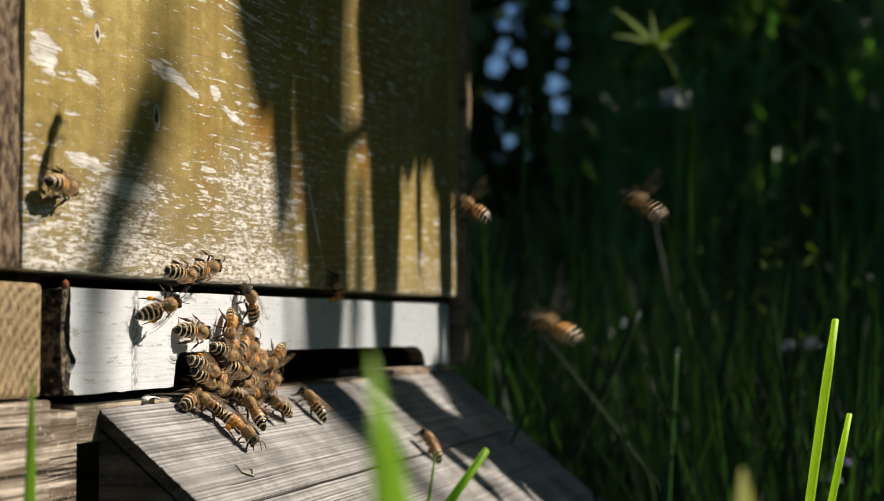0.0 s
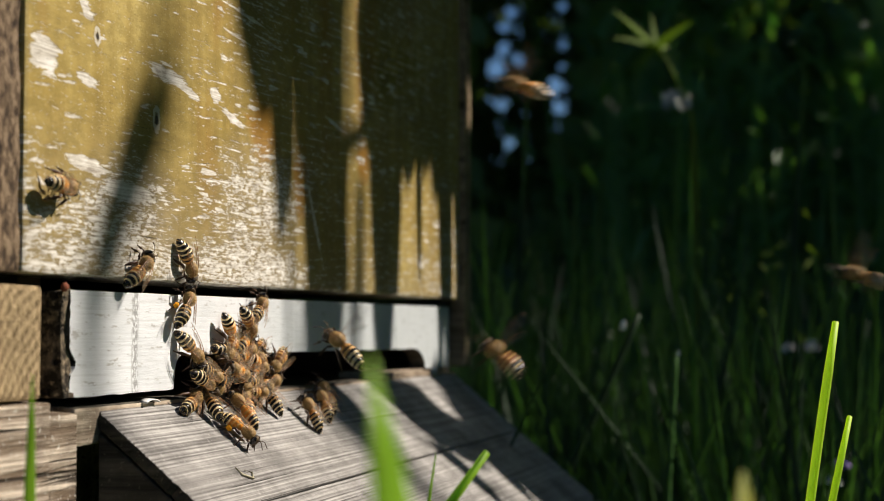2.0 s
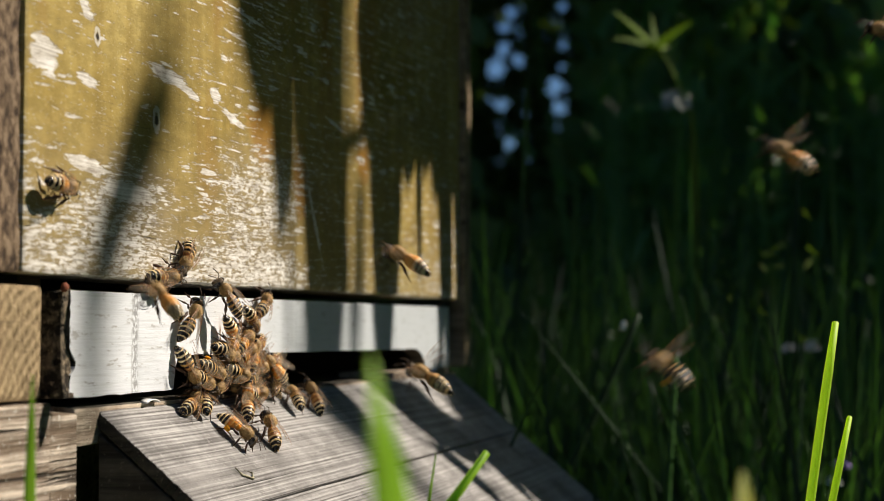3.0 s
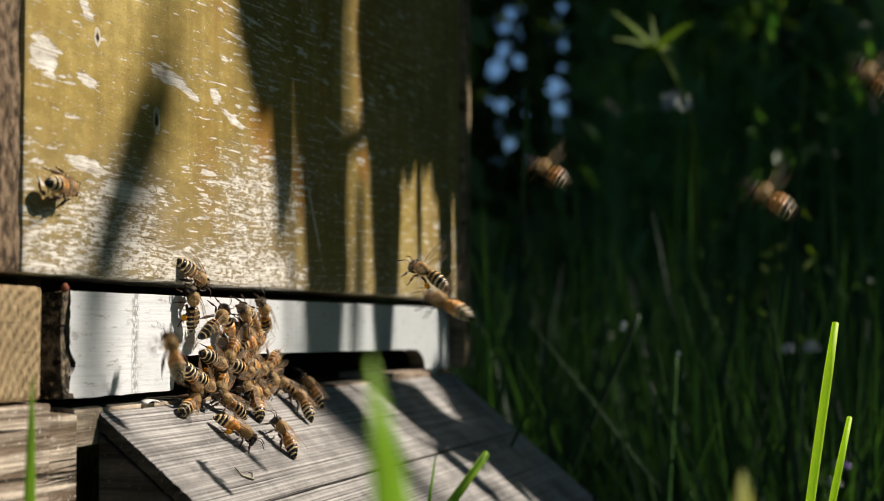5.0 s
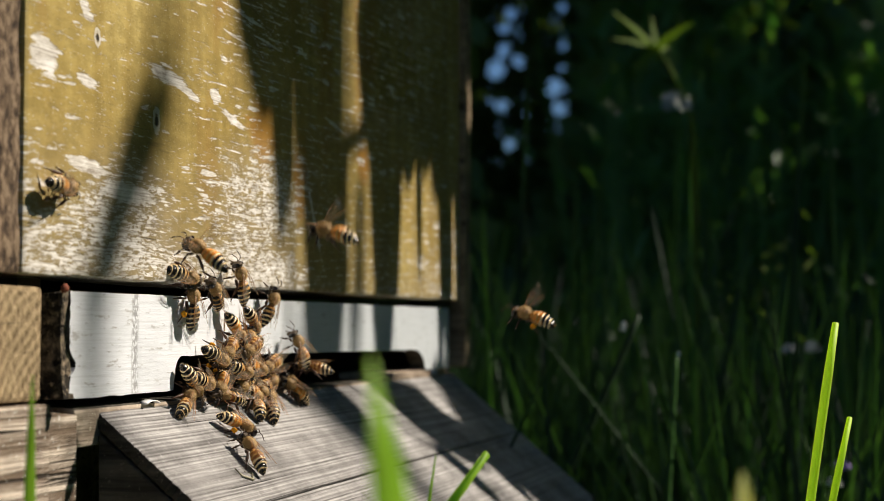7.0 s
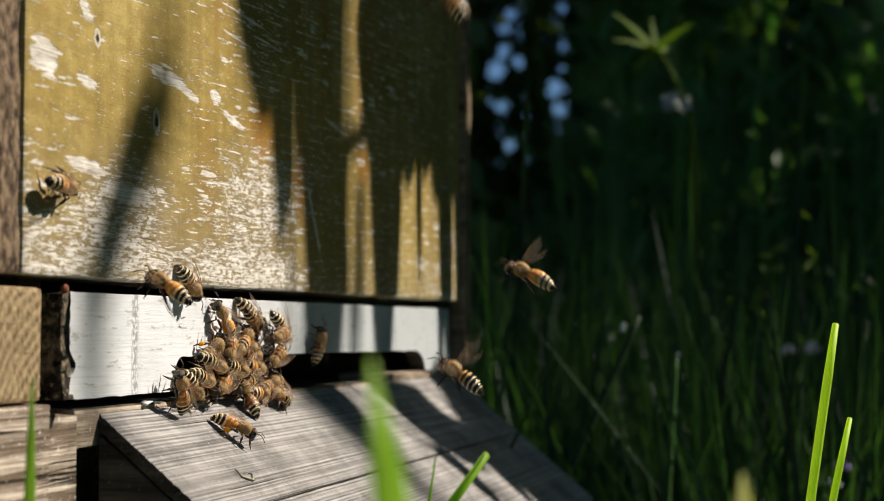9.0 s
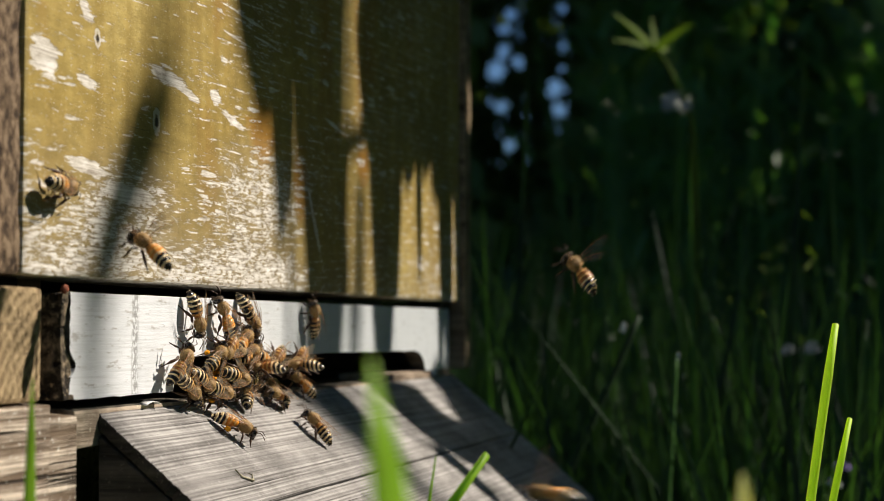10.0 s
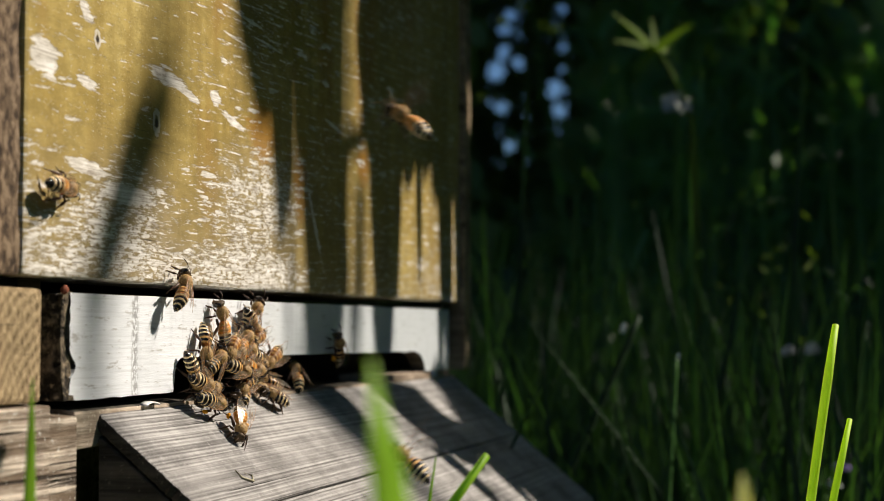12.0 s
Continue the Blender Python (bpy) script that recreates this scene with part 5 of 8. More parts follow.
# ---- what moves ----
def motions():
    """Keys every bee: where it walks, lands, lifts off and flies."""
    key_bee(swarm[0], [], [
        (0, pose(-0.013, -0.005, 0.3457, 89, 3, 5)), (4, pose(-0.013, -0.005, 0.3464, 89, 3, 5)),
        (5, pose(-0.013, -0.005, 0.3462, 89, 2, 5)), (8, pose(-0.013, -0.005, 0.3465, 89, 3, 6)),
        (9.5, pose(-0.013, -0.005, 0.3467, 89, 3, 5)), (12, pose(-0.013, -0.005, 0.3465, 89, 3, 6))])
    key_bee(swarm[1], [], [
        (0, pose(0.0546, -0.0034, 0.3286, 88, 7, -13)), (0.5, pose(0.0549, -0.0034, 0.3287, 87, 14, -13)),
        (1, pose(0.0555, -0.0034, 0.3290, 89, 3, -14)), (1.5, pose(0.0567, -0.0034, 0.3294, 82, 28, -16)),
        (1.75, pose(0.0581, -0.0034, 0.3311, 79, 44, -15)), (2, pose(0.0581, -0.0034, 0.3326, 91, 55, 1)),
        (2.25, pose(0.0587, -0.0034, 0.3337, -86, 79, -175)), (2.5, pose(0.0593, -0.0034, 0.3348, -88, 33, -177)),
        (3, pose(0.0575, -0.0034, 0.3337, -89, 45, -179)), (3.3, pose(0.0584, -0.0034, 0.3333, 140, 85, 52)),
        (3.6, pose(0.0593, -0.0034, 0.3329, 97, 38, 11)), (4.2, pose(0.0603, -0.0034, 0.3314, 84, 36, -10)),
        (5, pose(0.0614, -0.0034, 0.3298, 81, 32, -17)), (5.5, pose(0.0618, -0.0034, 0.3297, 83, 26, -16)),
        (6, pose(0.0603, -0.0034, 0.3315, 84, 36, -10)), (6.5, pose(0.0603, -0.0034, 0.3329, 94, 44, 6)),
        (7, pose(0.0558, -0.0034, 0.3292, 86, 14, -15)), (8, pose(0.0576, -0.0034, 0.3290, 86, 24, -11)),
        (9, pose(0.0594, -0.0034, 0.3277, 86, 40, -7)), (9.5, pose(0.0583, -0.0034, 0.3223, 55, 66, -38)),
        (10, pose(0.0641, -0.0034, 0.3195, 83, 72, -7)), (10.5, pose(0.0651, -0.0034, 0.3191, 82, 48, -11)),
        (11, pose(0.0646, -0.0034, 0.3168, 71, 52, -24)), (11.5, pose(0.0670, -0.0034, 0.3135, 83, 63, -8)),
        (12, pose(0.0699, -0.0034, 0.3119, -76, 66, -165))])
    key_bee(swarm[2], [], [
        (0, pose(0.0696, -0.0034, 0.3302, 93, -12, -13)), (0.5, pose(0.0706, -0.0034, 0.3290, 90, -0, -14)),
        (1, pose(0.0759, -0.0060, 0.3241, 83, 15, -27)), (1.3, pose(0.0809, -0.0060, 0.3220, 81, 30, -18)),
        (1.4, pose(0.0871, -0.0060, 0.3196, 20, 76, -72)), (1.5, pose(0.0934, -0.0060, 0.3172, -80, 40, -165)),
        (1.75, pose(0.0939, -0.0060, 0.3170, 18, 88, -67)), (2, pose(0.0944, -0.0060, 0.3169, 97, 39, 10)),
        (2.5, pose(0.0959, -0.0060, 0.3169, 98, 39, 13)), (3, pose(0.1033, -0.0034, 0.3178, 96, 31, 11)),
        (12, pose(0.1039, -0.0034, 0.3177, 96, 40, 9))])
    key_bee(swarm[3], [], [
        (0, pose(0.0374, -0.0050, 0.3196, 103, -21, -32)), (0.5, pose(0.0462, -0.0050, 0.3189, 98, -16, -28)),
        (1, pose(0.0514, -0.0050, 0.3202, 103, -39, -20)), (1.5, pose(0.0587, -0.0034, 0.3200, 87, -54, 4)),
        (2, pose(0.0569, -0.0034, 0.3207, 87, -54, 4)), (2.5, pose(0.0585, -0.0034, 0.3196, 83, -62, 8)),
        (3, pose(0.0601, -0.0034, 0.3176, 103, -60, -15)), (4, pose(0.0605, -0.0034, 0.3195, 92, -67, -2)),
        (5, pose(0.0614, -0.0034, 0.3206, -95, -71, -175)), (5.5, pose(0.0595, -0.0034, 0.3214, -98, -55, -171)),
        (6, pose(0.0587, -0.0034, 0.3205, 87, -51, 4)), (6.5, pose(0.0614, -0.0034, 0.3203, 100, -67, -11)),
        (7, pose(0.0614, -0.0034, 0.3214, -93, -76, -177)), (7.5, pose(0.0632, -0.0034, 0.3186, -94, -72, -176)),
        (8.2, pose(0.0689, -0.0034, 0.3143, 91, -51, -1)), (9, pose(0.0737, -0.0034, 0.3101, 101, -35, -18)),
        (9.5, pose(0.0749, -0.0034, 0.3088, 99, -30, -17)), (10, pose(0.0771, -0.0034, 0.3080, 93, -36, -5)),
        (11, pose(0.0773, -0.0034, 0.3065, 96, -32, -11)), (12, pose(0.0767, -0.0034, 0.3072, 93, -34, -6))])
    key_bee(swarm[4], [], [
        (0, pose(0.0620, -0.0034, 0.3141, 89, 4, -15)), (0.5, pose(0.0611, -0.0034, 0.3123, 84, 22, -16)),
        (1, pose(0.0619, -0.0034, 0.3100, 82, 27, -16)), (1.5, pose(0.0614, -0.0034, 0.3090, 78, 39, -19)),
        (2, pose(0.0606, -0.0034, 0.3103, 75, 46, -21)), (2.5, pose(0.0607, -0.0034, 0.3089, 80, 45, -14)),
        (3, pose(0.0593, -0.0034, 0.3056, 70, 59, -23)), (5, pose(0.0617, -0.0034, 0.3026, 91, 45, 1)),
        (5.5, pose(0.0608, -0.0034, 0.3027, 83, 55, -8)), (6, pose(0.0608, -0.0034, 0.3023, 86, 49, -5)),
        (6.5, pose(0.0617, -0.0034, 0.3020, 91, 44, 1)), (7, pose(0.0617, -0.0034, 0.3020, 91, 44, 1)),
        (9, pose(0.0621, -0.0034, 0.3011, 90, 40, 0)), (10, pose(0.0595, -0.0034, 0.3011, 88, 33, -3)),
        (10.5, pose(0.0599, -0.0034, 0.3013, 89, 24, -3)), (11, pose(0.0620, -0.0034, 0.3039, 99, 58, 11)),
        (11.5, pose(0.0635, -0.0034, 0.3038, 90, 50, -0)), (12, pose(0.0626, -0.0034, 0.3046, 91, 62, 1))])
    key_bee(swarm[5], [], [
        (0, pose(0.0618, -0.0030, 0.2971, 87, -22, 8)), (4, pose(0.0609, -0.0034, 0.2965, 87, -22, 8)),
        (7.2, pose(0.0573, -0.0034, 0.2972, 82, -33, 15)), (7.7, pose(0.0565, -0.0034, 0.2977, 68, -81, 26)),
        (8.2, pose(0.0558, -0.0034, 0.2982, -95, -51, -173)), (9, pose(0.0514, -0.0050, 0.2998, -93, -63, -177)),
        (9.5, pose(0.0508, -0.0050, 0.3029, 124, -73, -35)), (10, pose(0.0507, -0.0050, 0.3069, 100, -53, -12)),
        (10.5, pose(0.0481, -0.0050, 0.3094, 106, -66, -17)), (11, pose(0.0501, -0.0050, 0.3140, 97, -60, -9)),
        (11.5, pose(0.0501, -0.0050, 0.3224, -59, -61, 146)), (12, pose(0.0513, -0.0050, 0.3257, 78, -51, 15))])
    key_bee(swarm[6], [], [
        (0, pose(0.0873, -0.0034, 0.3153, -86, 51, -175)), (0.5, pose(0.0883, -0.0034, 0.3149, -82, 45, -169)),
        (1, pose(0.0875, -0.0034, 0.3150, -82, 49, -169)), (1.25, pose(0.0877, -0.0034, 0.3147, -130, 89, 143)),
        (1.5, pose(0.0879, -0.0034, 0.3144, 100, 50, 13)), (2, pose(0.0875, -0.0034, 0.3144, 98, 50, 10)),
        (2.5, pose(0.0869, -0.0034, 0.3164, 95, 56, 6)), (3, pose(0.0886, -0.0034, 0.3141, 97, 45, 10)),
        (5, pose(0.0875, -0.0034, 0.3144, 92, 54, 3)), (5.5, pose(0.0875, -0.0034, 0.3162, 93, 50, 4)),
        (6, pose(0.0896, -0.0034, 0.3160, -78, 53, -165)), (6.25, pose(0.0895, -0.0034, 0.3165, 47, 81, -42)),
        (6.5, pose(0.0895, -0.0034, 0.3170, 88, 41, -4)), (7, pose(0.0916, -0.0034, 0.3155, 90, 41, 0)),
        (7.2, pose(0.0901, -0.0034, 0.3154, -167, 87, 101)), (7.4, pose(0.0885, -0.0034, 0.3153, -95, 39, 172)),
        (7.8, pose(0.0865, -0.0038, 0.3161, -93, 9, 162)), (8.3, pose(0.0834, -0.0035, 0.3169, -82, -26, 163)),
        (9, pose(0.0834, -0.0034, 0.3180, -75, -50, 161)), (9.5, pose(0.0818, -0.0037, 0.3181, -55, -62, 141)),
        (10, pose(0.0834, -0.0036, 0.3188, -54, -64, 141)), (10.5, pose(0.0824, -0.0034, 0.3182, -58, -68, 146)),
        (11, pose(0.0820, -0.0034, 0.3179, -58, -69, 146)), (11.5, pose(0.0824, -0.0034, 0.3179, -56, -68, 144)),
        (12, pose(0.0820, -0.0034, 0.3176, -67, -72, 156))])
    key_bee(swarm[7], [], [
        (0, pose(0.1032, -0.0034, 0.3212, -84, -60, 173)), (0.5, pose(0.1043, -0.0034, 0.3214, -88, -65, 178)),
        (1, pose(0.1056, -0.0034, 0.3214, -91, -57, -179)), (1.5, pose(0.1054, -0.0034, 0.3216, -97, -51, -171)),
        (1.75, pose(0.1071, -0.0034, 0.3212, 98, -84, -6)), (2, pose(0.1088, -0.0034, 0.3208, 87, -38, 6)),
        (2.5, pose(0.1092, -0.0034, 0.3214, 88, -32, 5)), (3, pose(0.1126, -0.0034, 0.3222, 85, -33, 9)),
        (3.5, pose(0.1125, -0.0034, 0.3207, 92, -82, 2)), (4, pose(0.1124, -0.0034, 0.3193, -98, -48, -170)),
        (5, pose(0.1133, -0.0034, 0.3188, -92, -52, -177)), (5.5, pose(0.1122, -0.0034, 0.3180, -76, -68, 165)),
        (6, pose(0.1156, -0.0034, 0.3185, 125, -66, -37)), (6.5, pose(0.1201, -0.0034, 0.3209, 113, -79, -23)),
        (7, pose(0.1178, -0.0034, 0.3218, 131, -73, -42)), (7.4, pose(0.1155, -0.0034, 0.3206, 94, -14, -15)),
        (7.8, pose(0.1121, -0.0034, 0.3194, 84, 23, -16)), (8.4, pose(0.1044, -0.0034, 0.3198, 80, 35, -18)),
        (9, pose(0.1022, -0.0034, 0.3203, 78, 38, -18)), (9.5, pose(0.1028, -0.0034, 0.3206, 58, 64, -35)),
        (10, pose(0.1013, -0.0034, 0.3201, 58, 64, -35)), (10.5, pose(0.1035, -0.0034, 0.3186, 78, 38, -18)),
        (11, pose(0.1075, -0.0034, 0.3125, 87, 66, -3)), (11.5, pose(0.1078, -0.0034, 0.3088, 91, 33, 2)),
        (12, pose(0.1089, -0.0034, 0.3072, 89, 29, -2))])
    key_bee(swarm[8], [], [
        (0, pose(0.1179, -0.0050, 0.3064, -103, 35, 159)), (1, pose(0.1202, -0.0050, 0.3060, -97, 31, 166)),
        (1.5, pose(0.1165, -0.0050, 0.3060, -95, 25, 168)), (2, pose(0.1202, -0.0050, 0.3060, -96, 33, 170)),
        (2.5, pose(0.1142, -0.0050, 0.3049, -96, 28, 168)), (3, pose(0.1149, -0.0050, 0.3050, -96, 24, 166)),
        (5, pose(0.1142, -0.0050, 0.3059, -96, 28, 168)), (6, pose(0.1149, -0.0050, 0.3060, -95, 21, 167)),
        (7, pose(0.1149, -0.0050, 0.3056, -94, 17, 167)), (9, pose(0.1190, -0.0050, 0.3078, -97, 29, 166)),
        (10, pose(0.1186, -0.0050, 0.3072, -96, 30, 168)), (11, pose(0.1167, -0.0050, 0.3072, -97, 29, 166)),
        (12, pose(0.1155, -0.0050, 0.3078, -95, 26, 168))])
    key_bee(swarm[9], [], [
        (0, pose(0.0662, -0.0050, 0.3048, 84, 23, -15)), (0.5, pose(0.0675, -0.0050, 0.3042, 87, 21, -9)),
        (1.5, pose(0.0680, -0.0050, 0.3038, 84, 23, -15)), (3, pose(0.0713, -0.0050, 0.3046, 87, 19, -9)),
        (5, pose(0.0724, -0.0050, 0.3073, 88, 20, -5)), (6, pose(0.0737, -0.0050, 0.3075, 87, 21, -7)),
        (7, pose(0.0741, -0.0050, 0.3083, 88, 21, -6)), (9, pose(0.0718, -0.0050, 0.3067, 86, 21, -12)),
        (9.5, pose(0.0714, -0.0050, 0.3060, 87, 18, -9)), (10, pose(0.0737, -0.0060, 0.2997, 87, 14, -12)),
        (10.5, pose(0.0724, -0.0060, 0.2990, 88, 14, -10)), (11, pose(0.0705, -0.0060, 0.2984, 88, 14, -10)),
        (12, pose(0.0690, -0.0060, 0.2973, 88, 12, -8))])
    key_bee(swarm[10], [], [
        (0, pose(0.0882, -0.0050, 0.3039, 86, 16, -13)), (3, pose(0.0888, -0.0050, 0.3036, 87, 14, -11)),
        (5, pose(0.0925, -0.0050, 0.3046, 87, 17, -10)), (7, pose(0.0908, -0.0050, 0.3047, 87, 17, -11)),
        (9, pose(0.0877, -0.0050, 0.3052, 87, 15, -12)), (10, pose(0.0884, -0.0050, 0.3030, 87, 15, -12)),
        (11, pose(0.0865, -0.0050, 0.3024, 87, 15, -13)), (12, pose(0.0892, -0.0050, 0.3054, 87, 15, -12))])
    key_bee(swarm[11], [], [
        (0, pose(0.1017, -0.0050, 0.3057, 86, 24, -9)), (3, pose(0.1037, -0.0050, 0.3057, 88, 21, -4)),
        (5, pose(0.1026, -0.0050, 0.3048, 88, 13, -7)), (7, pose(0.1021, -0.0050, 0.3049, 88, 13, -9)),
        (9, pose(0.1008, -0.0050, 0.3053, 89, 12, -7)), (9.5, pose(0.1000, -0.0050, 0.3052, 88, 13, -9)),
        (10, pose(0.1103, -0.0050, 0.3070, 85, 22, -13)), (11, pose(0.1013, -0.0050, 0.3051, 88, 12, -9)),
        (12, pose(0.1000, -0.0050, 0.3054, 88, 13, -10))])
    key_bee(swarm[12], [], [
        (0, pose(0.0827, -0.0040, 0.3083, 87, 18, -9)), (3, pose(0.0837, -0.0040, 0.3089, 88, 17, -9)),
        (4, pose(0.0764, -0.0040, 0.3159, 94, -30, -7)), (5, pose(0.0702, -0.0060, 0.3171, 102, -41, -18)),
        (5.5, pose(0.0683, -0.0060, 0.3169, 89, -43, 1)), (6, pose(0.0692, -0.0060, 0.3205, 86, -44, 6)),
        (6.25, pose(0.0698, -0.0060, 0.3219, -8, -86, 97)), (6.5, pose(0.0705, -0.0060, 0.3232, -86, -43, 174)),
        (7, pose(0.0706, -0.0060, 0.3243, -93, -38, -175)), (7.3, pose(0.0770, -0.0047, 0.3225, -57, -84, 150)),
        (7.6, pose(0.0834, -0.0034, 0.3206, 79, -48, 15)), (8.4, pose(0.0896, -0.0034, 0.3154, 92, -39, -3)),
        (9, pose(0.0886, -0.0034, 0.3104, 88, 8, -15)), (12, pose(0.0892, -0.0034, 0.3104, 88, 10, -15))])
    key_bee(swarm[13], [], [
        (0, pose(0.0982, -0.0034, 0.3003, -92, -19, -173)), (4, pose(0.0980, -0.0034, 0.3089, -94, -35, -174)),
        (5, pose(0.0921, -0.0060, 0.3181, -94, -36, -174)), (5.5, pose(0.0922, -0.0060, 0.3245, -87, -16, 169)),
        (6, pose(0.0915, -0.0060, 0.3260, -93, 24, 173)), (6.2, pose(0.0905, -0.0060, 0.3268, -90, 2, 168)),
        (6.5, pose(0.0890, -0.0060, 0.3269, -73, -42, 155)), (7, pose(0.0890, -0.0060, 0.3279, -63, -71, 152)),
        (7.6, pose(0.1025, -0.0034, 0.3248, -89, -57, 179)), (7.9, pose(0.1079, -0.0034, 0.3201, 69, -73, 25)),
        (8.2, pose(0.1133, -0.0034, 0.3154, 84, -25, 15)), (9, pose(0.1268, -0.0034, 0.3165, 88, 42, -3)),
        (9.4, pose(0.1322, -0.0034, 0.3122, 87, 38, -5)), (9.8, pose(0.1376, -0.0034, 0.3088, 88, 39, -3)),
        (9.9, pose(0.1338, -0.0062, 0.3070, 50, 3, 38)), (10, pose(0.1300, -0.0090, 0.3052, 0, 6, 90)),
        (10.2, pose(0.1300, 0.0600, 0.3045, 0, -0, 90)), (12, pose(0.1300, 0.0600, 0.3045, 0, -0, 90))])
    key_bee(swarm[14], [], [
        (0, pose(0.1100, -0.0030, 0.3055, -90, 24, 179)), (5, pose(0.1051, -0.0040, 0.3116, -95, 28, 170)),
        (6, pose(0.0994, -0.0060, 0.3116, -93, 26, 172)), (6.5, pose(0.0934, -0.0070, 0.3112, -94, 21, 170)),
        (7, pose(0.0943, -0.0070, 0.3107, -94, 20, 167)), (9, pose(0.1218, -0.0050, 0.3138, -92, 10, 168)),
        (9.5, pose(0.1402, -0.0050, 0.3075, -87, 30, -174)), (10, pose(0.1389, -0.0050, 0.3071, -93, 26, 173)),
        (12, pose(0.1051, -0.0040, 0.3134, -92, 17, 172))])
    key_bee(swarm[15], [], [
        (0, pose(0.0704, -0.0127, 0.2895, 1, 41, -88)), (1, pose(0.0716, -0.0121, 0.2900, 1, 39, -88)),
        (2, pose(0.0721, -0.0122, 0.2899, 1, 40, -88)), (3, pose(0.0709, -0.0122, 0.2899, 1, 40, -88)),
        (5, pose(0.0703, -0.0120, 0.2901, 19, 36, -59)), (6, pose(0.0724, -0.0115, 0.2905, 19, 34, -59)),
        (6.5, pose(0.0730, -0.0111, 0.2909, 29, 31, -42)), (7, pose(0.0745, -0.0107, 0.2912, 34, 27, -31)),
        (8, pose(0.0730, -0.0109, 0.2910, 21, 32, -56)), (9, pose(0.0720, -0.0108, 0.2910, 18, 28, -61)),
        (9.5, pose(0.0712, -0.0108, 0.2910, 18, 25, -61)), (10, pose(0.0732, -0.0105, 0.2913, 18, 28, -61)),
        (10.5, pose(0.0724, -0.0108, 0.2910, -11, 41, -108)), (11, pose(0.0746, -0.0108, 0.2911, -22, 35, -125)),
        (11.5, pose(0.0744, -0.0103, 0.2915, -28, 38, -137)), (12, pose(0.0750, -0.0112, 0.2917, -41, 43, -162))])
    key_bee(swarm[16], [], [
        (0, pose(0.0672, -0.0058, 0.2953, -34, -27, 150)), (0.5, pose(0.0699, -0.0045, 0.2964, -28, -33, 137)),
        (1, pose(0.0704, -0.0044, 0.2965, -25, -35, 132)), (1.5, pose(0.0703, -0.0043, 0.2965, 8, -37, 78)),
        (2, pose(0.0706, -0.0044, 0.2965, 16, -34, 65)), (2.5, pose(0.0703, -0.0045, 0.2964, 23, -33, 53)),
        (3, pose(0.0687, -0.0034, 0.2972, 30, -25, 39)), (4, pose(0.0757, -0.0051, 0.2959, 26, -30, 47)),
        (4.5, pose(0.0795, -0.0054, 0.2956, -4, -41, 97)), (5, pose(0.0832, -0.0056, 0.2954, -33, -29, 147)),
        (5.5, pose(0.0875, -0.0045, 0.2964, -35, -25, 152)), (6, pose(0.0897, -0.0032, 0.2974, -33, -21, 148)),
        (6.5, pose(0.0881, -0.0033, 0.2974, -31, -23, 144)), (7, pose(0.0879, -0.0034, 0.2973, -37, -10, 157)),
        (7.5, pose(0.0859, -0.0030, 0.2976, -10, -41, 98)), (8, pose(0.0839, -0.0025, 0.2980, 37, -31, 23)),
        (8.6, pose(0.0835, -0.0004, 0.2998, 41, -26, 8)), (9, pose(0.0824, 0.0008, 0.3008, 42, -19, -0)),
        (9.5, pose(0.0773, -0.0009, 0.2994, 41, -14, -6)), (10, pose(0.0741, -0.0017, 0.2987, 41, -14, -6)),
        (12, pose(0.0787, -0.0010, 0.2993, 41, -16, -3))])
    key_bee(swarm[17], [], [
        (0, pose(0.0904, -0.0090, 0.2926, 13, -42, 70)), (0.5, pose(0.0940, -0.0065, 0.2947, 25, -39, 50)),
        (1, pose(0.0933, -0.0061, 0.2950, 29, -38, 42)), (2, pose(0.0932, -0.0057, 0.2954, 29, -35, 41)),
        (3, pose(0.0925, -0.0063, 0.2949, 34, -34, 30)), (5, pose(0.1013, -0.0055, 0.2955, 24, -49, 52)),
        (5.5, pose(0.0964, -0.0074, 0.2939, 29, -36, 41)), (6, pose(0.0986, -0.0063, 0.2949, 30, -42, 40)),
        (6.5, pose(0.1005, -0.0047, 0.2962, 8, -54, 78)), (7, pose(0.1013, -0.0060, 0.2951, 31, -38, 38)),
        (9, pose(0.0995, -0.0038, 0.2969, 1, -52, 89)), (9.5, pose(0.0998, -0.0033, 0.2974, 26, -33, 46)),
        (10, pose(0.1008, -0.0026, 0.2979, 33, -28, 33)), (11, pose(0.1004, -0.0020, 0.2984, 40, -31, 15)),
        (12, pose(0.1024, -0.0011, 0.2992, 34, -35, 30))])
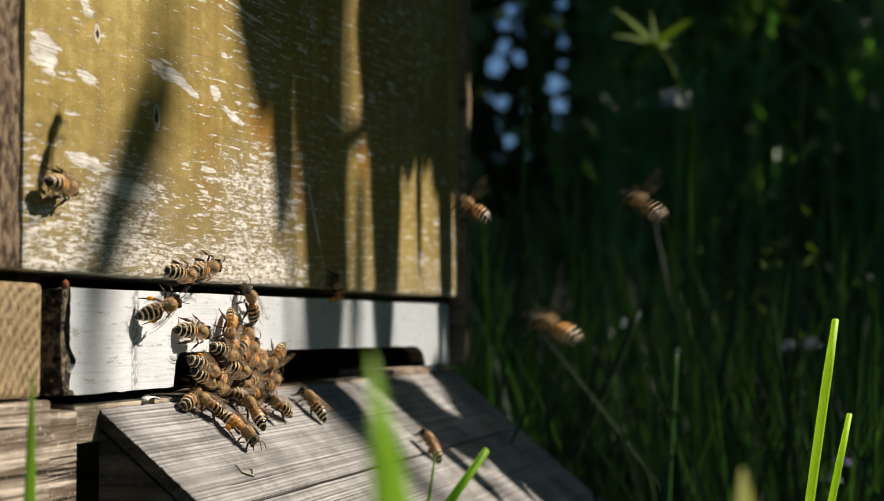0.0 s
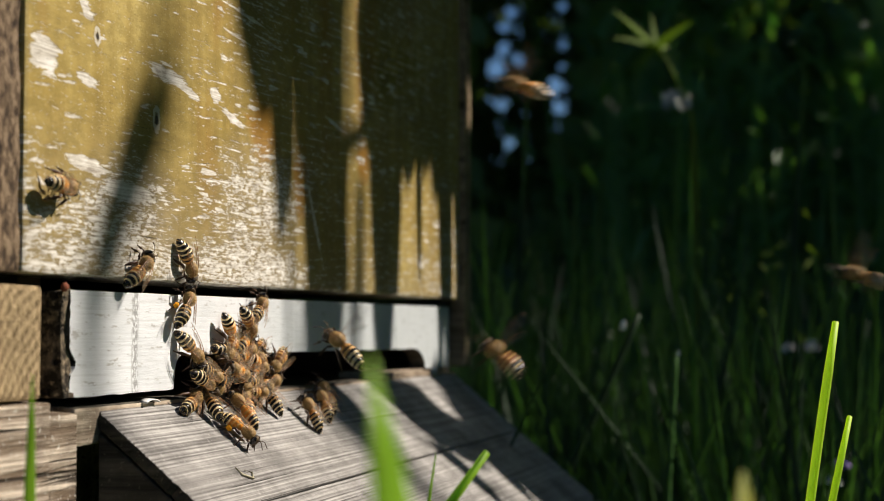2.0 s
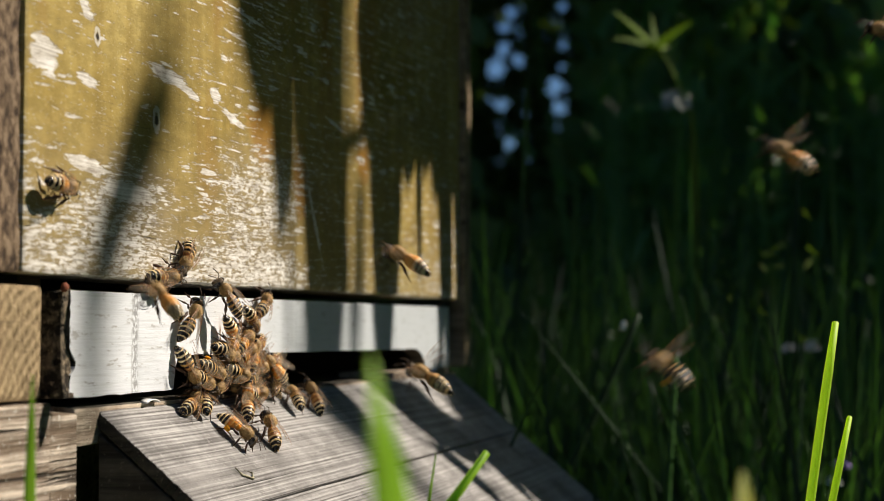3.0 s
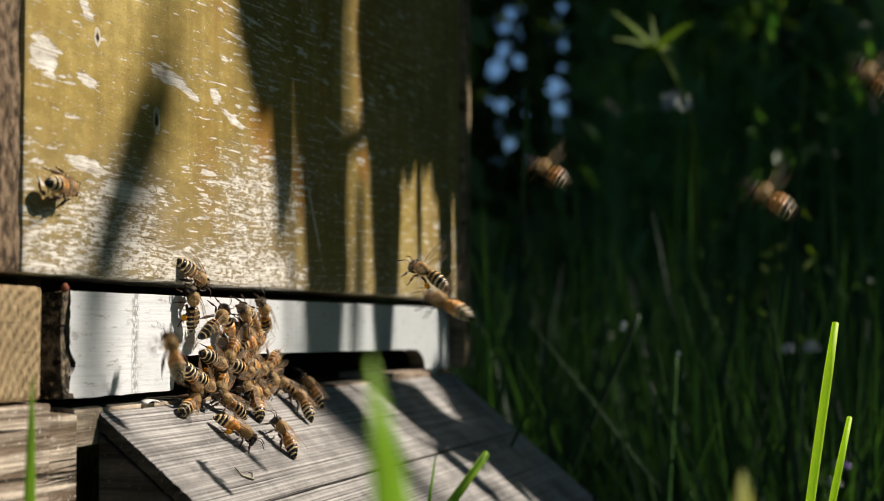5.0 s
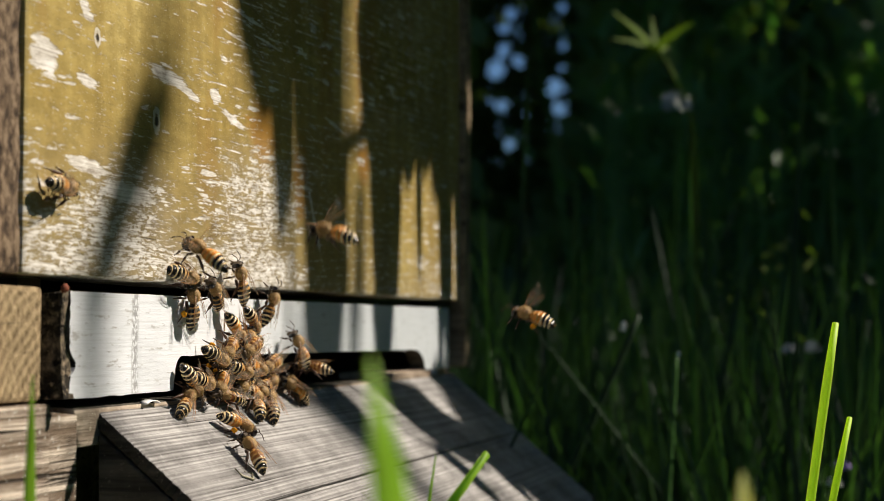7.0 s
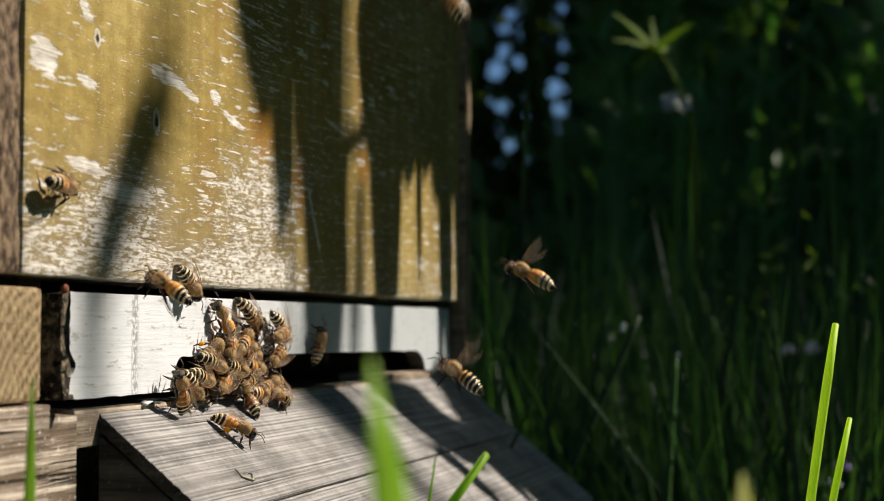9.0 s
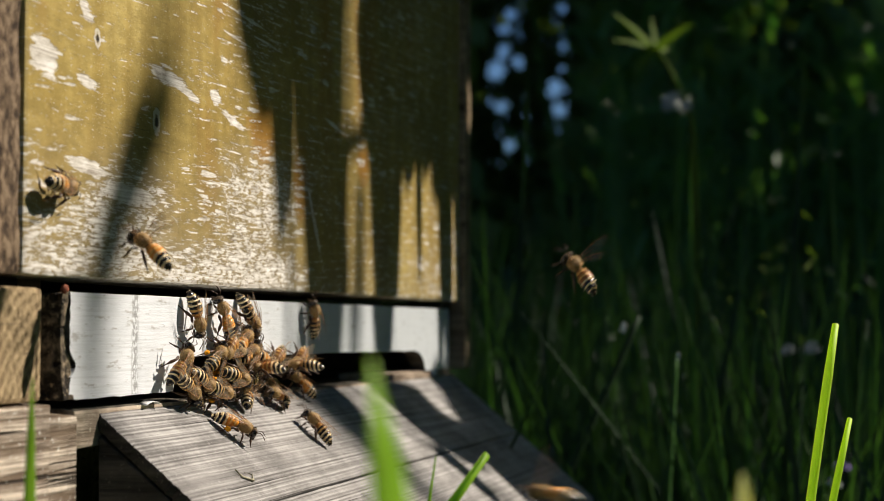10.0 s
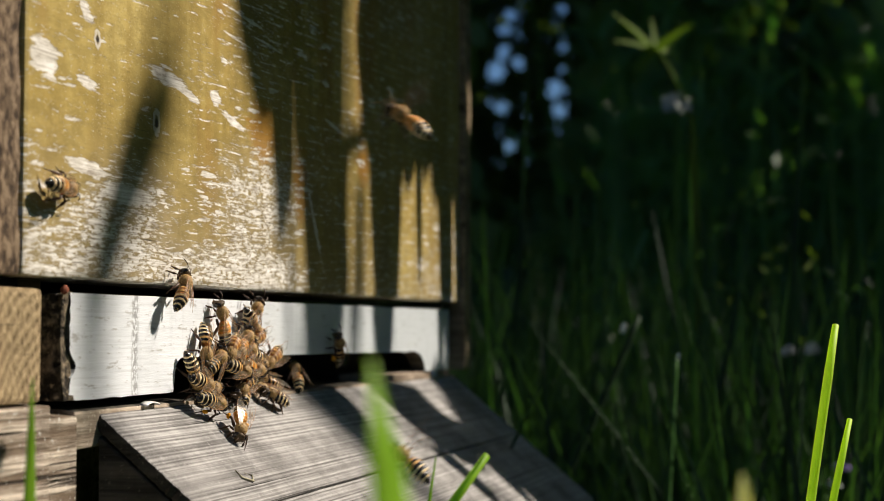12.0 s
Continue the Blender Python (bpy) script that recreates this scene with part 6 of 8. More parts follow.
    key_bee(swarm[18], [], [
        (0, pose(0.0886, -0.0031, 0.2976, -35, -5, 149)), (0.5, pose(0.1192, -0.0038, 0.2986, -21, -8, 119)),
        (1, pose(0.1212, -0.0001, 0.3001, -36, -20, 157)), (2, pose(0.1143, -0.0048, 0.2961, -0, -47, 91)),
        (2.5, pose(0.1102, -0.0055, 0.2955, 27, -45, 47)), (2.75, pose(0.1164, -0.0034, 0.2973, -14, -47, 110)),
        (3, pose(0.1226, -0.0013, 0.2991, -36, -25, 155)), (5, pose(0.1356, -0.0028, 0.2978, -19, -34, 120)),
        (5.5, pose(0.1288, -0.0035, 0.2972, 2, -39, 87)), (6, pose(0.1188, -0.0066, 0.2946, 22, -37, 54)),
        (6.5, pose(0.1116, -0.0067, 0.2945, 11, -53, 73)), (7, pose(0.1119, -0.0057, 0.2953, 29, -46, 42)),
        (9, pose(0.1293, -0.0021, 0.2984, 23, -49, 53)), (9.5, pose(0.1251, -0.0019, 0.2986, 14, -48, 68)),
        (10, pose(0.1254, -0.0028, 0.2978, 15, -38, 66)), (10.5, pose(0.1205, -0.0037, 0.2971, -18, -39, 121)),
        (11, pose(0.1155, -0.0045, 0.2963, -38, -20, 164)), (12, pose(0.1272, 0.0009, 0.3009, -34, -21, 151))])
    key_bee(swarm[19], [], [
        (0, pose(0.1397, -0.0093, 0.2923, -1, -46, 91)), (0.5, pose(0.1439, -0.0105, 0.2913, 4, -54, 84)),
        (1, pose(0.1326, -0.0114, 0.2905, 1, -54, 88)), (1.5, pose(0.1380, -0.0085, 0.2930, 19, -43, 60)),
        (2, pose(0.1320, -0.0113, 0.2907, 2, -54, 87)), (2.5, pose(0.1279, -0.0076, 0.2937, 1, -54, 89)),
        (3, pose(0.1326, -0.0057, 0.2954, 26, -25, 47)), (4, pose(0.1323, -0.0069, 0.2943, 23, -33, 53)),
        (5, pose(0.1346, -0.0079, 0.2935, 19, -43, 60)), (5.5, pose(0.1212, -0.0096, 0.2921, 13, -46, 70)),
        (6, pose(0.1137, -0.0110, 0.2909, 28, -37, 43)), (6.5, pose(0.1198, -0.0071, 0.2942, 21, -41, 57)),
        (7, pose(0.1096, -0.0070, 0.2942, 30, -45, 41)), (8, pose(0.1163, -0.0058, 0.2953, -20, -47, 117)),
        (9, pose(0.1231, -0.0046, 0.2963, -39, -16, 167)), (12, pose(0.1207, -0.0042, 0.2966, -38, -16, 163))])
    key_bee(swarm[20], [(0.8, 12.0)], [
        (0, pose(0.2031, -0.0287, 0.2761, 1, -53, 89)), (0.4, pose(0.2063, -0.0274, 0.2771, 1, -53, 89)),
        (0.7, pose(0.2248, -0.0265, 0.2779, -1, -41, 92)), (0.8, pose(0.0445, -0.0792, 0.2866, -24, -10, 93)),
        (0.9, pose(0.0331, -0.0854, 0.2888, -24, -15, 93)), (1, pose(0.0272, -0.0965, 0.2854, -24, -15, 93)),
        (1.1, pose(0.0246, -0.1127, 0.2727, -25, -20, 93)), (1.4, pose(0.0370, -0.1656, 0.2283, -23, -20, 84)),
        (3, pose(0.0985, -0.2167, 0.1906, -24, -24, 83)), (12, pose(0.0985, -0.2167, 0.1912, -24, -24, 83))])
    key_bee(swarm[21], [], [
        (0, pose(0.1797, -0.0034, 0.3272, -93, -38, -175)), (0.3, pose(0.1815, -0.0034, 0.3199, -96, -43, -171)),
        (0.4, pose(0.1822, -0.0034, 0.3184, -119, -84, -150)), (0.5, pose(0.1830, -0.0034, 0.3168, 90, -54, 1)),
        (0.6, pose(0.1765, -0.0062, 0.3110, 22, -37, 68)), (0.7, pose(0.1700, -0.0090, 0.3052, 0, 6, 90)),
        (0.9, pose(0.1700, 0.0600, 0.3045, 0, -0, 90)), (12, pose(0.1700, 0.0600, 0.3045, 0, -0, 90))])
    key_bee(swarm[22], [(0.0, 1.2)], [
        (0, pose(0.0257, -0.1051, 0.3149, -23, -21, 84)), (0.1, pose(0.0294, -0.0914, 0.3091, -23, -21, 84)),
        (0.2, pose(0.0315, -0.0840, 0.3065, -23, -21, 84)), (0.3, pose(0.0315, -0.0754, 0.3013, -24, -24, 83)),
        (0.4, pose(0.0363, -0.0706, 0.3005, -24, -24, 83)), (0.5, pose(0.0349, -0.0656, 0.3012, -24, -24, 83)),
        (0.6, pose(0.0268, -0.0626, 0.3072, -24, -24, 83)), (0.7, pose(0.0209, -0.0595, 0.3111, -24, -24, 83)),
        (0.8, pose(0.0169, -0.0580, 0.3116, -24, -24, 83)), (0.9, pose(0.0145, -0.0559, 0.3141, -24, -24, 83)),
        (1, pose(0.0121, -0.0531, 0.3146, -24, -24, 83)), (1.1, pose(0.0149, -0.0499, 0.3081, -24, -24, 83)),
        (1.2, pose(0.0179, -0.0462, 0.2998, -24, -24, 83)), (1.5, pose(0.1105, -0.0114, 0.2926, -18, -22, 118)),
        (2, pose(0.0779, -0.0110, 0.2943, -1, -44, 91)), (2.5, pose(0.0810, -0.0079, 0.2969, -18, -19, 118)),
        (3, pose(0.0944, -0.0040, 0.2988, -33, -12, 147)), (3.5, pose(0.1000, -0.0090, 0.3052, 0, 6, 90)),
        (4, pose(0.1000, 0.0600, 0.3045, 0, -0, 90)), (12, pose(0.1000, 0.0600, 0.3045, 0, -0, 90))])
    key_bee(swarm[23], [(0.0, 0.45)], [
        (0, pose(0.1441, -0.0575, 0.3500, -24, -29, 83)), (0.1, pose(0.1297, -0.0553, 0.3420, -24, -29, 83)),
        (0.2, pose(0.1160, -0.0534, 0.3383, -24, -29, 83)), (0.3, pose(0.1032, -0.0513, 0.3284, -24, -29, 83)),
        (0.4, pose(0.0781, -0.0431, 0.3169, -24, -24, 83)), (0.45, pose(0.0382, -0.0445, 0.3075, -24, -29, 83)),
        (0.6, pose(0.1581, -0.0003, 0.2999, -1, -39, 92)), (1, pose(0.1509, -0.0103, 0.2915, -1, -45, 91)),
        (1.5, pose(0.1281, -0.0173, 0.2856, 2, -54, 88)), (2, pose(0.1496, -0.0092, 0.2924, 23, -46, 53)),
        (2.5, pose(0.1495, -0.0081, 0.2933, 1, -54, 88)), (3, pose(0.1487, -0.0062, 0.2949, 12, -53, 72)),
        (4, pose(0.1500, -0.0048, 0.2961, 1, -52, 89)), (5, pose(0.1540, -0.0040, 0.2968, -0, -49, 90)),
        (5.3, pose(0.1459, -0.0035, 0.2972, 1, -52, 89)), (5.6, pose(0.1400, -0.0090, 0.3052, 0, 6, 90)),
        (5.9, pose(0.1400, 0.0600, 0.3045, 0, -0, 90)), (12, pose(0.1400, 0.0600, 0.3045, 0, -0, 90))])
    key_bee(swarm[24], [(0.0, 0.7)], [
        (0, pose(0.1067, -0.1137, 0.3473, -24, -29, 83)), (0.1, pose(0.1027, -0.0967, 0.3383, -24, -29, 83)),
        (0.2, pose(0.0989, -0.0813, 0.3335, -24, -27, 83)), (0.3, pose(0.0954, -0.0674, 0.3289, -24, -27, 83)),
        (0.4, pose(0.0824, -0.0601, 0.3213, -24, -27, 83)), (0.5, pose(0.0603, -0.0560, 0.3155, -24, -27, 83)),
        (0.6, pose(0.0313, -0.0537, 0.3116, -24, -27, 83)), (0.7, pose(0.0241, -0.0520, 0.3060, -24, -29, 83)),
        (0.9, pose(0.1801, -0.0001, 0.3001, 5, -46, 83)), (1.15, pose(0.1600, -0.0090, 0.3052, 0, 6, 90)),
        (1.4, pose(0.1600, 0.0600, 0.3045, 0, -0, 90)), (12, pose(0.1600, 0.0600, 0.3045, 0, -0, 90))])
    key_bee(swarm[25], [(0.0, 2.3)], [
        (0, pose(0.0877, -0.2196, 0.4349, -24, -24, 83)), (0.3, pose(0.0585, -0.1712, 0.3909, -24, -29, 83)),
        (0.4, pose(0.0552, -0.1567, 0.3810, -24, -29, 83)), (0.5, pose(0.0512, -0.1397, 0.3694, -24, -29, 83)),
        (0.6, pose(0.0485, -0.1285, 0.3651, -24, -29, 83)), (0.7, pose(0.0625, -0.1112, 0.3652, -24, -29, 83)),
        (0.8, pose(0.0798, -0.1003, 0.3682, -24, -29, 83)), (0.9, pose(0.0862, -0.0834, 0.3712, -24, -29, 83)),
        (1, pose(0.0841, -0.0755, 0.3712, -24, -29, 83)), (1.1, pose(0.0818, -0.0663, 0.3683, -24, -34, 82)),
        (1.2, pose(0.0813, -0.0634, 0.3629, -25, -38, 81)), (1.3, pose(0.0824, -0.0656, 0.3523, -25, -38, 81)),
        (1.4, pose(0.0363, -0.0785, 0.3443, -24, -29, 83)), (1.5, pose(0.0219, -0.0815, 0.3351, -24, -24, 83)),
        (1.6, pose(0.0281, -0.0752, 0.3286, -24, -29, 83)), (1.7, pose(0.0290, -0.0685, 0.3172, -25, -38, 81)),
        (1.8, pose(0.0336, -0.0628, 0.3131, -25, -38, 81)), (1.9, pose(0.0323, -0.0571, 0.3104, -24, -34, 82)),
        (2, pose(0.0259, -0.0558, 0.3110, -25, -38, 81)), (2.1, pose(0.0288, -0.0455, 0.3183, -25, -38, 81)),
        (2.2, pose(0.0215, -0.0409, 0.3219, -25, -43, 79)), (2.3, pose(0.0136, -0.0345, 0.3265, -26, -51, 74)),
        (2.5, pose(0.0649, -0.0060, 0.3251, -51, -64, 137)), (3, pose(0.0803, -0.0060, 0.3235, -52, -51, 135)),
        (3.2, pose(0.0821, -0.0060, 0.3230, -58, -48, 140)), (4, pose(0.0958, -0.0040, 0.3190, -69, -45, 152)),
        (4.6, pose(0.1045, -0.0038, 0.3088, -76, -36, 157)), (4.75, pose(0.1073, -0.0064, 0.3070, -29, -26, 113)),
        (4.9, pose(0.1100, -0.0090, 0.3052, 0, 6, 90)), (5.2, pose(0.1100, 0.0600, 0.3045, 0, -0, 90)),
        (12, pose(0.1100, 0.0600, 0.3045, 0, -0, 90))])
    key_bee(swarm[26], [(0.0, 1.3), (3.5, 5.5)], [
        (0, pose(0.0525, -0.0879, 0.4485, -24, -24, 83)), (0.5, pose(0.0527, -0.0808, 0.4026, -24, -24, 83)),
        (0.6, pose(0.0257, -0.0839, 0.3860, -24, -31, 82)), (0.7, pose(0.0242, -0.0687, 0.3760, -24, -31, 82)),
        (0.8, pose(0.0243, -0.0677, 0.3679, -24, -31, 82)), (0.9, pose(0.0299, -0.0577, 0.3636, -24, -31, 82)),
        (1, pose(0.0277, -0.0479, 0.3573, -24, -34, 82)), (1.1, pose(0.0247, -0.0346, 0.3452, -25, -38, 81)),
        (1.2, pose(0.0221, -0.0231, 0.3367, -26, -47, 77)), (1.3, pose(0.0158, -0.0112, 0.3318, -26, -60, 67)),
        (1.5, pose(0.0237, -0.0060, 0.3276, -74, -59, 162)), (1.75, pose(0.0282, -0.0034, 0.3291, 87, -59, 3)),
        (2, pose(0.0295, -0.0034, 0.3293, 94, -39, -6)), (2.5, pose(0.0359, -0.0034, 0.3291, 91, -2, -14)),
        (3, pose(0.0434, -0.0034, 0.3281, 91, -3, -15)), (3.2, pose(0.0418, -0.0034, 0.3281, 91, -3, -15)),
        (3.35, pose(0.0257, -0.0073, 0.3315, 40, -37, 28)), (3.5, pose(0.0096, -0.0113, 0.3349, -23, -20, 84)),
        (4, pose(-0.0168, -0.0120, 0.3289, -23, -20, 84)), (4.5, pose(0.0007, -0.0115, 0.3215, -26, -56, 71)),
        (4.8, pose(0.0203, -0.0127, 0.3175, -24, -64, 61)), (5, pose(0.0296, -0.0121, 0.3093, -24, -64, 61)),
        (5.1, pose(0.0330, -0.0231, 0.2980, -24, -29, 83)), (5.3, pose(0.0344, -0.0297, 0.3053, -24, -29, 83)),
        (5.5, pose(0.0271, -0.0370, 0.3088, -24, -29, 83)), (5.9, pose(0.1073, -0.0070, 0.3040, -82, -21, 158)),
        (6.3, pose(0.1255, -0.0050, 0.3025, -82, -17, 153)), (6.425, pose(0.1227, -0.0070, 0.3039, -37, -17, 116)),
        (6.55, pose(0.1200, -0.0090, 0.3052, 0, 6, 90)), (6.8, pose(0.1200, 0.0600, 0.3045, 0, -0, 90)),
        (12, pose(0.1200, 0.0600, 0.3045, 0, -0, 90))])
    key_bee(swarm[27], [(0.0, 1.8)], [
        (0, pose(0.0948, -0.2318, 0.3533, -24, -24, 83)), (0.5, pose(0.0821, -0.1844, 0.3591, -24, -24, 83)),
        (0.6, pose(0.0685, -0.1663, 0.3447, -24, -24, 83)), (0.7, pose(0.0555, -0.1495, 0.3323, -24, -24, 83)),
        (0.8, pose(0.0527, -0.1382, 0.3292, -24, -24, 83)), (0.9, pose(0.0421, -0.1248, 0.3316, -23, -20, 84)),
        (1, pose(0.0466, -0.1157, 0.3341, -23, -20, 84)), (1.1, pose(0.0523, -0.1029, 0.3350, -23, -15, 84)),
        (1.2, pose(0.0591, -0.0927, 0.3349, -23, -20, 84)), (1.3, pose(0.0656, -0.0787, 0.3297, -24, -29, 83)),
        (1.4, pose(0.0739, -0.0701, 0.3255, -24, -24, 83)), (1.5, pose(0.0632, -0.0675, 0.3177, -24, -27, 83)),
        (1.6, pose(0.0615, -0.0604, 0.3144, -24, -29, 83)), (1.7, pose(0.0398, -0.0508, 0.3076, -24, -34, 82)),
        (1.8, pose(0.0392, -0.0477, 0.3037, -26, -47, 77)), (2, pose(0.1599, -0.0066, 0.2946, 6, -54, 80)),
        (2.3, pose(0.1600, -0.0090, 0.3052, 0, 6, 90)), (2.6, pose(0.1600, 0.0600, 0.3045, 0, -0, 90)),
        (12, pose(0.1600, 0.0600, 0.3045, 0, -0, 90))])
    key_bee(swarm[28], [(0.5, 12.0)], [
        (0, pose(0.1118, -0.0083, 0.2931, -35, -24, 152)), (0.4, pose(0.1262, -0.0043, 0.2965, -35, -6, 149)),
        (0.5, pose(0.0211, -0.0400, 0.3035, -23, -20, 84)), (0.6, pose(0.0217, -0.0555, 0.3115, -25, 18, 82)),
        (0.7, pose(0.0210, -0.1026, 0.3355, -24, 8, 84)), (0.8, pose(0.0268, -0.1443, 0.3546, -24, 8, 84)),
        (0.9, pose(0.0361, -0.1885, 0.3751, -24, 8, 84)), (2, pose(0.1085, -0.2986, 0.4355, -24, 8, 84)),
        (12, pose(0.1085, -0.2986, 0.4362, -24, 8, 84))])
    key_bee(swarm[29], [(0.0, 2.3)], [
        (0, pose(0.0727, -0.1672, 0.4622, -24, -24, 83)), (1.2, pose(0.0684, -0.1401, 0.4014, -24, -24, 83)),
        (1.3, pose(0.0394, -0.1352, 0.3817, -24, -29, 83)), (1.4, pose(0.0394, -0.1337, 0.3738, -24, -29, 83)),
        (1.5, pose(0.0392, -0.1308, 0.3624, -24, -34, 82)), (1.6, pose(0.0430, -0.1291, 0.3578, -25, -36, 81)),
        (1.7, pose(0.0477, -0.1226, 0.3478, -24, -34, 82)), (1.8, pose(0.0467, -0.1168, 0.3384, -24, -34, 82)),
        (1.9, pose(0.0436, -0.1018, 0.3188, -24, -34, 82)), (2, pose(0.0408, -0.0894, 0.3088, -24, -34, 82)),
        (2.1, pose(0.0301, -0.0736, 0.2985, -24, -34, 82)), (2.2, pose(0.0244, -0.0629, 0.2961, -24, -34, 82)),
        (2.3, pose(0.0241, -0.0499, 0.2934, -26, -47, 77)), (2.5, pose(0.0852, -0.0175, 0.2876, 30, -60, 46)),
        (3, pose(0.0905, -0.0143, 0.2881, 26, -48, 49)), (4, pose(0.0930, -0.0153, 0.2873, 18, -52, 63)),
        (5, pose(0.0954, -0.0165, 0.2863, 3, -54, 85)), (5.5, pose(0.1009, -0.0146, 0.2879, 26, -48, 48)),
        (5.65, pose(0.1082, -0.0131, 0.2891, 41, -23, 9)), (5.8, pose(0.1156, -0.0116, 0.2904, 38, 5, -20)),
        (6, pose(0.1156, -0.0142, 0.2882, 18, 23, -62)), (6.2, pose(0.1185, -0.0127, 0.2895, -12, 41, -109)),
        (6.275, pose(0.1262, -0.0117, 0.2903, -36, 22, -153)), (6.35, pose(0.1340, -0.0106, 0.2912, -42, -4, 175)),
        (6.425, pose(0.1417, -0.0096, 0.2921, -31, -29, 141)), (6.5, pose(0.1495, -0.0086, 0.2929, -1, -42, 92)),
        (6.8, pose(0.1573, -0.0018, 0.2987, -19, -32, 120)), (7.1, pose(0.1400, -0.0090, 0.3052, 0, 6, 90)),
        (7.4, pose(0.1400, 0.0600, 0.3045, 0, -0, 90)), (12, pose(0.1400, 0.0600, 0.3045, 0, -0, 90))])
    key_bee(swarm[30], [(0.0, 2.9)], [
        (0, pose(0.0761, -0.1803, 0.4622, -24, -24, 83)), (1.6, pose(0.0697, -0.1454, 0.4041, -24, -24, 83)),
        (1.7, pose(0.0495, -0.1369, 0.3912, -24, -24, 83)), (1.8, pose(0.0411, -0.1300, 0.3806, -23, -20, 84)),
        (1.9, pose(0.0370, -0.1128, 0.3718, -23, -15, 84)), (2, pose(0.0394, -0.0952, 0.3712, -23, -15, 84)),
        (2.1, pose(0.0507, -0.0680, 0.3737, -23, -20, 84)), (2.2, pose(0.0306, -0.0609, 0.3664, -24, -24, 83)),
        (2.3, pose(0.0177, -0.0547, 0.3511, -24, -29, 83)), (2.4, pose(0.0139, -0.0522, 0.3417, -24, -27, 83)),
        (2.5, pose(0.0099, -0.0472, 0.3289, -24, -24, 83)), (2.6, pose(0.0157, -0.0415, 0.3213, -24, -24, 83)),
        (2.7, pose(0.0164, -0.0359, 0.3161, -24, -29, 83)), (2.8, pose(0.0187, -0.0364, 0.3126, -24, -29, 83)),
        (2.9, pose(0.0194, -0.0388, 0.3100, -24, -29, 83)), (3, pose(0.1118, -0.0070, 0.3043, -65, -40, 144)),
        (4, pose(0.1122, -0.0060, 0.3031, -73, -30, 149)), (4.6, pose(0.1275, -0.0038, 0.3011, -79, -29, 159)),
        (4.75, pose(0.1237, -0.0064, 0.3032, -32, -23, 116)), (4.9, pose(0.1200, -0.0090, 0.3052, 0, 6, 90)),
        (5.2, pose(0.1200, 0.0600, 0.3045, 0, -0, 90)), (12, pose(0.1200, 0.0600, 0.3045, 0, -0, 90))])
    key_bee(swarm[31], [(0.0, 3.5)], [
        (0, pose(0.0960, -0.2315, 0.3260, -24, -24, 83)), (1.9, pose(0.0848, -0.1893, 0.3293, -24, -24, 83)),
        (2, pose(0.0613, -0.1705, 0.3273, -23, -15, 84)), (2.1, pose(0.0481, -0.1586, 0.3281, -23, -15, 84)),
        (2.2, pose(0.0459, -0.1506, 0.3306, -23, -10, 84)), (2.3, pose(0.0412, -0.1337, 0.3348, -23, -10, 84)),
        (2.4, pose(0.0407, -0.1240, 0.3327, -23, -15, 84)), (2.5, pose(0.0361, -0.1119, 0.3215, -23, -20, 84)),
        (2.6, pose(0.0377, -0.1050, 0.3146, -23, -20, 84)), (2.7, pose(0.0429, -0.0965, 0.3046, -23, -20, 84)),
        (2.8, pose(0.0408, -0.0883, 0.3025, -23, -20, 84)), (2.9, pose(0.0385, -0.0785, 0.2989, -24, -24, 83)),
        (3, pose(0.0367, -0.0729, 0.3041, -24, -24, 83)), (3.1, pose(0.0437, -0.0651, 0.3058, -24, -29, 83)),
        (3.2, pose(0.0426, -0.0612, 0.3065, -24, -29, 83)), (3.5, pose(0.0396, -0.0496, 0.3052, -24, -29, 83)),
        (3.8, pose(0.1489, -0.0088, 0.2928, -1, -42, 92)), (4.4, pose(0.1521, -0.0018, 0.2987, 21, -35, 56)),
        (4.7, pose(0.1500, -0.0090, 0.3052, 0, 6, 90)), (5, pose(0.1500, 0.0600, 0.3045, 0, -0, 90)), (12, pose(0.1500, 0.0600, 0.3045, 0, -0, 90))])
    key_bee(swarm[32], [(0.0, 3.8)], [
        (0, pose(0.0871, -0.2197, 0.4485, -24, -24, 83)), (2.1, pose(0.0787, -0.1797, 0.4029, -24, -24, 83)),
        (2.2, pose(0.0571, -0.1661, 0.3913, -24, -29, 83)), (2.3, pose(0.0444, -0.1467, 0.3825, -23, -20, 84)),
        (2.4, pose(0.0397, -0.1346, 0.3719, -24, -29, 83)), (2.5, pose(0.0370, -0.1218, 0.3569, -23, -21, 84)),
        (2.6, pose(0.0370, -0.1132, 0.3525, -23, -20, 84)), (2.7, pose(0.0311, -0.0900, 0.3483, -23, -15, 84)),
        (2.8, pose(0.0353, -0.0744, 0.3422, -23, -20, 84)), (2.9, pose(0.0420, -0.0636, 0.3335, -24, -29, 83)),
        (3, pose(0.0342, -0.0682, 0.3315, -24, -24, 83)), (3.1, pose(0.0264, -0.0753, 0.3240, -23, -15, 84)),
        (3.2, pose(0.0203, -0.0731, 0.3233, -23, -15, 84)), (3.5, pose(0.0255, -0.0596, 0.3184, -23, -20, 84)),
        (3.8, pose(0.0298, -0.0474, 0.3080, -24, -29, 83)), (4.1, pose(0.1333, -0.0075, 0.2939, 13, -37, 70)),
        (4.5, pose(0.1300, -0.0090, 0.3052, 0, 6, 90)), (4.9, pose(0.1300, 0.0600, 0.3045, 0, -0, 90)),
        (12, pose(0.1300, 0.0600, 0.3045, 0, -0, 90))])
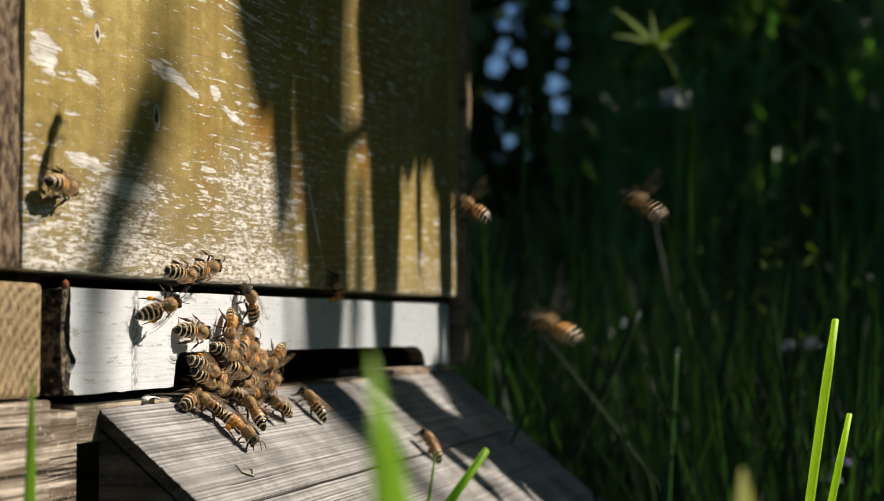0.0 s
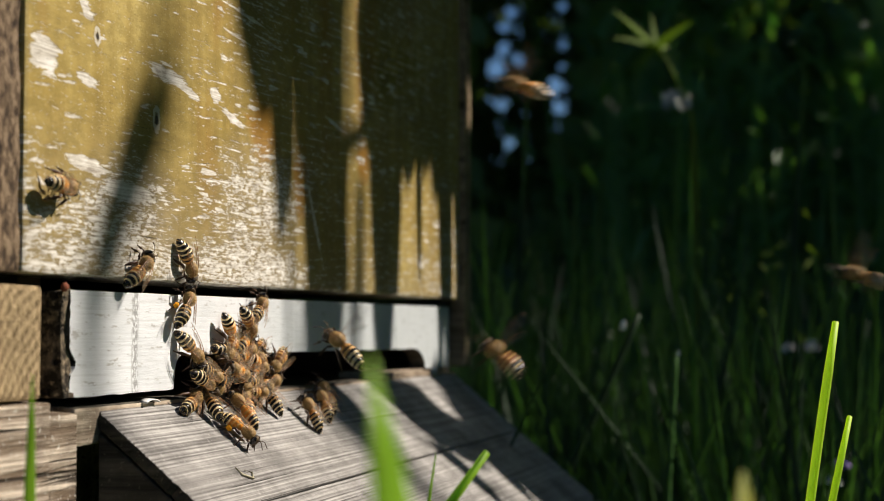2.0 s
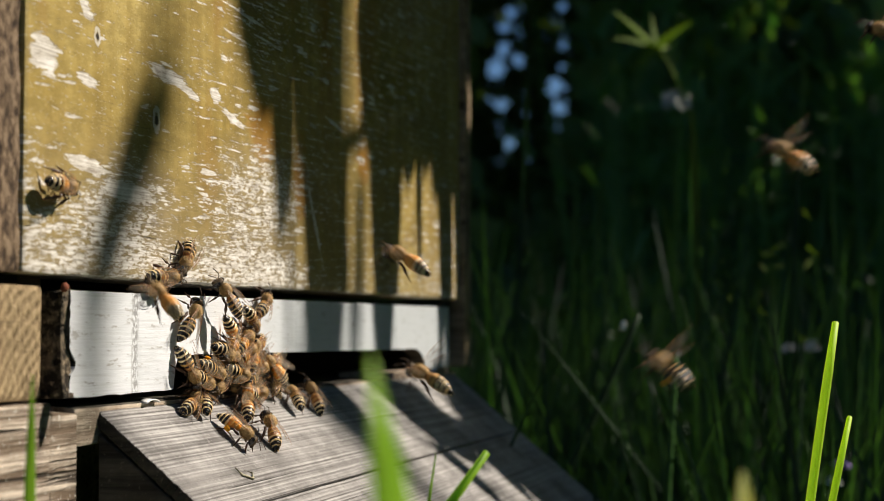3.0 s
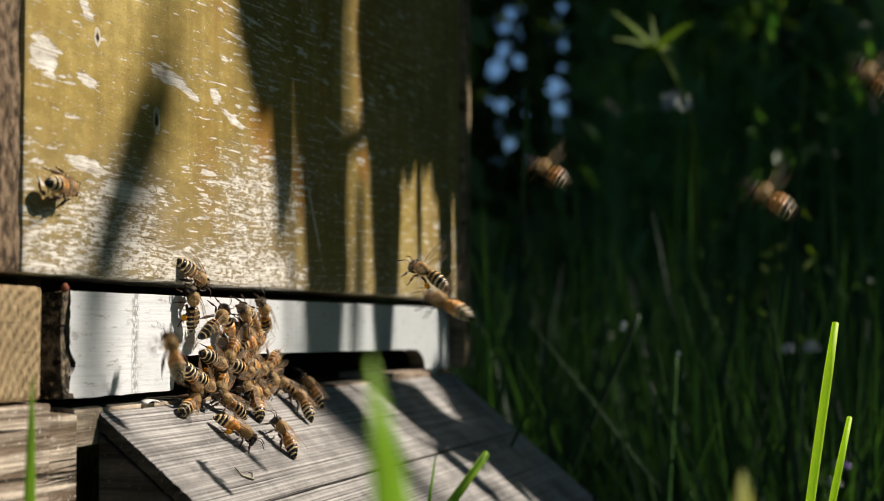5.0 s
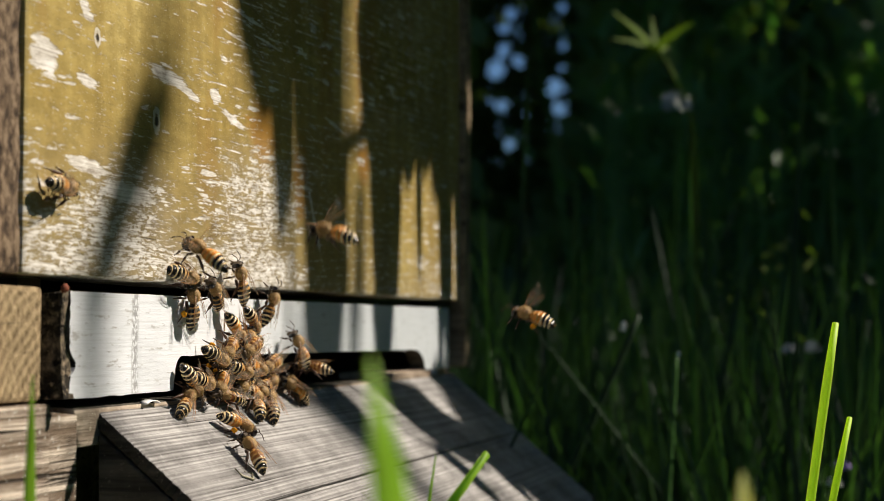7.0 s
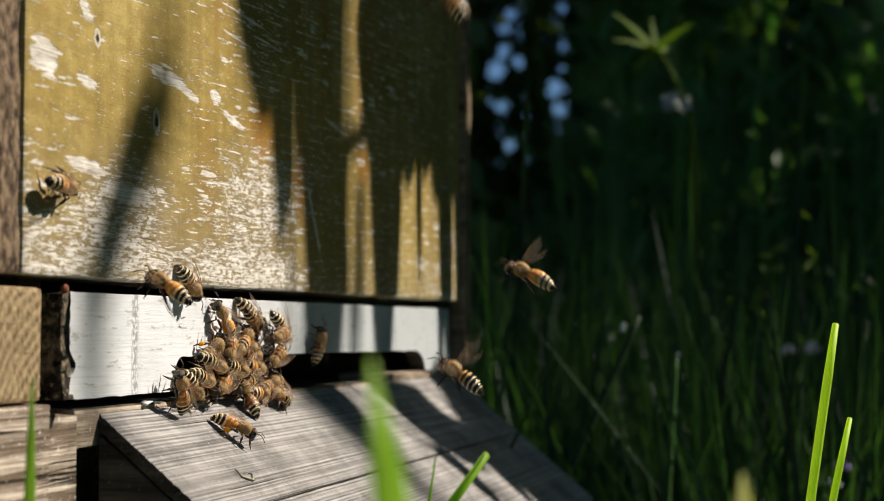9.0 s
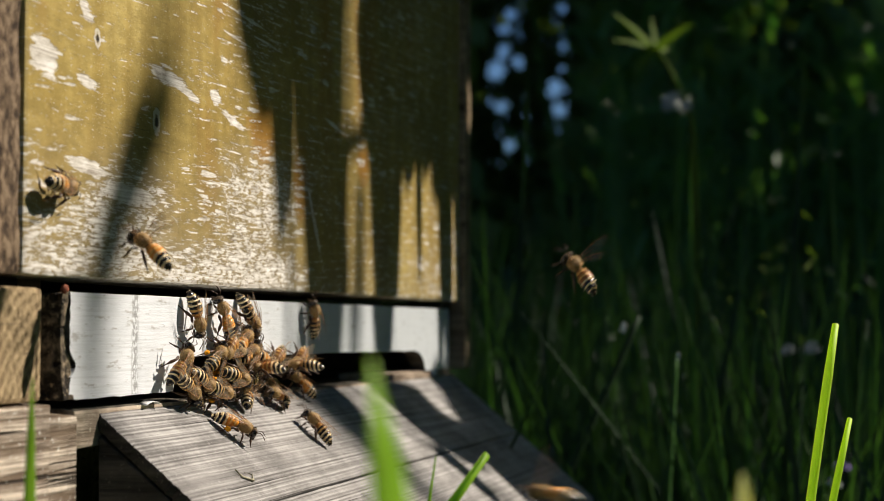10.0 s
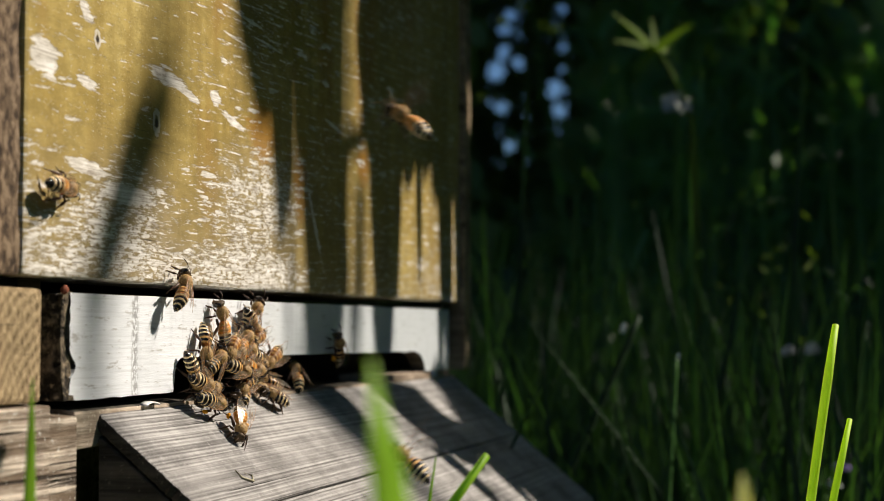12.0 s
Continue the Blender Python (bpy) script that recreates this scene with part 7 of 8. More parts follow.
    key_bee(swarm[33], [(0.0, 3.4)], [
        (0, pose(0.0977, -0.2451, 0.3669, -24, -24, 83)), (2.6, pose(0.0828, -0.1899, 0.3743, -24, -24, 83)),
        (2.7, pose(0.0410, -0.1705, 0.3567, -25, -38, 81)), (2.8, pose(0.0387, -0.1643, 0.3373, -25, -43, 79)),
        (2.9, pose(0.0352, -0.1418, 0.3183, -25, -38, 81)), (3, pose(0.0374, -0.1284, 0.3065, -24, -34, 82)),
        (3.1, pose(0.0332, -0.1037, 0.2962, -24, -29, 83)), (3.2, pose(0.0308, -0.0864, 0.2915, -24, -24, 83)),
        (3.4, pose(0.0276, -0.0670, 0.2928, -24, -29, 83)), (3.7, pose(0.1274, -0.0182, 0.2848, -0, -50, 90)),
        (4.3, pose(0.1450, -0.0065, 0.2947, 13, -43, 70)), (4.65, pose(0.1400, -0.0090, 0.3052, 0, 6, 90)),
        (5, pose(0.1400, 0.0600, 0.3045, 0, -0, 90)), (12, pose(0.1400, 0.0600, 0.3045, 0, -0, 90))])
    key_bee(swarm[34], [(0.0, 4.0)], [
        (0, pose(0.1005, -0.2585, 0.3805, -24, -24, 83)), (2.8, pose(0.0824, -0.1872, 0.3675, -24, -24, 83)),
        (2.9, pose(0.0374, -0.1691, 0.3583, -24, -29, 83)), (3, pose(0.0327, -0.1557, 0.3531, -24, -29, 83)),
        (3.1, pose(0.0222, -0.1359, 0.3501, -25, -38, 81)), (3.2, pose(0.0172, -0.1273, 0.3552, -26, -47, 77)),
        (3.4, pose(0.0230, -0.1070, 0.3504, -24, -29, 83)), (3.7, pose(0.0301, -0.0796, 0.3325, -24, -29, 83)),
        (4, pose(0.0406, -0.0549, 0.3132, -24, -29, 83)), (4.3, pose(0.1514, -0.0088, 0.2927, 12, -44, 72)),
        (4.65, pose(0.1600, -0.0090, 0.3052, 0, 6, 90)), (5, pose(0.1600, 0.0600, 0.3045, 0, -0, 90)), (12, pose(0.1600, 0.0600, 0.3045, 0, -0, 90))])
    key_bee(swarm[35], [(0.0, 6.1)], [
        (0, pose(0.0912, -0.2327, 0.4349, -24, -24, 83)), (3, pose(0.0788, -0.1768, 0.3866, -24, -24, 83)),
        (3.1, pose(0.0578, -0.1654, 0.3739, -24, -29, 83)), (3.2, pose(0.0568, -0.1606, 0.3675, -24, -34, 82)),
        (3.6, pose(0.0596, -0.1339, 0.3531, -24, -29, 83)), (4.2, pose(0.0651, -0.1199, 0.3594, -24, -24, 83)),
        (4.6, pose(0.1065, -0.1164, 0.3668, -24, -24, 83)), (4.8, pose(0.1178, -0.1137, 0.3675, -24, -24, 83)),
        (4.9, pose(0.1132, -0.0962, 0.3676, -24, -24, 83)), (5, pose(0.1233, -0.0846, 0.3595, -24, -29, 83)),
        (5.1, pose(0.1342, -0.0730, 0.3454, -25, -38, 81)), (5.2, pose(0.1351, -0.0750, 0.3382, -24, -29, 83)),
        (5.3, pose(0.1633, -0.0704, 0.3314, -24, -29, 83)), (5.4, pose(0.1622, -0.0663, 0.3313, -24, -29, 83)),
        (5.5, pose(0.1620, -0.0660, 0.3328, -24, -34, 82)), (5.6, pose(0.1777, -0.0671, 0.3418, -24, -29, 83)),
        (5.7, pose(0.1766, -0.0632, 0.3439, -23, -20, 84)), (5.8, pose(0.1589, -0.0558, 0.3424, -23, -20, 84)),
        (5.9, pose(0.1274, -0.0457, 0.3376, -24, -24, 83)), (6, pose(0.1133, -0.0416, 0.3307, -24, -24, 83)),
        (6.1, pose(0.0998, -0.0358, 0.3159, -24, -29, 83)), (6.35, pose(0.1500, -0.0090, 0.3052, 0, 6, 90)),
        (6.6, pose(0.1500, 0.0600, 0.3045, 0, -0, 90)), (12, pose(0.1500, 0.0600, 0.3045, 0, -0, 90))])
    key_bee(swarm[36], [(2.6, 12.0)], [
        (0, pose(0.0950, -0.0034, 0.3019, -92, 24, 175)), (2.4, pose(0.0806, -0.0070, 0.3060, -88, -18, 173)),
        (2.5, pose(0.0494, -0.0184, 0.3080, -59, -35, 131)), (2.6, pose(0.0181, -0.0298, 0.3100, -24, -29, 83)),
        (2.8, pose(0.0142, -0.0275, 0.3155, -24, -29, 83)), (3, pose(0.0034, -0.0213, 0.3220, -25, -38, 81)),
        (3.1, pose(0.0041, -0.0160, 0.3293, -24, -29, 83)), (3.2, pose(0.0036, -0.0138, 0.3283, -23, -20, 84)),
        (3.6, pose(-0.0383, -0.0117, 0.3326, -23, -1, 84)), (4, pose(-0.1074, -0.0130, 0.3320, -23, -1, 84)),
        (12, pose(-0.1759, -0.0133, 0.3351, -23, -1, 84))])
    key_bee(swarm[37], [(0.0, 6.6)], [
        (0, pose(0.0936, -0.2321, 0.3805, -24, -24, 83)), (4.4, pose(0.0818, -0.1817, 0.3499, -24, -24, 83)),
        (4.8, pose(0.0413, -0.1582, 0.3530, -24, -24, 83)), (4.9, pose(0.0405, -0.1558, 0.3555, -24, -24, 83)),
        (5, pose(0.0452, -0.1508, 0.3447, -24, -29, 83)), (5.1, pose(0.0431, -0.1402, 0.3318, -24, -29, 83)),
        (5.2, pose(0.0446, -0.1375, 0.3273, -24, -29, 83)), (5.3, pose(0.0431, -0.1319, 0.3273, -24, -24, 83)),
        (5.4, pose(0.0420, -0.1280, 0.3283, -24, -24, 83)), (5.5, pose(0.0387, -0.1230, 0.3289, -23, -20, 84)),
        (5.6, pose(0.0468, -0.1152, 0.3270, -23, -20, 84)), (5.7, pose(0.0617, -0.1000, 0.3209, -24, -24, 83)),
        (5.8, pose(0.0702, -0.0943, 0.3176, -24, -24, 83)), (5.9, pose(0.0686, -0.0871, 0.3125, -24, -29, 83)),
        (6, pose(0.0666, -0.0790, 0.3086, -24, -24, 83)), (6.1, pose(0.0663, -0.0785, 0.3131, -24, -29, 83)),
        (6.2, pose(0.0642, -0.0714, 0.3171, -24, -24, 83)), (6.3, pose(0.0606, -0.0582, 0.3216, -24, -24, 83)),
        (6.4, pose(0.0594, -0.0533, 0.3188, -24, -34, 82)), (6.5, pose(0.0500, -0.0544, 0.3135, -24, -34, 82)),
        (6.6, pose(0.0483, -0.0468, 0.3072, -24, -29, 83)), (6.85, pose(0.1400, -0.0090, 0.3052, 0, 6, 90)),
        (7.1, pose(0.1400, 0.0600, 0.3045, 0, -0, 90)), (12, pose(0.1400, 0.0600, 0.3045, 0, -0, 90))])
    key_bee(swarm[38], [(4.35, 12.0)], [
        (0, pose(0.1024, -0.0034, 0.3002, -94, 24, 171)), (4.2, pose(0.1067, -0.0034, 0.3096, -85, -27, 170)),
        (4.275, pose(0.0669, -0.0353, 0.3191, -45, -16, 118)), (4.35, pose(0.0270, -0.0672, 0.3287, -25, 18, 82)),
        (4.5, pose(0.0357, -0.1239, 0.3563, -25, 18, 82)), (4.8, pose(0.0440, -0.1582, 0.3728, -23, 4, 84)),
        (4.9, pose(0.0430, -0.1725, 0.3790, -23, 4, 84)), (5, pose(0.0826, -0.1927, 0.3949, -23, 4, 84)),
        (12, pose(0.1085, -0.2986, 0.4362, -23, 4, 84))])
    key_bee(swarm[39], [(0.0, 5.7)], [
        (0, pose(0.1017, -0.2581, 0.3533, -24, -24, 83)), (4, pose(0.0780, -0.1658, 0.3404, -24, -24, 83)),
        (4.5, pose(0.0504, -0.0950, 0.3292, -24, -29, 83)), (4.8, pose(0.0843, -0.0687, 0.3295, -24, -29, 83)),
        (4.9, pose(0.0828, -0.0630, 0.3284, -24, -29, 83)), (5, pose(0.0720, -0.0634, 0.3292, -24, -29, 83)),
        (5.1, pose(0.0615, -0.0628, 0.3278, -24, -31, 82)), (5.2, pose(0.0614, -0.0616, 0.3215, -24, -34, 82)),
        (5.3, pose(0.0620, -0.0626, 0.3153, -25, -38, 81)), (5.4, pose(0.0623, -0.0631, 0.3114, -25, -43, 79)),
        (5.5, pose(0.0527, -0.0639, 0.3102, -25, -40, 80)), (5.6, pose(0.0613, -0.0588, 0.3093, -25, -38, 81)),
        (5.7, pose(0.0607, -0.0565, 0.3093, -24, -29, 83)), (5.9, pose(0.2200, -0.0090, 0.3052, 0, 6, 90)),
        (6.1, pose(0.2200, 0.0600, 0.3045, 0, -0, 90)), (12, pose(0.2200, 0.0600, 0.3045, 0, -0, 90))])
    key_bee(swarm[40], [(0.0, 5.6)], [
        (0, pose(0.1029, -0.2578, 0.3260, -24, -24, 83)), (4.2, pose(0.0795, -0.1654, 0.3063, -24, -24, 83)),
        (4.6, pose(0.0531, -0.1012, 0.3079, -24, -24, 83)), (4.8, pose(0.0337, -0.0899, 0.3148, -24, -29, 83)),
        (4.9, pose(0.0329, -0.0880, 0.3200, -24, -24, 83)), (5, pose(0.0277, -0.0797, 0.3210, -23, -21, 84)),
        (5.1, pose(0.0232, -0.0691, 0.3163, -23, -21, 84)), (5.2, pose(0.0198, -0.0628, 0.3133, -23, -21, 84)),
        (5.3, pose(0.0197, -0.0622, 0.3118, -23, -20, 84)), (5.4, pose(0.0184, -0.0637, 0.3107, -23, -17, 84)),
        (5.5, pose(0.0147, -0.0620, 0.3090, -23, -18, 84)), (5.6, pose(0.0191, -0.0521, 0.3071, -23, -20, 84)),
        (5.9, pose(0.1382, -0.0047, 0.2962, 2, -54, 87)), (6, pose(0.1379, -0.0048, 0.2961, 2, -54, 87)),
        (6.5, pose(0.1353, -0.0021, 0.2984, -19, -31, 120)), (7, pose(0.1405, -0.0031, 0.2975, -32, -30, 145)),
        (7.5, pose(0.1313, -0.0047, 0.2962, -33, -30, 147)), (8.2, pose(0.1421, 0.0019, 0.3018, -37, -21, 160)),
        (8.45, pose(0.1300, -0.0090, 0.3052, 0, 6, 90)), (8.7, pose(0.1300, 0.0600, 0.3045, 0, -0, 90)),
        (12, pose(0.1300, 0.0600, 0.3045, 0, -0, 90))])
    key_bee(swarm[41], [(0.0, 6.9)], [
        (0, pose(0.0965, -0.2454, 0.3941, -24, -24, 83)), (4.9, pose(0.0807, -0.1848, 0.3908, -24, -24, 83)),
        (5, pose(0.0540, -0.1736, 0.3721, -25, -38, 81)), (5.1, pose(0.0498, -0.1704, 0.3576, -25, -38, 81)),
        (5.2, pose(0.0501, -0.1692, 0.3453, -24, -29, 83)), (5.3, pose(0.0470, -0.1547, 0.3298, -26, -47, 77)),
        (5.4, pose(0.0431, -0.1458, 0.3210, -26, -51, 74)), (5.5, pose(0.0380, -0.1380, 0.3089, -26, -57, 69)),
        (5.6, pose(0.0434, -0.1364, 0.3035, -26, -51, 74)), (5.7, pose(0.0425, -0.1318, 0.2973, -24, -34, 82)),
        (5.8, pose(0.0412, -0.1267, 0.2958, -24, -29, 83)), (5.9, pose(0.0384, -0.1163, 0.2973, -24, -29, 83)),
        (6, pose(0.0365, -0.1098, 0.3015, -24, -29, 83)), (6.1, pose(0.0357, -0.1006, 0.3082, -24, -29, 83)),
        (6.2, pose(0.0361, -0.0948, 0.3133, -24, -24, 83)), (6.3, pose(0.0388, -0.0838, 0.3201, -24, -24, 83)),
        (6.4, pose(0.0369, -0.0768, 0.3222, -24, -24, 83)), (6.5, pose(0.0233, -0.0704, 0.3215, -26, -49, 76)),
        (6.6, pose(0.0284, -0.0670, 0.3201, -25, -38, 81)), (6.7, pose(0.0280, -0.0640, 0.3123, -25, -38, 81)),
        (6.8, pose(0.0220, -0.0566, 0.3129, -25, -38, 81)), (6.9, pose(0.0200, -0.0487, 0.3115, -26, -47, 77)),
        (7, pose(0.1371, -0.0060, 0.3094, -48, -61, 134)), (7.4, pose(0.1447, -0.0035, 0.3076, -70, -51, 155)),
        (7.55, pose(0.1374, -0.0062, 0.3064, -21, -31, 108)), (7.7, pose(0.1300, -0.0090, 0.3052, 0, 6, 90)),
        (8, pose(0.1300, 0.0600, 0.3045, 0, -0, 90)), (12, pose(0.1300, 0.0600, 0.3045, 0, -0, 90))])
    key_bee(swarm[42], [(5.4, 12.0)], [
        (0, pose(0.2000, 0.0600, 0.3045, 0, -0, 90)), (5, pose(0.2000, 0.0600, 0.3045, 0, -0, 90)), (5.05, pose(0.2000, 0.0427, 0.3047, 0, -0, 135)),
        (5.1, pose(0.2000, 0.0255, 0.3049, 0, -0, 180)), (5.15, pose(0.2000, 0.0083, 0.3050, -1, 3, -135)),
        (5.2, pose(0.2000, -0.0090, 0.3052, 0, 6, -90)), (5.25, pose(0.1739, -0.0238, 0.3109, 3, -5, -48)),
        (5.3, pose(0.1479, -0.0386, 0.3166, -1, -15, -6)), (5.35, pose(0.1218, -0.0535, 0.3223, -12, -19, 39)),
        (5.4, pose(0.0957, -0.0683, 0.3280, -23, -15, 84)), (5.5, pose(0.0863, -0.0757, 0.3244, -23, -12, 84)),
        (5.6, pose(0.0856, -0.0721, 0.3195, -23, -20, 84)), (5.7, pose(0.0840, -0.0657, 0.3177, -24, -29, 83)),
        (5.8, pose(0.0835, -0.0634, 0.3164, -24, -29, 83)), (5.9, pose(0.0737, -0.0666, 0.3096, -24, -29, 83)),
        (6, pose(0.0637, -0.0674, 0.3062, -24, -29, 83)), (6.1, pose(0.0549, -0.0704, 0.2994, -24, -29, 83)),
        (6.2, pose(0.0454, -0.0706, 0.3008, -24, -29, 83)), (6.3, pose(0.0303, -0.0741, 0.2977, -23, -20, 84)),
        (6.4, pose(0.0285, -0.1015, 0.2895, -23, -1, 84)), (6.5, pose(0.0311, -0.1534, 0.2863, -23, 4, 84)),
        (6.6, pose(0.0392, -0.1955, 0.2835, -23, 4, 84)), (12, pose(0.1191, -0.3099, 0.2729, -23, 4, 84))])
    key_bee(swarm[43], [(0.0, 6.7)], [
        (0, pose(0.1007, -0.2443, 0.2988, -24, -24, 83)), (5.6, pose(0.0877, -0.1914, 0.2792, -24, -24, 83)),
        (6, pose(0.0569, -0.1140, 0.2973, -24, -24, 83)), (6.2, pose(0.0464, -0.0754, 0.3060, -24, -24, 83)),
        (6.3, pose(0.0453, -0.0698, 0.2974, -24, -29, 83)), (6.4, pose(0.0343, -0.0624, 0.2975, -25, -38, 81)),
        (6.5, pose(0.0226, -0.0566, 0.2987, -25, -38, 81)), (6.6, pose(0.0245, -0.0526, 0.3019, -25, -38, 81)),
        (6.7, pose(0.0299, -0.0467, 0.3017, -25, -38, 81)), (6.9, pose(0.1450, -0.0033, 0.2973, 6, -43, 80)),
        (7.3, pose(0.1485, 0.0006, 0.3007, 21, -35, 55)), (7.65, pose(0.1200, -0.0090, 0.3052, 0, 6, 90)),
        (8, pose(0.1200, 0.0600, 0.3045, 0, -0, 90)), (12, pose(0.1200, 0.0600, 0.3045, 0, -0, 90))])
    key_bee(swarm[44], [(6.7, 12.0)], [
        (0, pose(0.1158, -0.0034, 0.2997, -87, 25, -173)), (6.5, pose(0.1157, -0.0060, 0.3040, -90, -20, 179)),
        (6.6, pose(0.0727, -0.0277, 0.3119, -48, -15, 124)), (6.7, pose(0.0298, -0.0494, 0.3199, -25, 18, 82)),
        (6.8, pose(0.0304, -0.0526, 0.3250, -23, -1, 84)), (6.9, pose(0.0389, -0.0516, 0.3316, -23, 4, 84)),
        (7, pose(0.0379, -0.0491, 0.3384, -23, -10, 84)), (7.1, pose(0.0389, -0.0549, 0.3510, -23, -10, 84)),
        (7.2, pose(0.0325, -0.0658, 0.3535, -23, -20, 84)), (7.6, pose(0.0366, -0.1110, 0.3711, -23, -1, 84)),
        (8, pose(0.0823, -0.1928, 0.4019, -23, -1, 84)), (12, pose(0.1085, -0.2986, 0.4362, -24, -24, 83))])
    key_bee(swarm[45], [(6.8, 12.0)], [
        (0, pose(0.2400, 0.0600, 0.3045, 0, -0, 90)), (6.2, pose(0.2400, 0.0600, 0.3045, 0, -0, 90)),
        (6.275, pose(0.2400, 0.0427, 0.3047, 0, -0, 135)), (6.35, pose(0.2400, 0.0255, 0.3049, 0, -0, 180)),
        (6.425, pose(0.2400, 0.0083, 0.3050, -1, 3, -135)), (6.5, pose(0.2400, -0.0090, 0.3052, 0, 6, -90)),
        (6.575, pose(0.2096, -0.0207, 0.3050, 5, -6, -49)), (6.65, pose(0.1791, -0.0323, 0.3048, 1, -17, -7)),
        (6.725, pose(0.1487, -0.0440, 0.3046, -11, -23, 38)), (6.8, pose(0.1182, -0.0556, 0.3044, -23, -20, 84)),
        (6.9, pose(0.1105, -0.0762, 0.3141, -23, -15, 84)), (7, pose(0.1117, -0.0818, 0.3191, -23, -15, 84)),
        (7.1, pose(0.1127, -0.0872, 0.3279, -23, -15, 84)), (7.2, pose(0.1127, -0.0879, 0.3322, -23, -15, 84)),
        (7.8, pose(0.0855, -0.1382, 0.3485, -23, -1, 84)), (8.3, pose(0.0831, -0.1926, 0.3815, -23, -1, 84)),
        (12, pose(0.1085, -0.2986, 0.4362, -24, -24, 83))])
    key_bee(swarm[46], [(5.9, 12.0)], [
        (0, pose(0.1113, -0.0034, 0.2991, 88, 12, -8)), (1.4, pose(0.1063, -0.0040, 0.3033, 88, -29, -6)),
        (2.8, pose(0.1013, -0.0047, 0.3075, 83, -71, 1)), (4.2, pose(0.0963, -0.0054, 0.3118, -82, -68, 166)),
        (5.6, pose(0.0913, -0.0060, 0.3160, -86, -26, 171)), (5.9, pose(0.0238, -0.0267, 0.3212, -25, -38, 81)),
        (6, pose(0.0124, -0.0293, 0.3229, -25, -38, 81)), (6.1, pose(0.0159, -0.0252, 0.3300, -24, -29, 83)),
        (6.2, pose(0.0154, -0.0232, 0.3307, -24, -29, 83)), (6.3, pose(0.0143, -0.0193, 0.3304, -24, -34, 82)),
        (6.4, pose(0.0103, -0.0151, 0.3278, -25, -43, 79)), (6.5, pose(0.0054, -0.0168, 0.3251, -26, -49, 76)),
        (6.6, pose(0.0099, -0.0134, 0.3265, -25, -43, 79)), (6.7, pose(0.0104, -0.0154, 0.3278, -25, -38, 81)),
        (6.8, pose(0.0107, -0.0171, 0.3322, -24, -29, 83)), (6.9, pose(0.0120, -0.0226, 0.3345, -24, -29, 83)),
        (7, pose(0.0115, -0.0277, 0.3326, -24, -29, 83)), (7.2, pose(0.0108, -0.0251, 0.3329, -24, -29, 83)),
        (7.6, pose(0.0109, -0.0189, 0.3364, -24, -29, 83)), (8.2, pose(0.0098, -0.0140, 0.3339, -24, -29, 83)),
        (8.8, pose(0.0116, -0.0200, 0.3282, -24, -29, 83)), (9, pose(0.0081, -0.0203, 0.3253, -24, -27, 83)),
        (9.1, pose(0.0114, -0.0188, 0.3269, -24, -29, 83)), (9.2, pose(0.0112, -0.0183, 0.3273, -24, -29, 83)),
        (9.3, pose(0.0105, -0.0159, 0.3286, -24, -29, 83)), (9.4, pose(0.0092, -0.0184, 0.3301, -24, -31, 82)),
        (9.5, pose(0.0071, -0.0249, 0.3340, -24, -34, 82)), (9.6, pose(0.0069, -0.0254, 0.3402, -24, -31, 82)),
        (9.7, pose(0.0063, -0.0236, 0.3441, -24, -31, 82)), (9.8, pose(0.0049, -0.0215, 0.3434, -24, -34, 82)),
        (9.9, pose(0.0023, -0.0200, 0.3375, -24, -34, 82)), (10, pose(-0.0007, -0.0198, 0.3334, -24, -34, 82)),
        (10.1, pose(0.0002, -0.0226, 0.3300, -24, -29, 83)), (10.2, pose(-0.0009, -0.0176, 0.3261, -23, -20, 84)),
        (10.3, pose(-0.0037, -0.0126, 0.3118, -24, -29, 83)), (10.4, pose(-0.0057, -0.0115, 0.3038, -24, -31, 82)),
        (10.5, pose(-0.0121, -0.0128, 0.2968, -24, -33, 82)), (10.6, pose(-0.0209, -0.0125, 0.2969, -24, -29, 83)),
        (10.7, pose(-0.0449, -0.0132, 0.2985, -23, -20, 84)), (10.8, pose(-0.0750, -0.0119, 0.3002, -23, -15, 84)),
        (12, pose(-0.1748, -0.0130, 0.3079, -23, -10, 84))])
    key_bee(swarm[47], [(8.2, 12.0)], [
        (0, pose(0.1600, 0.0600, 0.3045, 0, -0, 90)), (7.6, pose(0.1600, 0.0600, 0.3045, 0, -0, 90)),
        (7.675, pose(0.1600, 0.0427, 0.3047, 0, -0, 135)), (7.75, pose(0.1600, 0.0255, 0.3049, 0, -0, 180)),
        (7.825, pose(0.1600, 0.0083, 0.3050, -1, 3, -135)), (7.9, pose(0.1600, -0.0090, 0.3052, 0, 6, -90)),
        (7.975, pose(0.1323, -0.0198, 0.3086, 8, -7, -51)), (8.05, pose(0.1046, -0.0306, 0.3120, 6, -21, -10)),
        (8.125, pose(0.0769, -0.0414, 0.3154, -7, -31, 35)), (8.2, pose(0.0492, -0.0522, 0.3188, -24, -29, 83)),
        (8.5, pose(0.0485, -0.0524, 0.3338, -24, -29, 83)), (8.8, pose(0.0315, -0.0628, 0.3578, -26, -47, 77)),
        (8.9, pose(0.0260, -0.0716, 0.3753, -25, -43, 79)), (9, pose(0.0248, -0.0810, 0.3898, -25, -43, 79)),
        (9.2, pose(0.0553, -0.0942, 0.4224, -25, -38, 81)), (12, pose(0.0685, -0.1542, 0.4770, -24, -24, 83))])
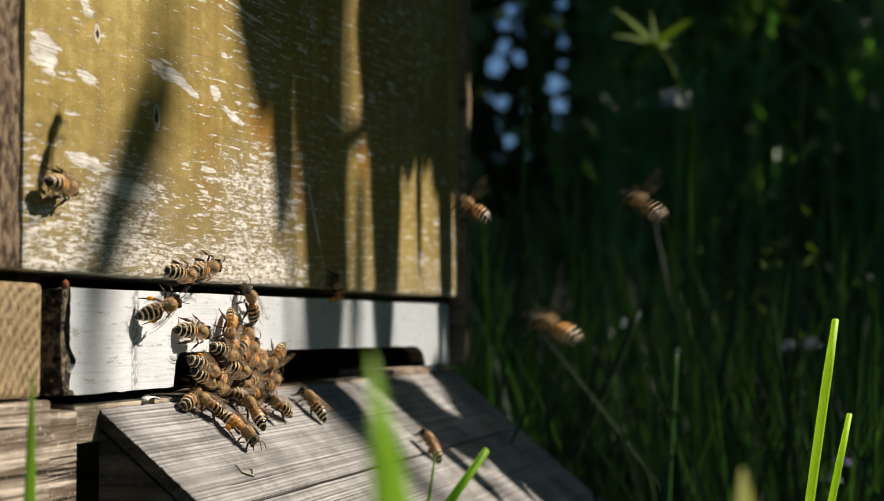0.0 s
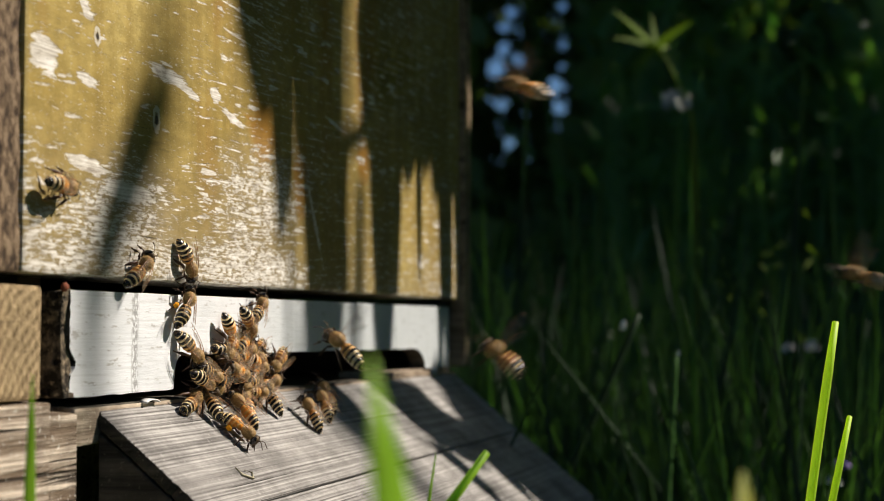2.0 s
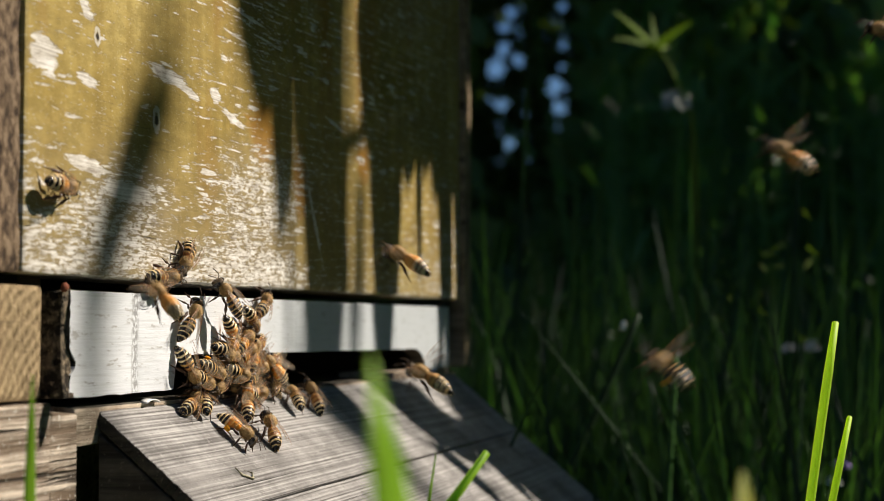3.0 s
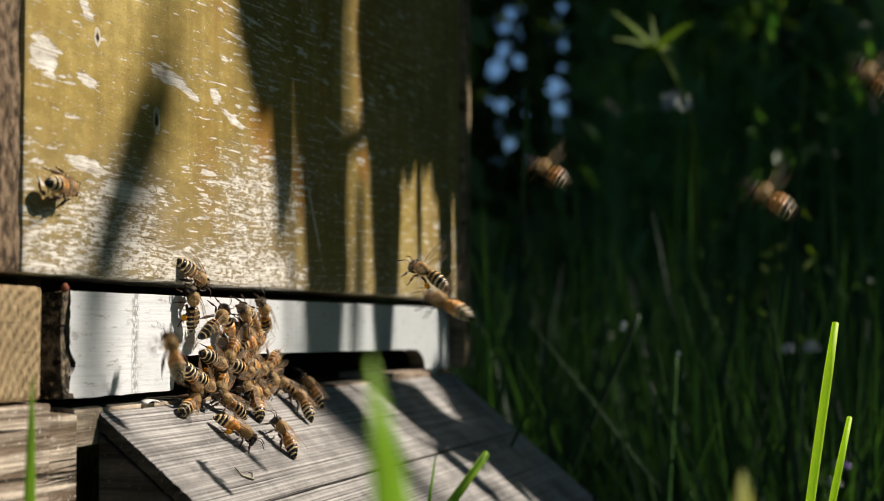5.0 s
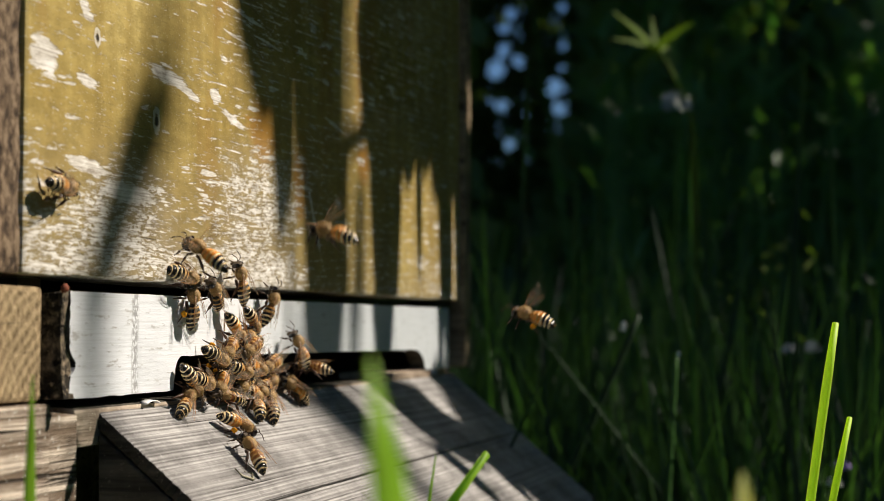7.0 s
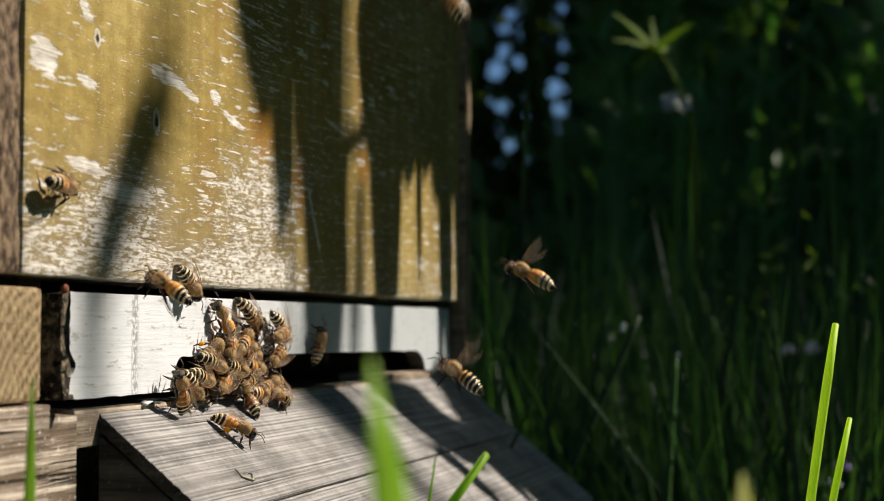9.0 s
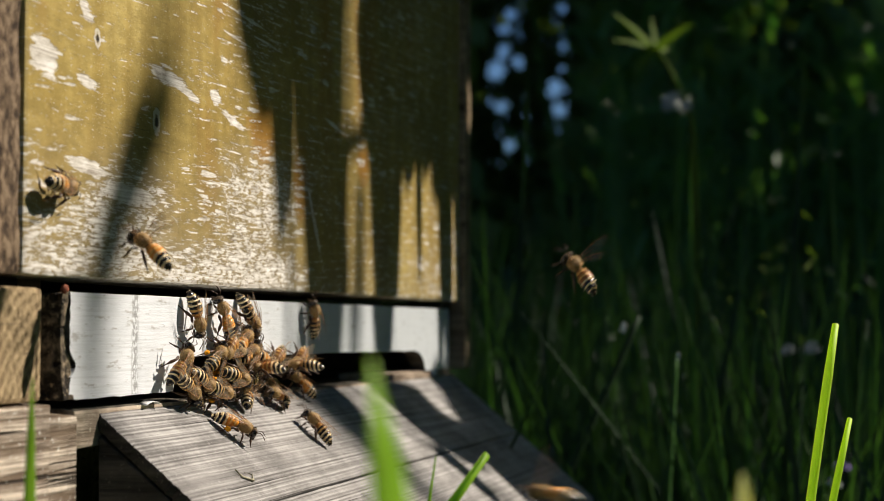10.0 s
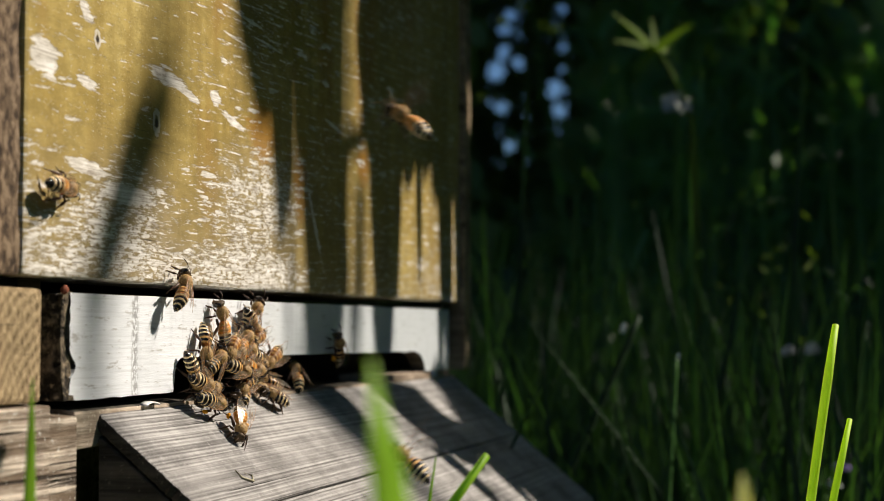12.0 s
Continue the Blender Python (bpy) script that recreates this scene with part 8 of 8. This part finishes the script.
    key_bee(swarm[48], [(0.0, 9.8)], [
        (0, pose(0.1029, -0.2578, 0.3260, -24, -24, 83)), (7.8, pose(0.0867, -0.1916, 0.2998, -24, -24, 83)),
        (8.4, pose(0.0513, -0.1280, 0.3031, -24, -24, 83)), (8.8, pose(0.0367, -0.1004, 0.3094, -24, -24, 83)),
        (8.9, pose(0.0423, -0.0972, 0.3219, -24, -24, 83)), (9, pose(0.0416, -0.0958, 0.3283, -23, -20, 84)),
        (9.1, pose(0.0486, -0.0887, 0.3323, -23, -20, 84)), (9.2, pose(0.0564, -0.0814, 0.3289, -24, -29, 83)),
        (9.3, pose(0.0542, -0.0711, 0.3173, -23, -15, 84)), (9.4, pose(0.0295, -0.0690, 0.3099, -23, -15, 84)),
        (9.5, pose(0.0217, -0.0619, 0.3083, -23, -15, 84)), (9.6, pose(0.0257, -0.0549, 0.3099, -23, -20, 84)),
        (9.7, pose(0.0243, -0.0493, 0.3085, -24, -29, 83)), (9.8, pose(0.0236, -0.0463, 0.3059, -24, -34, 82)),
        (10, pose(0.1523, -0.0009, 0.2994, -19, -37, 121)), (10.5, pose(0.1512, -0.0012, 0.2992, -31, -31, 143)),
        (11, pose(0.1443, -0.0013, 0.2990, -35, -26, 153)), (11.5, pose(0.1478, 0.0001, 0.3002, -29, -31, 139)),
        (12, pose(0.1556, 0.0020, 0.3018, 30, -45, 41))])
    key_bee(swarm[49], [(0.0, 9.7)], [
        (0, pose(0.1041, -0.2575, 0.2988, -24, -24, 83)), (7.8, pose(0.0845, -0.1781, 0.2725, -24, -24, 83)),
        (8.4, pose(0.0484, -0.1153, 0.2927, -24, -24, 83)), (8.8, pose(0.0347, -0.0918, 0.3036, -24, -27, 83)),
        (8.9, pose(0.0394, -0.0833, 0.3060, -24, -29, 83)), (9, pose(0.0386, -0.0801, 0.3050, -24, -31, 82)),
        (9.1, pose(0.0386, -0.0790, 0.2992, -24, -29, 83)), (9.2, pose(0.0379, -0.0760, 0.2965, -24, -29, 83)),
        (9.3, pose(0.0360, -0.0687, 0.2960, -24, -29, 83)), (9.4, pose(0.0347, -0.0636, 0.2951, -25, -38, 81)),
        (9.5, pose(0.0264, -0.0586, 0.2938, -25, -43, 79)), (9.6, pose(0.0250, -0.0535, 0.2947, -25, -43, 79)),
        (9.7, pose(0.0243, -0.0507, 0.2942, -25, -38, 81)), (9.9, pose(0.1294, -0.0150, 0.2876, -1, -45, 91)),
        (10, pose(0.1273, -0.0150, 0.2876, -1, -45, 91)), (10.5, pose(0.1238, -0.0100, 0.2918, 0, -51, 90)),
        (11, pose(0.1226, -0.0093, 0.2924, -0, -47, 91)), (11.5, pose(0.1230, -0.0037, 0.2971, -19, -34, 121)),
        (12, pose(0.1191, -0.0029, 0.2977, -18, -21, 118))])
    key_bee(swarm[50], [(0.0, 10.8)], [
        (0, pose(0.1005, -0.2585, 0.3805, -24, -24, 83)), (9.1, pose(0.0848, -0.1992, 0.3842, -24, -24, 83)),
        (9.3, pose(0.0787, -0.1740, 0.3713, -24, -24, 83)), (9.4, pose(0.0585, -0.1662, 0.3621, -24, -24, 83)),
        (9.5, pose(0.0485, -0.1542, 0.3582, -23, -20, 84)), (9.6, pose(0.0624, -0.1456, 0.3583, -24, -24, 83)),
        (9.7, pose(0.0686, -0.1319, 0.3509, -24, -29, 83)), (9.8, pose(0.0663, -0.1217, 0.3437, -24, -29, 83)),
        (9.9, pose(0.0726, -0.1067, 0.3360, -25, -43, 79)), (10, pose(0.0717, -0.1021, 0.3298, -26, -47, 77)),
        (10.1, pose(0.0807, -0.0953, 0.3231, -24, -29, 83)), (10.2, pose(0.0506, -0.0939, 0.3189, -24, -24, 83)),
        (10.3, pose(0.0556, -0.0764, 0.3167, -24, -29, 83)), (10.4, pose(0.0529, -0.0663, 0.3179, -24, -34, 82)),
        (10.5, pose(0.0327, -0.0606, 0.3204, -25, -36, 81)), (10.6, pose(0.0397, -0.0520, 0.3179, -25, -38, 81)),
        (10.7, pose(0.0572, -0.0440, 0.3134, -25, -38, 81)), (10.8, pose(0.0669, -0.0407, 0.3109, -24, -29, 83)),
        (11, pose(0.1800, -0.0090, 0.3052, 0, 6, 90)), (11.2, pose(0.1800, 0.0600, 0.3045, 0, -0, 90)),
        (12, pose(0.1800, 0.0600, 0.3045, 0, -0, 90))])
    key_bee(swarm[51], [(11.0, 12.0)], [
        (0, pose(0.1200, 0.0600, 0.3045, 0, -0, 90)), (10.4, pose(0.1200, 0.0600, 0.3045, 0, -0, 90)),
        (10.45, pose(0.1200, 0.0427, 0.3047, 0, -0, 135)), (10.5, pose(0.1200, 0.0255, 0.3049, 0, -0, 180)),
        (10.55, pose(0.1200, 0.0083, 0.3050, -1, 3, -135)), (10.6, pose(0.1200, -0.0090, 0.3052, 0, 6, -90)),
        (10.7, pose(0.1312, -0.0075, 0.3049, 53, 9, -54)), (10.8, pose(0.1425, -0.0060, 0.3046, 99, -17, -29)),
        (10.9, pose(0.0858, -0.0254, 0.3059, 61, -14, -42)), (11, pose(0.0292, -0.0448, 0.3072, 23, -20, -54)),
        (11.1, pose(0.0230, -0.0486, 0.3100, 24, -29, -53)), (11.2, pose(0.0219, -0.0653, 0.3219, 25, -43, -50)),
        (11.3, pose(0.0222, -0.0978, 0.3489, 25, -38, -51)), (11.4, pose(0.0251, -0.1248, 0.3737, 24, -34, -52)),
        (11.5, pose(0.0715, -0.1534, 0.4103, 24, -34, -52)), (12, pose(0.0807, -0.1932, 0.4362, 24, -34, -52))])
    key_bee(swarm[52], [(10.1, 12.0)], [
        (0, pose(0.1500, 0.0600, 0.3045, 0, -0, 90)), (8, pose(0.1500, 0.0600, 0.3045, 0, -0, 90)),
        (8.0875, pose(0.1500, 0.0427, 0.3047, 0, -0, 135)), (8.175, pose(0.1500, 0.0255, 0.3049, 0, -0, 180)),
        (8.2625, pose(0.1500, 0.0083, 0.3050, -1, 3, -135)), (8.35, pose(0.1500, -0.0090, 0.3052, 0, 6, -90)),
        (8.525, pose(0.1555, -0.0062, 0.3059, 53, -1, -34)), (8.7, pose(0.1610, -0.0034, 0.3066, 86, -46, 6)),
        (9, pose(0.1616, -0.0034, 0.3104, 115, -78, -26)), (9.5, pose(0.1610, -0.0034, 0.3144, 77, -61, 15)),
        (10, pose(0.1571, -0.0034, 0.3188, -86, -75, 176)), (10.05, pose(0.1023, -0.0247, 0.3208, 26, -82, 16)),
        (10.1, pose(0.0474, -0.0460, 0.3228, 24, -64, -31)), (10.2, pose(0.0491, -0.0547, 0.3338, 26, -56, -42)),
        (10.3, pose(0.0437, -0.0739, 0.3546, 26, -51, -45)), (10.4, pose(0.0369, -0.0861, 0.3748, 26, -51, -45)),
        (10.5, pose(0.0565, -0.0953, 0.4034, 26, -51, -45)), (12, pose(0.0691, -0.1540, 0.4634, 26, -51, -45))])
    key_bee(swarm[53], [(9.8, 12.0)], [
        (0, pose(0.0757, -0.0515, 0.2569, 12, -36, 71)), (9.3, pose(0.0974, -0.0482, 0.2597, 8, -37, 78)),
        (9.8, pose(0.0326, -0.0790, 0.2765, -23, -10, 84)), (10, pose(0.0336, -0.1022, 0.2789, -23, -1, 84)),
        (10.1, pose(0.0349, -0.1336, 0.2799, -23, 4, 84)), (10.2, pose(0.0389, -0.1616, 0.2859, -24, 8, 84)),
        (10.3, pose(0.0879, -0.1942, 0.2890, -24, 8, 84)), (12, pose(0.1104, -0.2840, 0.3137, -24, 8, 84))])
    key_bee(swarm[54], [(0.0, 12.0)], [
        (0, pose(-0.1554, -0.0121, 0.3213, 23, -10, -55)), (10.8, pose(-0.1069, -0.0128, 0.3233, 23, -10, -55)),
        (11, pose(-0.0664, -0.0131, 0.3275, 23, -20, -54)), (11.1, pose(-0.0403, -0.0129, 0.3320, 24, -29, -53)),
        (11.2, pose(-0.0102, -0.0187, 0.3431, 25, -38, -51)), (11.3, pose(-0.0014, -0.0476, 0.3569, 25, -43, -50)),
        (11.4, pose(0.0055, -0.0654, 0.3662, 0, -72, 15)), (11.5, pose(0.0157, -0.0884, 0.3688, -26, -47, 77)),
        (11.6, pose(0.0258, -0.1012, 0.3630, -24, -29, 83)), (11.7, pose(0.0335, -0.1085, 0.3575, -24, -24, 83)),
        (11.8, pose(0.0321, -0.1030, 0.3575, -24, -24, 83)), (11.9, pose(0.0255, -0.0860, 0.3620, -24, -29, 83)),
        (12, pose(0.0184, -0.0730, 0.3624, -24, -31, 82))])
    key_bee(swarm[55], [(0.0, 12.0)], [
        (0, pose(0.0993, -0.2588, 0.4077, -24, -24, 83)), (11.2, pose(0.0846, -0.1993, 0.3885, -24, -24, 83)),
        (11.4, pose(0.0480, -0.1656, 0.3694, -24, -34, 82)), (11.5, pose(0.0444, -0.1484, 0.3497, -24, -34, 82)),
        (11.6, pose(0.0421, -0.1373, 0.3364, -25, -38, 81)), (11.7, pose(0.0376, -0.1171, 0.3189, -25, -36, 81)),
        (11.8, pose(0.0343, -0.1025, 0.3081, -24, -34, 82)), (11.9, pose(0.0296, -0.0823, 0.2936, -24, -34, 82)),
        (12, pose(0.0270, -0.0708, 0.2859, -24, -34, 82))])
    key_bee(swarm[56], [], [
        (0, pose(0.0413, -0.0464, 0.2612, 27, -34, 45)), (5.3, pose(0.0512, -0.0431, 0.2640, 25, -42, 50)),
        (6, pose(0.0669, -0.0292, 0.2757, 19, -44, 60)), (6.3, pose(0.0701, -0.0247, 0.2795, 18, -50, 62)),
        (6.5, pose(0.0665, -0.0237, 0.2803, 2, -54, 86)), (7, pose(0.0646, -0.0190, 0.2842, 15, -44, 67)),
        (7.2, pose(0.0633, -0.0158, 0.2868, 28, -47, 46)), (7.8, pose(0.0783, -0.0084, 0.2931, 21, -38, 56)),
        (8.4, pose(0.0871, -0.0053, 0.2957, 23, -38, 52)), (8.7, pose(0.0900, -0.0090, 0.3052, 0, 6, 90)),
        (9, pose(0.0900, 0.0600, 0.3045, 0, -0, 90)), (12, pose(0.0900, 0.0600, 0.3045, 0, -0, 90))])
    key_bee(swarm[57], [], [
        (0, pose(0.1800, 0.0600, 0.3045, 0, -0, 90)), (11.2, pose(0.1800, 0.0600, 0.3045, 0, -0, 90)),
        (11.2625, pose(0.1800, 0.0427, 0.3047, 0, -0, 135)), (11.325, pose(0.1800, 0.0255, 0.3049, 0, -0, 180)),
        (11.3875, pose(0.1800, 0.0083, 0.3050, -1, 3, -135)), (11.45, pose(0.1800, -0.0090, 0.3052, 0, 6, -90)),
        (11.575, pose(0.1809, -0.0062, 0.3064, -56, -7, -143)), (11.7, pose(0.1819, -0.0034, 0.3075, -95, -56, -174)),
        (12, pose(0.1816, -0.0034, 0.3092, -96, -60, -173))])
    key_bee(swarm[58], [], [
        (0, pose(0.1036, -0.0034, 0.2986, -89, 24, -177)), (2.65, pose(0.1035, -0.0034, 0.3016, -87, 69, -174)),
        (5.3, pose(0.1035, -0.0034, 0.3047, 87, 66, -0)), (7.95, pose(0.1034, -0.0034, 0.3078, 89, 21, 2)),
        (10.6, pose(0.1034, -0.0034, 0.3109, 89, -24, 3)), (11, pose(0.1033, -0.0034, 0.3141, 89, -24, 3)),
        (11.5, pose(0.1026, -0.0034, 0.3175, 91, -30, -2)), (12, pose(0.1030, -0.0034, 0.3199, 103, -47, -18))])
    key_bee(swarm[59], [], [
        (0, pose(0.0846, -0.0045, 0.3092, -91, 34, 178)), (1.3, pose(0.0843, -0.0045, 0.3104, -89, 31, -178)),
        (2.4, pose(0.0845, -0.0045, 0.3099, -91, 30, 179)), (3.6, pose(0.0849, -0.0045, 0.3097, -89, 32, -178)),
        (5.1, pose(0.0852, -0.0045, 0.3097, -93, 36, 175)), (6.2, pose(0.0848, -0.0045, 0.3106, -91, 33, 178)),
        (7.3, pose(0.0843, -0.0045, 0.3103, -89, 25, -177)), (8.9, pose(0.0846, -0.0045, 0.3104, -86, 39, -174)),
        (10.2, pose(0.0841, -0.0045, 0.3109, -93, 29, 175)), (11.1, pose(0.0844, -0.0045, 0.3102, -89, 27, -179)),
        (12, pose(0.0859, -0.0045, 0.3110, -92, 32, 177))])
    key_bee(swarm[60], [], [
        (0, pose(0.0964, -0.0045, 0.3083, 94, -26, -8)), (1.3, pose(0.0953, -0.0045, 0.3085, 92, -25, -5)),
        (2.4, pose(0.0957, -0.0045, 0.3085, 92, -23, -6)), (3.6, pose(0.0959, -0.0045, 0.3085, 93, -29, -6)),
        (5.1, pose(0.0958, -0.0045, 0.3086, 95, -31, -10)), (6.2, pose(0.0967, -0.0045, 0.3085, 92, -26, -5)),
        (7.3, pose(0.0973, -0.0045, 0.3089, 92, -20, -7)), (8.9, pose(0.0959, -0.0045, 0.3098, 93, -18, -9)),
        (10.2, pose(0.0979, -0.0045, 0.3088, 93, -21, -7)), (11.1, pose(0.0961, -0.0045, 0.3097, 94, -23, -10)),
        (12, pose(0.0954, -0.0045, 0.3095, 94, -25, -8))])
    key_bee(swarm[61], [], [
        (0, pose(0.0974, -0.0045, 0.3002, -91, 14, 174)), (1.3, pose(0.0974, -0.0045, 0.3002, -92, 26, 176)),
        (2.4, pose(0.0983, -0.0045, 0.3005, -93, 17, 170)), (3.6, pose(0.0960, -0.0045, 0.3013, -95, 24, 168)),
        (5.1, pose(0.0969, -0.0045, 0.3011, -90, 20, 180)), (6.2, pose(0.0965, -0.0045, 0.3009, -94, 24, 170)),
        (7.3, pose(0.0955, -0.0045, 0.3010, -92, 21, 175)), (8.9, pose(0.0969, -0.0045, 0.3012, -94, 22, 170)),
        (10.2, pose(0.0975, -0.0045, 0.3010, -93, 20, 172)), (11.1, pose(0.0964, -0.0045, 0.3018, -91, 26, 178)),
        (12, pose(0.0962, -0.0045, 0.3009, -95, 30, 169))])
    key_bee(swarm[62], [], [
        (0, pose(0.1040, -0.0045, 0.2964, 89, 9, -8)), (1.3, pose(0.1049, -0.0045, 0.2973, 89, 5, -6)),
        (2.4, pose(0.1043, -0.0045, 0.2977, 90, 2, -4)), (3.6, pose(0.1037, -0.0045, 0.2977, 90, -0, -11)),
        (5.1, pose(0.1057, -0.0045, 0.2978, 90, 6, -4)), (6.2, pose(0.1036, -0.0045, 0.2983, 89, 6, -11)),
        (7.3, pose(0.1037, -0.0045, 0.2981, 89, 3, -12)), (8.9, pose(0.1062, -0.0045, 0.2975, 90, 5, -4)),
        (9.275, pose(0.1031, -0.0068, 0.3013, 45, -15, 43)), (9.65, pose(0.1000, -0.0090, 0.3052, 0, 6, 90)),
        (10.4, pose(0.1000, 0.0600, 0.3045, 0, -0, 90)), (12, pose(0.1000, 0.0600, 0.3045, 0, -0, 90))])
    key_bee(swarm[63], [], [
        (0, pose(0.0768, -0.0045, 0.3004, -85, 30, -171)), (1.3, pose(0.0773, -0.0045, 0.3007, -88, 28, -177)),
        (2.4, pose(0.0762, -0.0045, 0.3012, -85, 26, -169)), (3.6, pose(0.0771, -0.0045, 0.3015, -87, 31, -173)),
        (5.1, pose(0.0782, -0.0045, 0.3013, -85, 29, -171)), (6.2, pose(0.0782, -0.0045, 0.3005, -88, 31, -175)),
        (7.3, pose(0.0781, -0.0045, 0.3016, -87, 31, -173)), (8.9, pose(0.0783, -0.0045, 0.3010, -89, 25, -177)),
        (9.325, pose(0.0891, -0.0068, 0.3031, -48, -5, 140)), (9.75, pose(0.1000, -0.0090, 0.3052, 0, 6, 90)),
        (10.6, pose(0.1000, 0.0600, 0.3045, 0, -0, 90)), (12, pose(0.1000, 0.0600, 0.3045, 0, -0, 90))])
    key_bee(swarm[64], [], [
        (0, pose(0.0670, -0.0045, 0.3018, 90, 23, -1)), (1.3, pose(0.0662, -0.0045, 0.3019, 92, 21, 5)),
        (2.4, pose(0.0667, -0.0045, 0.3020, 90, 19, 0)), (3.6, pose(0.0651, -0.0045, 0.3022, 90, 15, 0)),
        (5.1, pose(0.0668, -0.0045, 0.3017, 91, 20, 3)), (6.2, pose(0.0668, -0.0045, 0.3026, 91, 8, 4)),
        (7.3, pose(0.0661, -0.0045, 0.3020, 90, 14, 1)), (8.9, pose(0.0658, -0.0045, 0.3031, 90, 15, -1)),
        (10.2, pose(0.0663, -0.0045, 0.3024, 88, 25, -4)), (11.1, pose(0.0667, -0.0045, 0.3031, 90, 17, 1)),
        (12, pose(0.0657, -0.0045, 0.3023, 90, 15, 1))])
    key_bee(swarm[65], [], [
        (0, pose(0.1145, -0.0045, 0.2993, 91, -14, -6)), (1.3, pose(0.1141, -0.0045, 0.3000, 94, -20, -11)),
        (2.4, pose(0.1141, -0.0045, 0.2994, 95, -20, -13)), (3.6, pose(0.1154, -0.0045, 0.3000, 93, -17, -11)),
        (5.1, pose(0.1130, -0.0045, 0.2999, 93, -16, -12)), (6.2, pose(0.1127, -0.0045, 0.3007, 92, -15, -7)),
        (7.3, pose(0.1132, -0.0045, 0.2998, 91, -18, -3)), (8.9, pose(0.1145, -0.0045, 0.2997, 91, -18, -4)),
        (9.425, pose(0.1073, -0.0068, 0.3025, 39, -26, 50)), (9.95, pose(0.1000, -0.0090, 0.3052, 0, 6, 90)),
        (11, pose(0.1000, 0.0600, 0.3045, 0, -0, 90)), (12, pose(0.1000, 0.0600, 0.3045, 0, -0, 90))])
    key_bee(swarm[66], [], [
        (0, pose(0.0954, -0.0045, 0.3116, 86, -34, 8)), (1.3, pose(0.0950, -0.0045, 0.3122, 86, -31, 8)),
        (2.4, pose(0.0952, -0.0045, 0.3121, 88, -32, 3)), (3.6, pose(0.0944, -0.0045, 0.3116, 90, -32, 1)),
        (5.1, pose(0.0962, -0.0045, 0.3122, 87, -26, 7)), (6.2, pose(0.0955, -0.0045, 0.3125, 91, -36, -2)),
        (7.3, pose(0.0956, -0.0045, 0.3119, 88, -31, 3)), (8.9, pose(0.0956, -0.0045, 0.3129, 84, -26, 14)),
        (10.2, pose(0.0940, -0.0045, 0.3125, 88, -31, 3)), (11.1, pose(0.0947, -0.0045, 0.3129, 88, -30, 5)),
        (12, pose(0.0944, -0.0045, 0.3123, 90, -38, -0))])


motions()
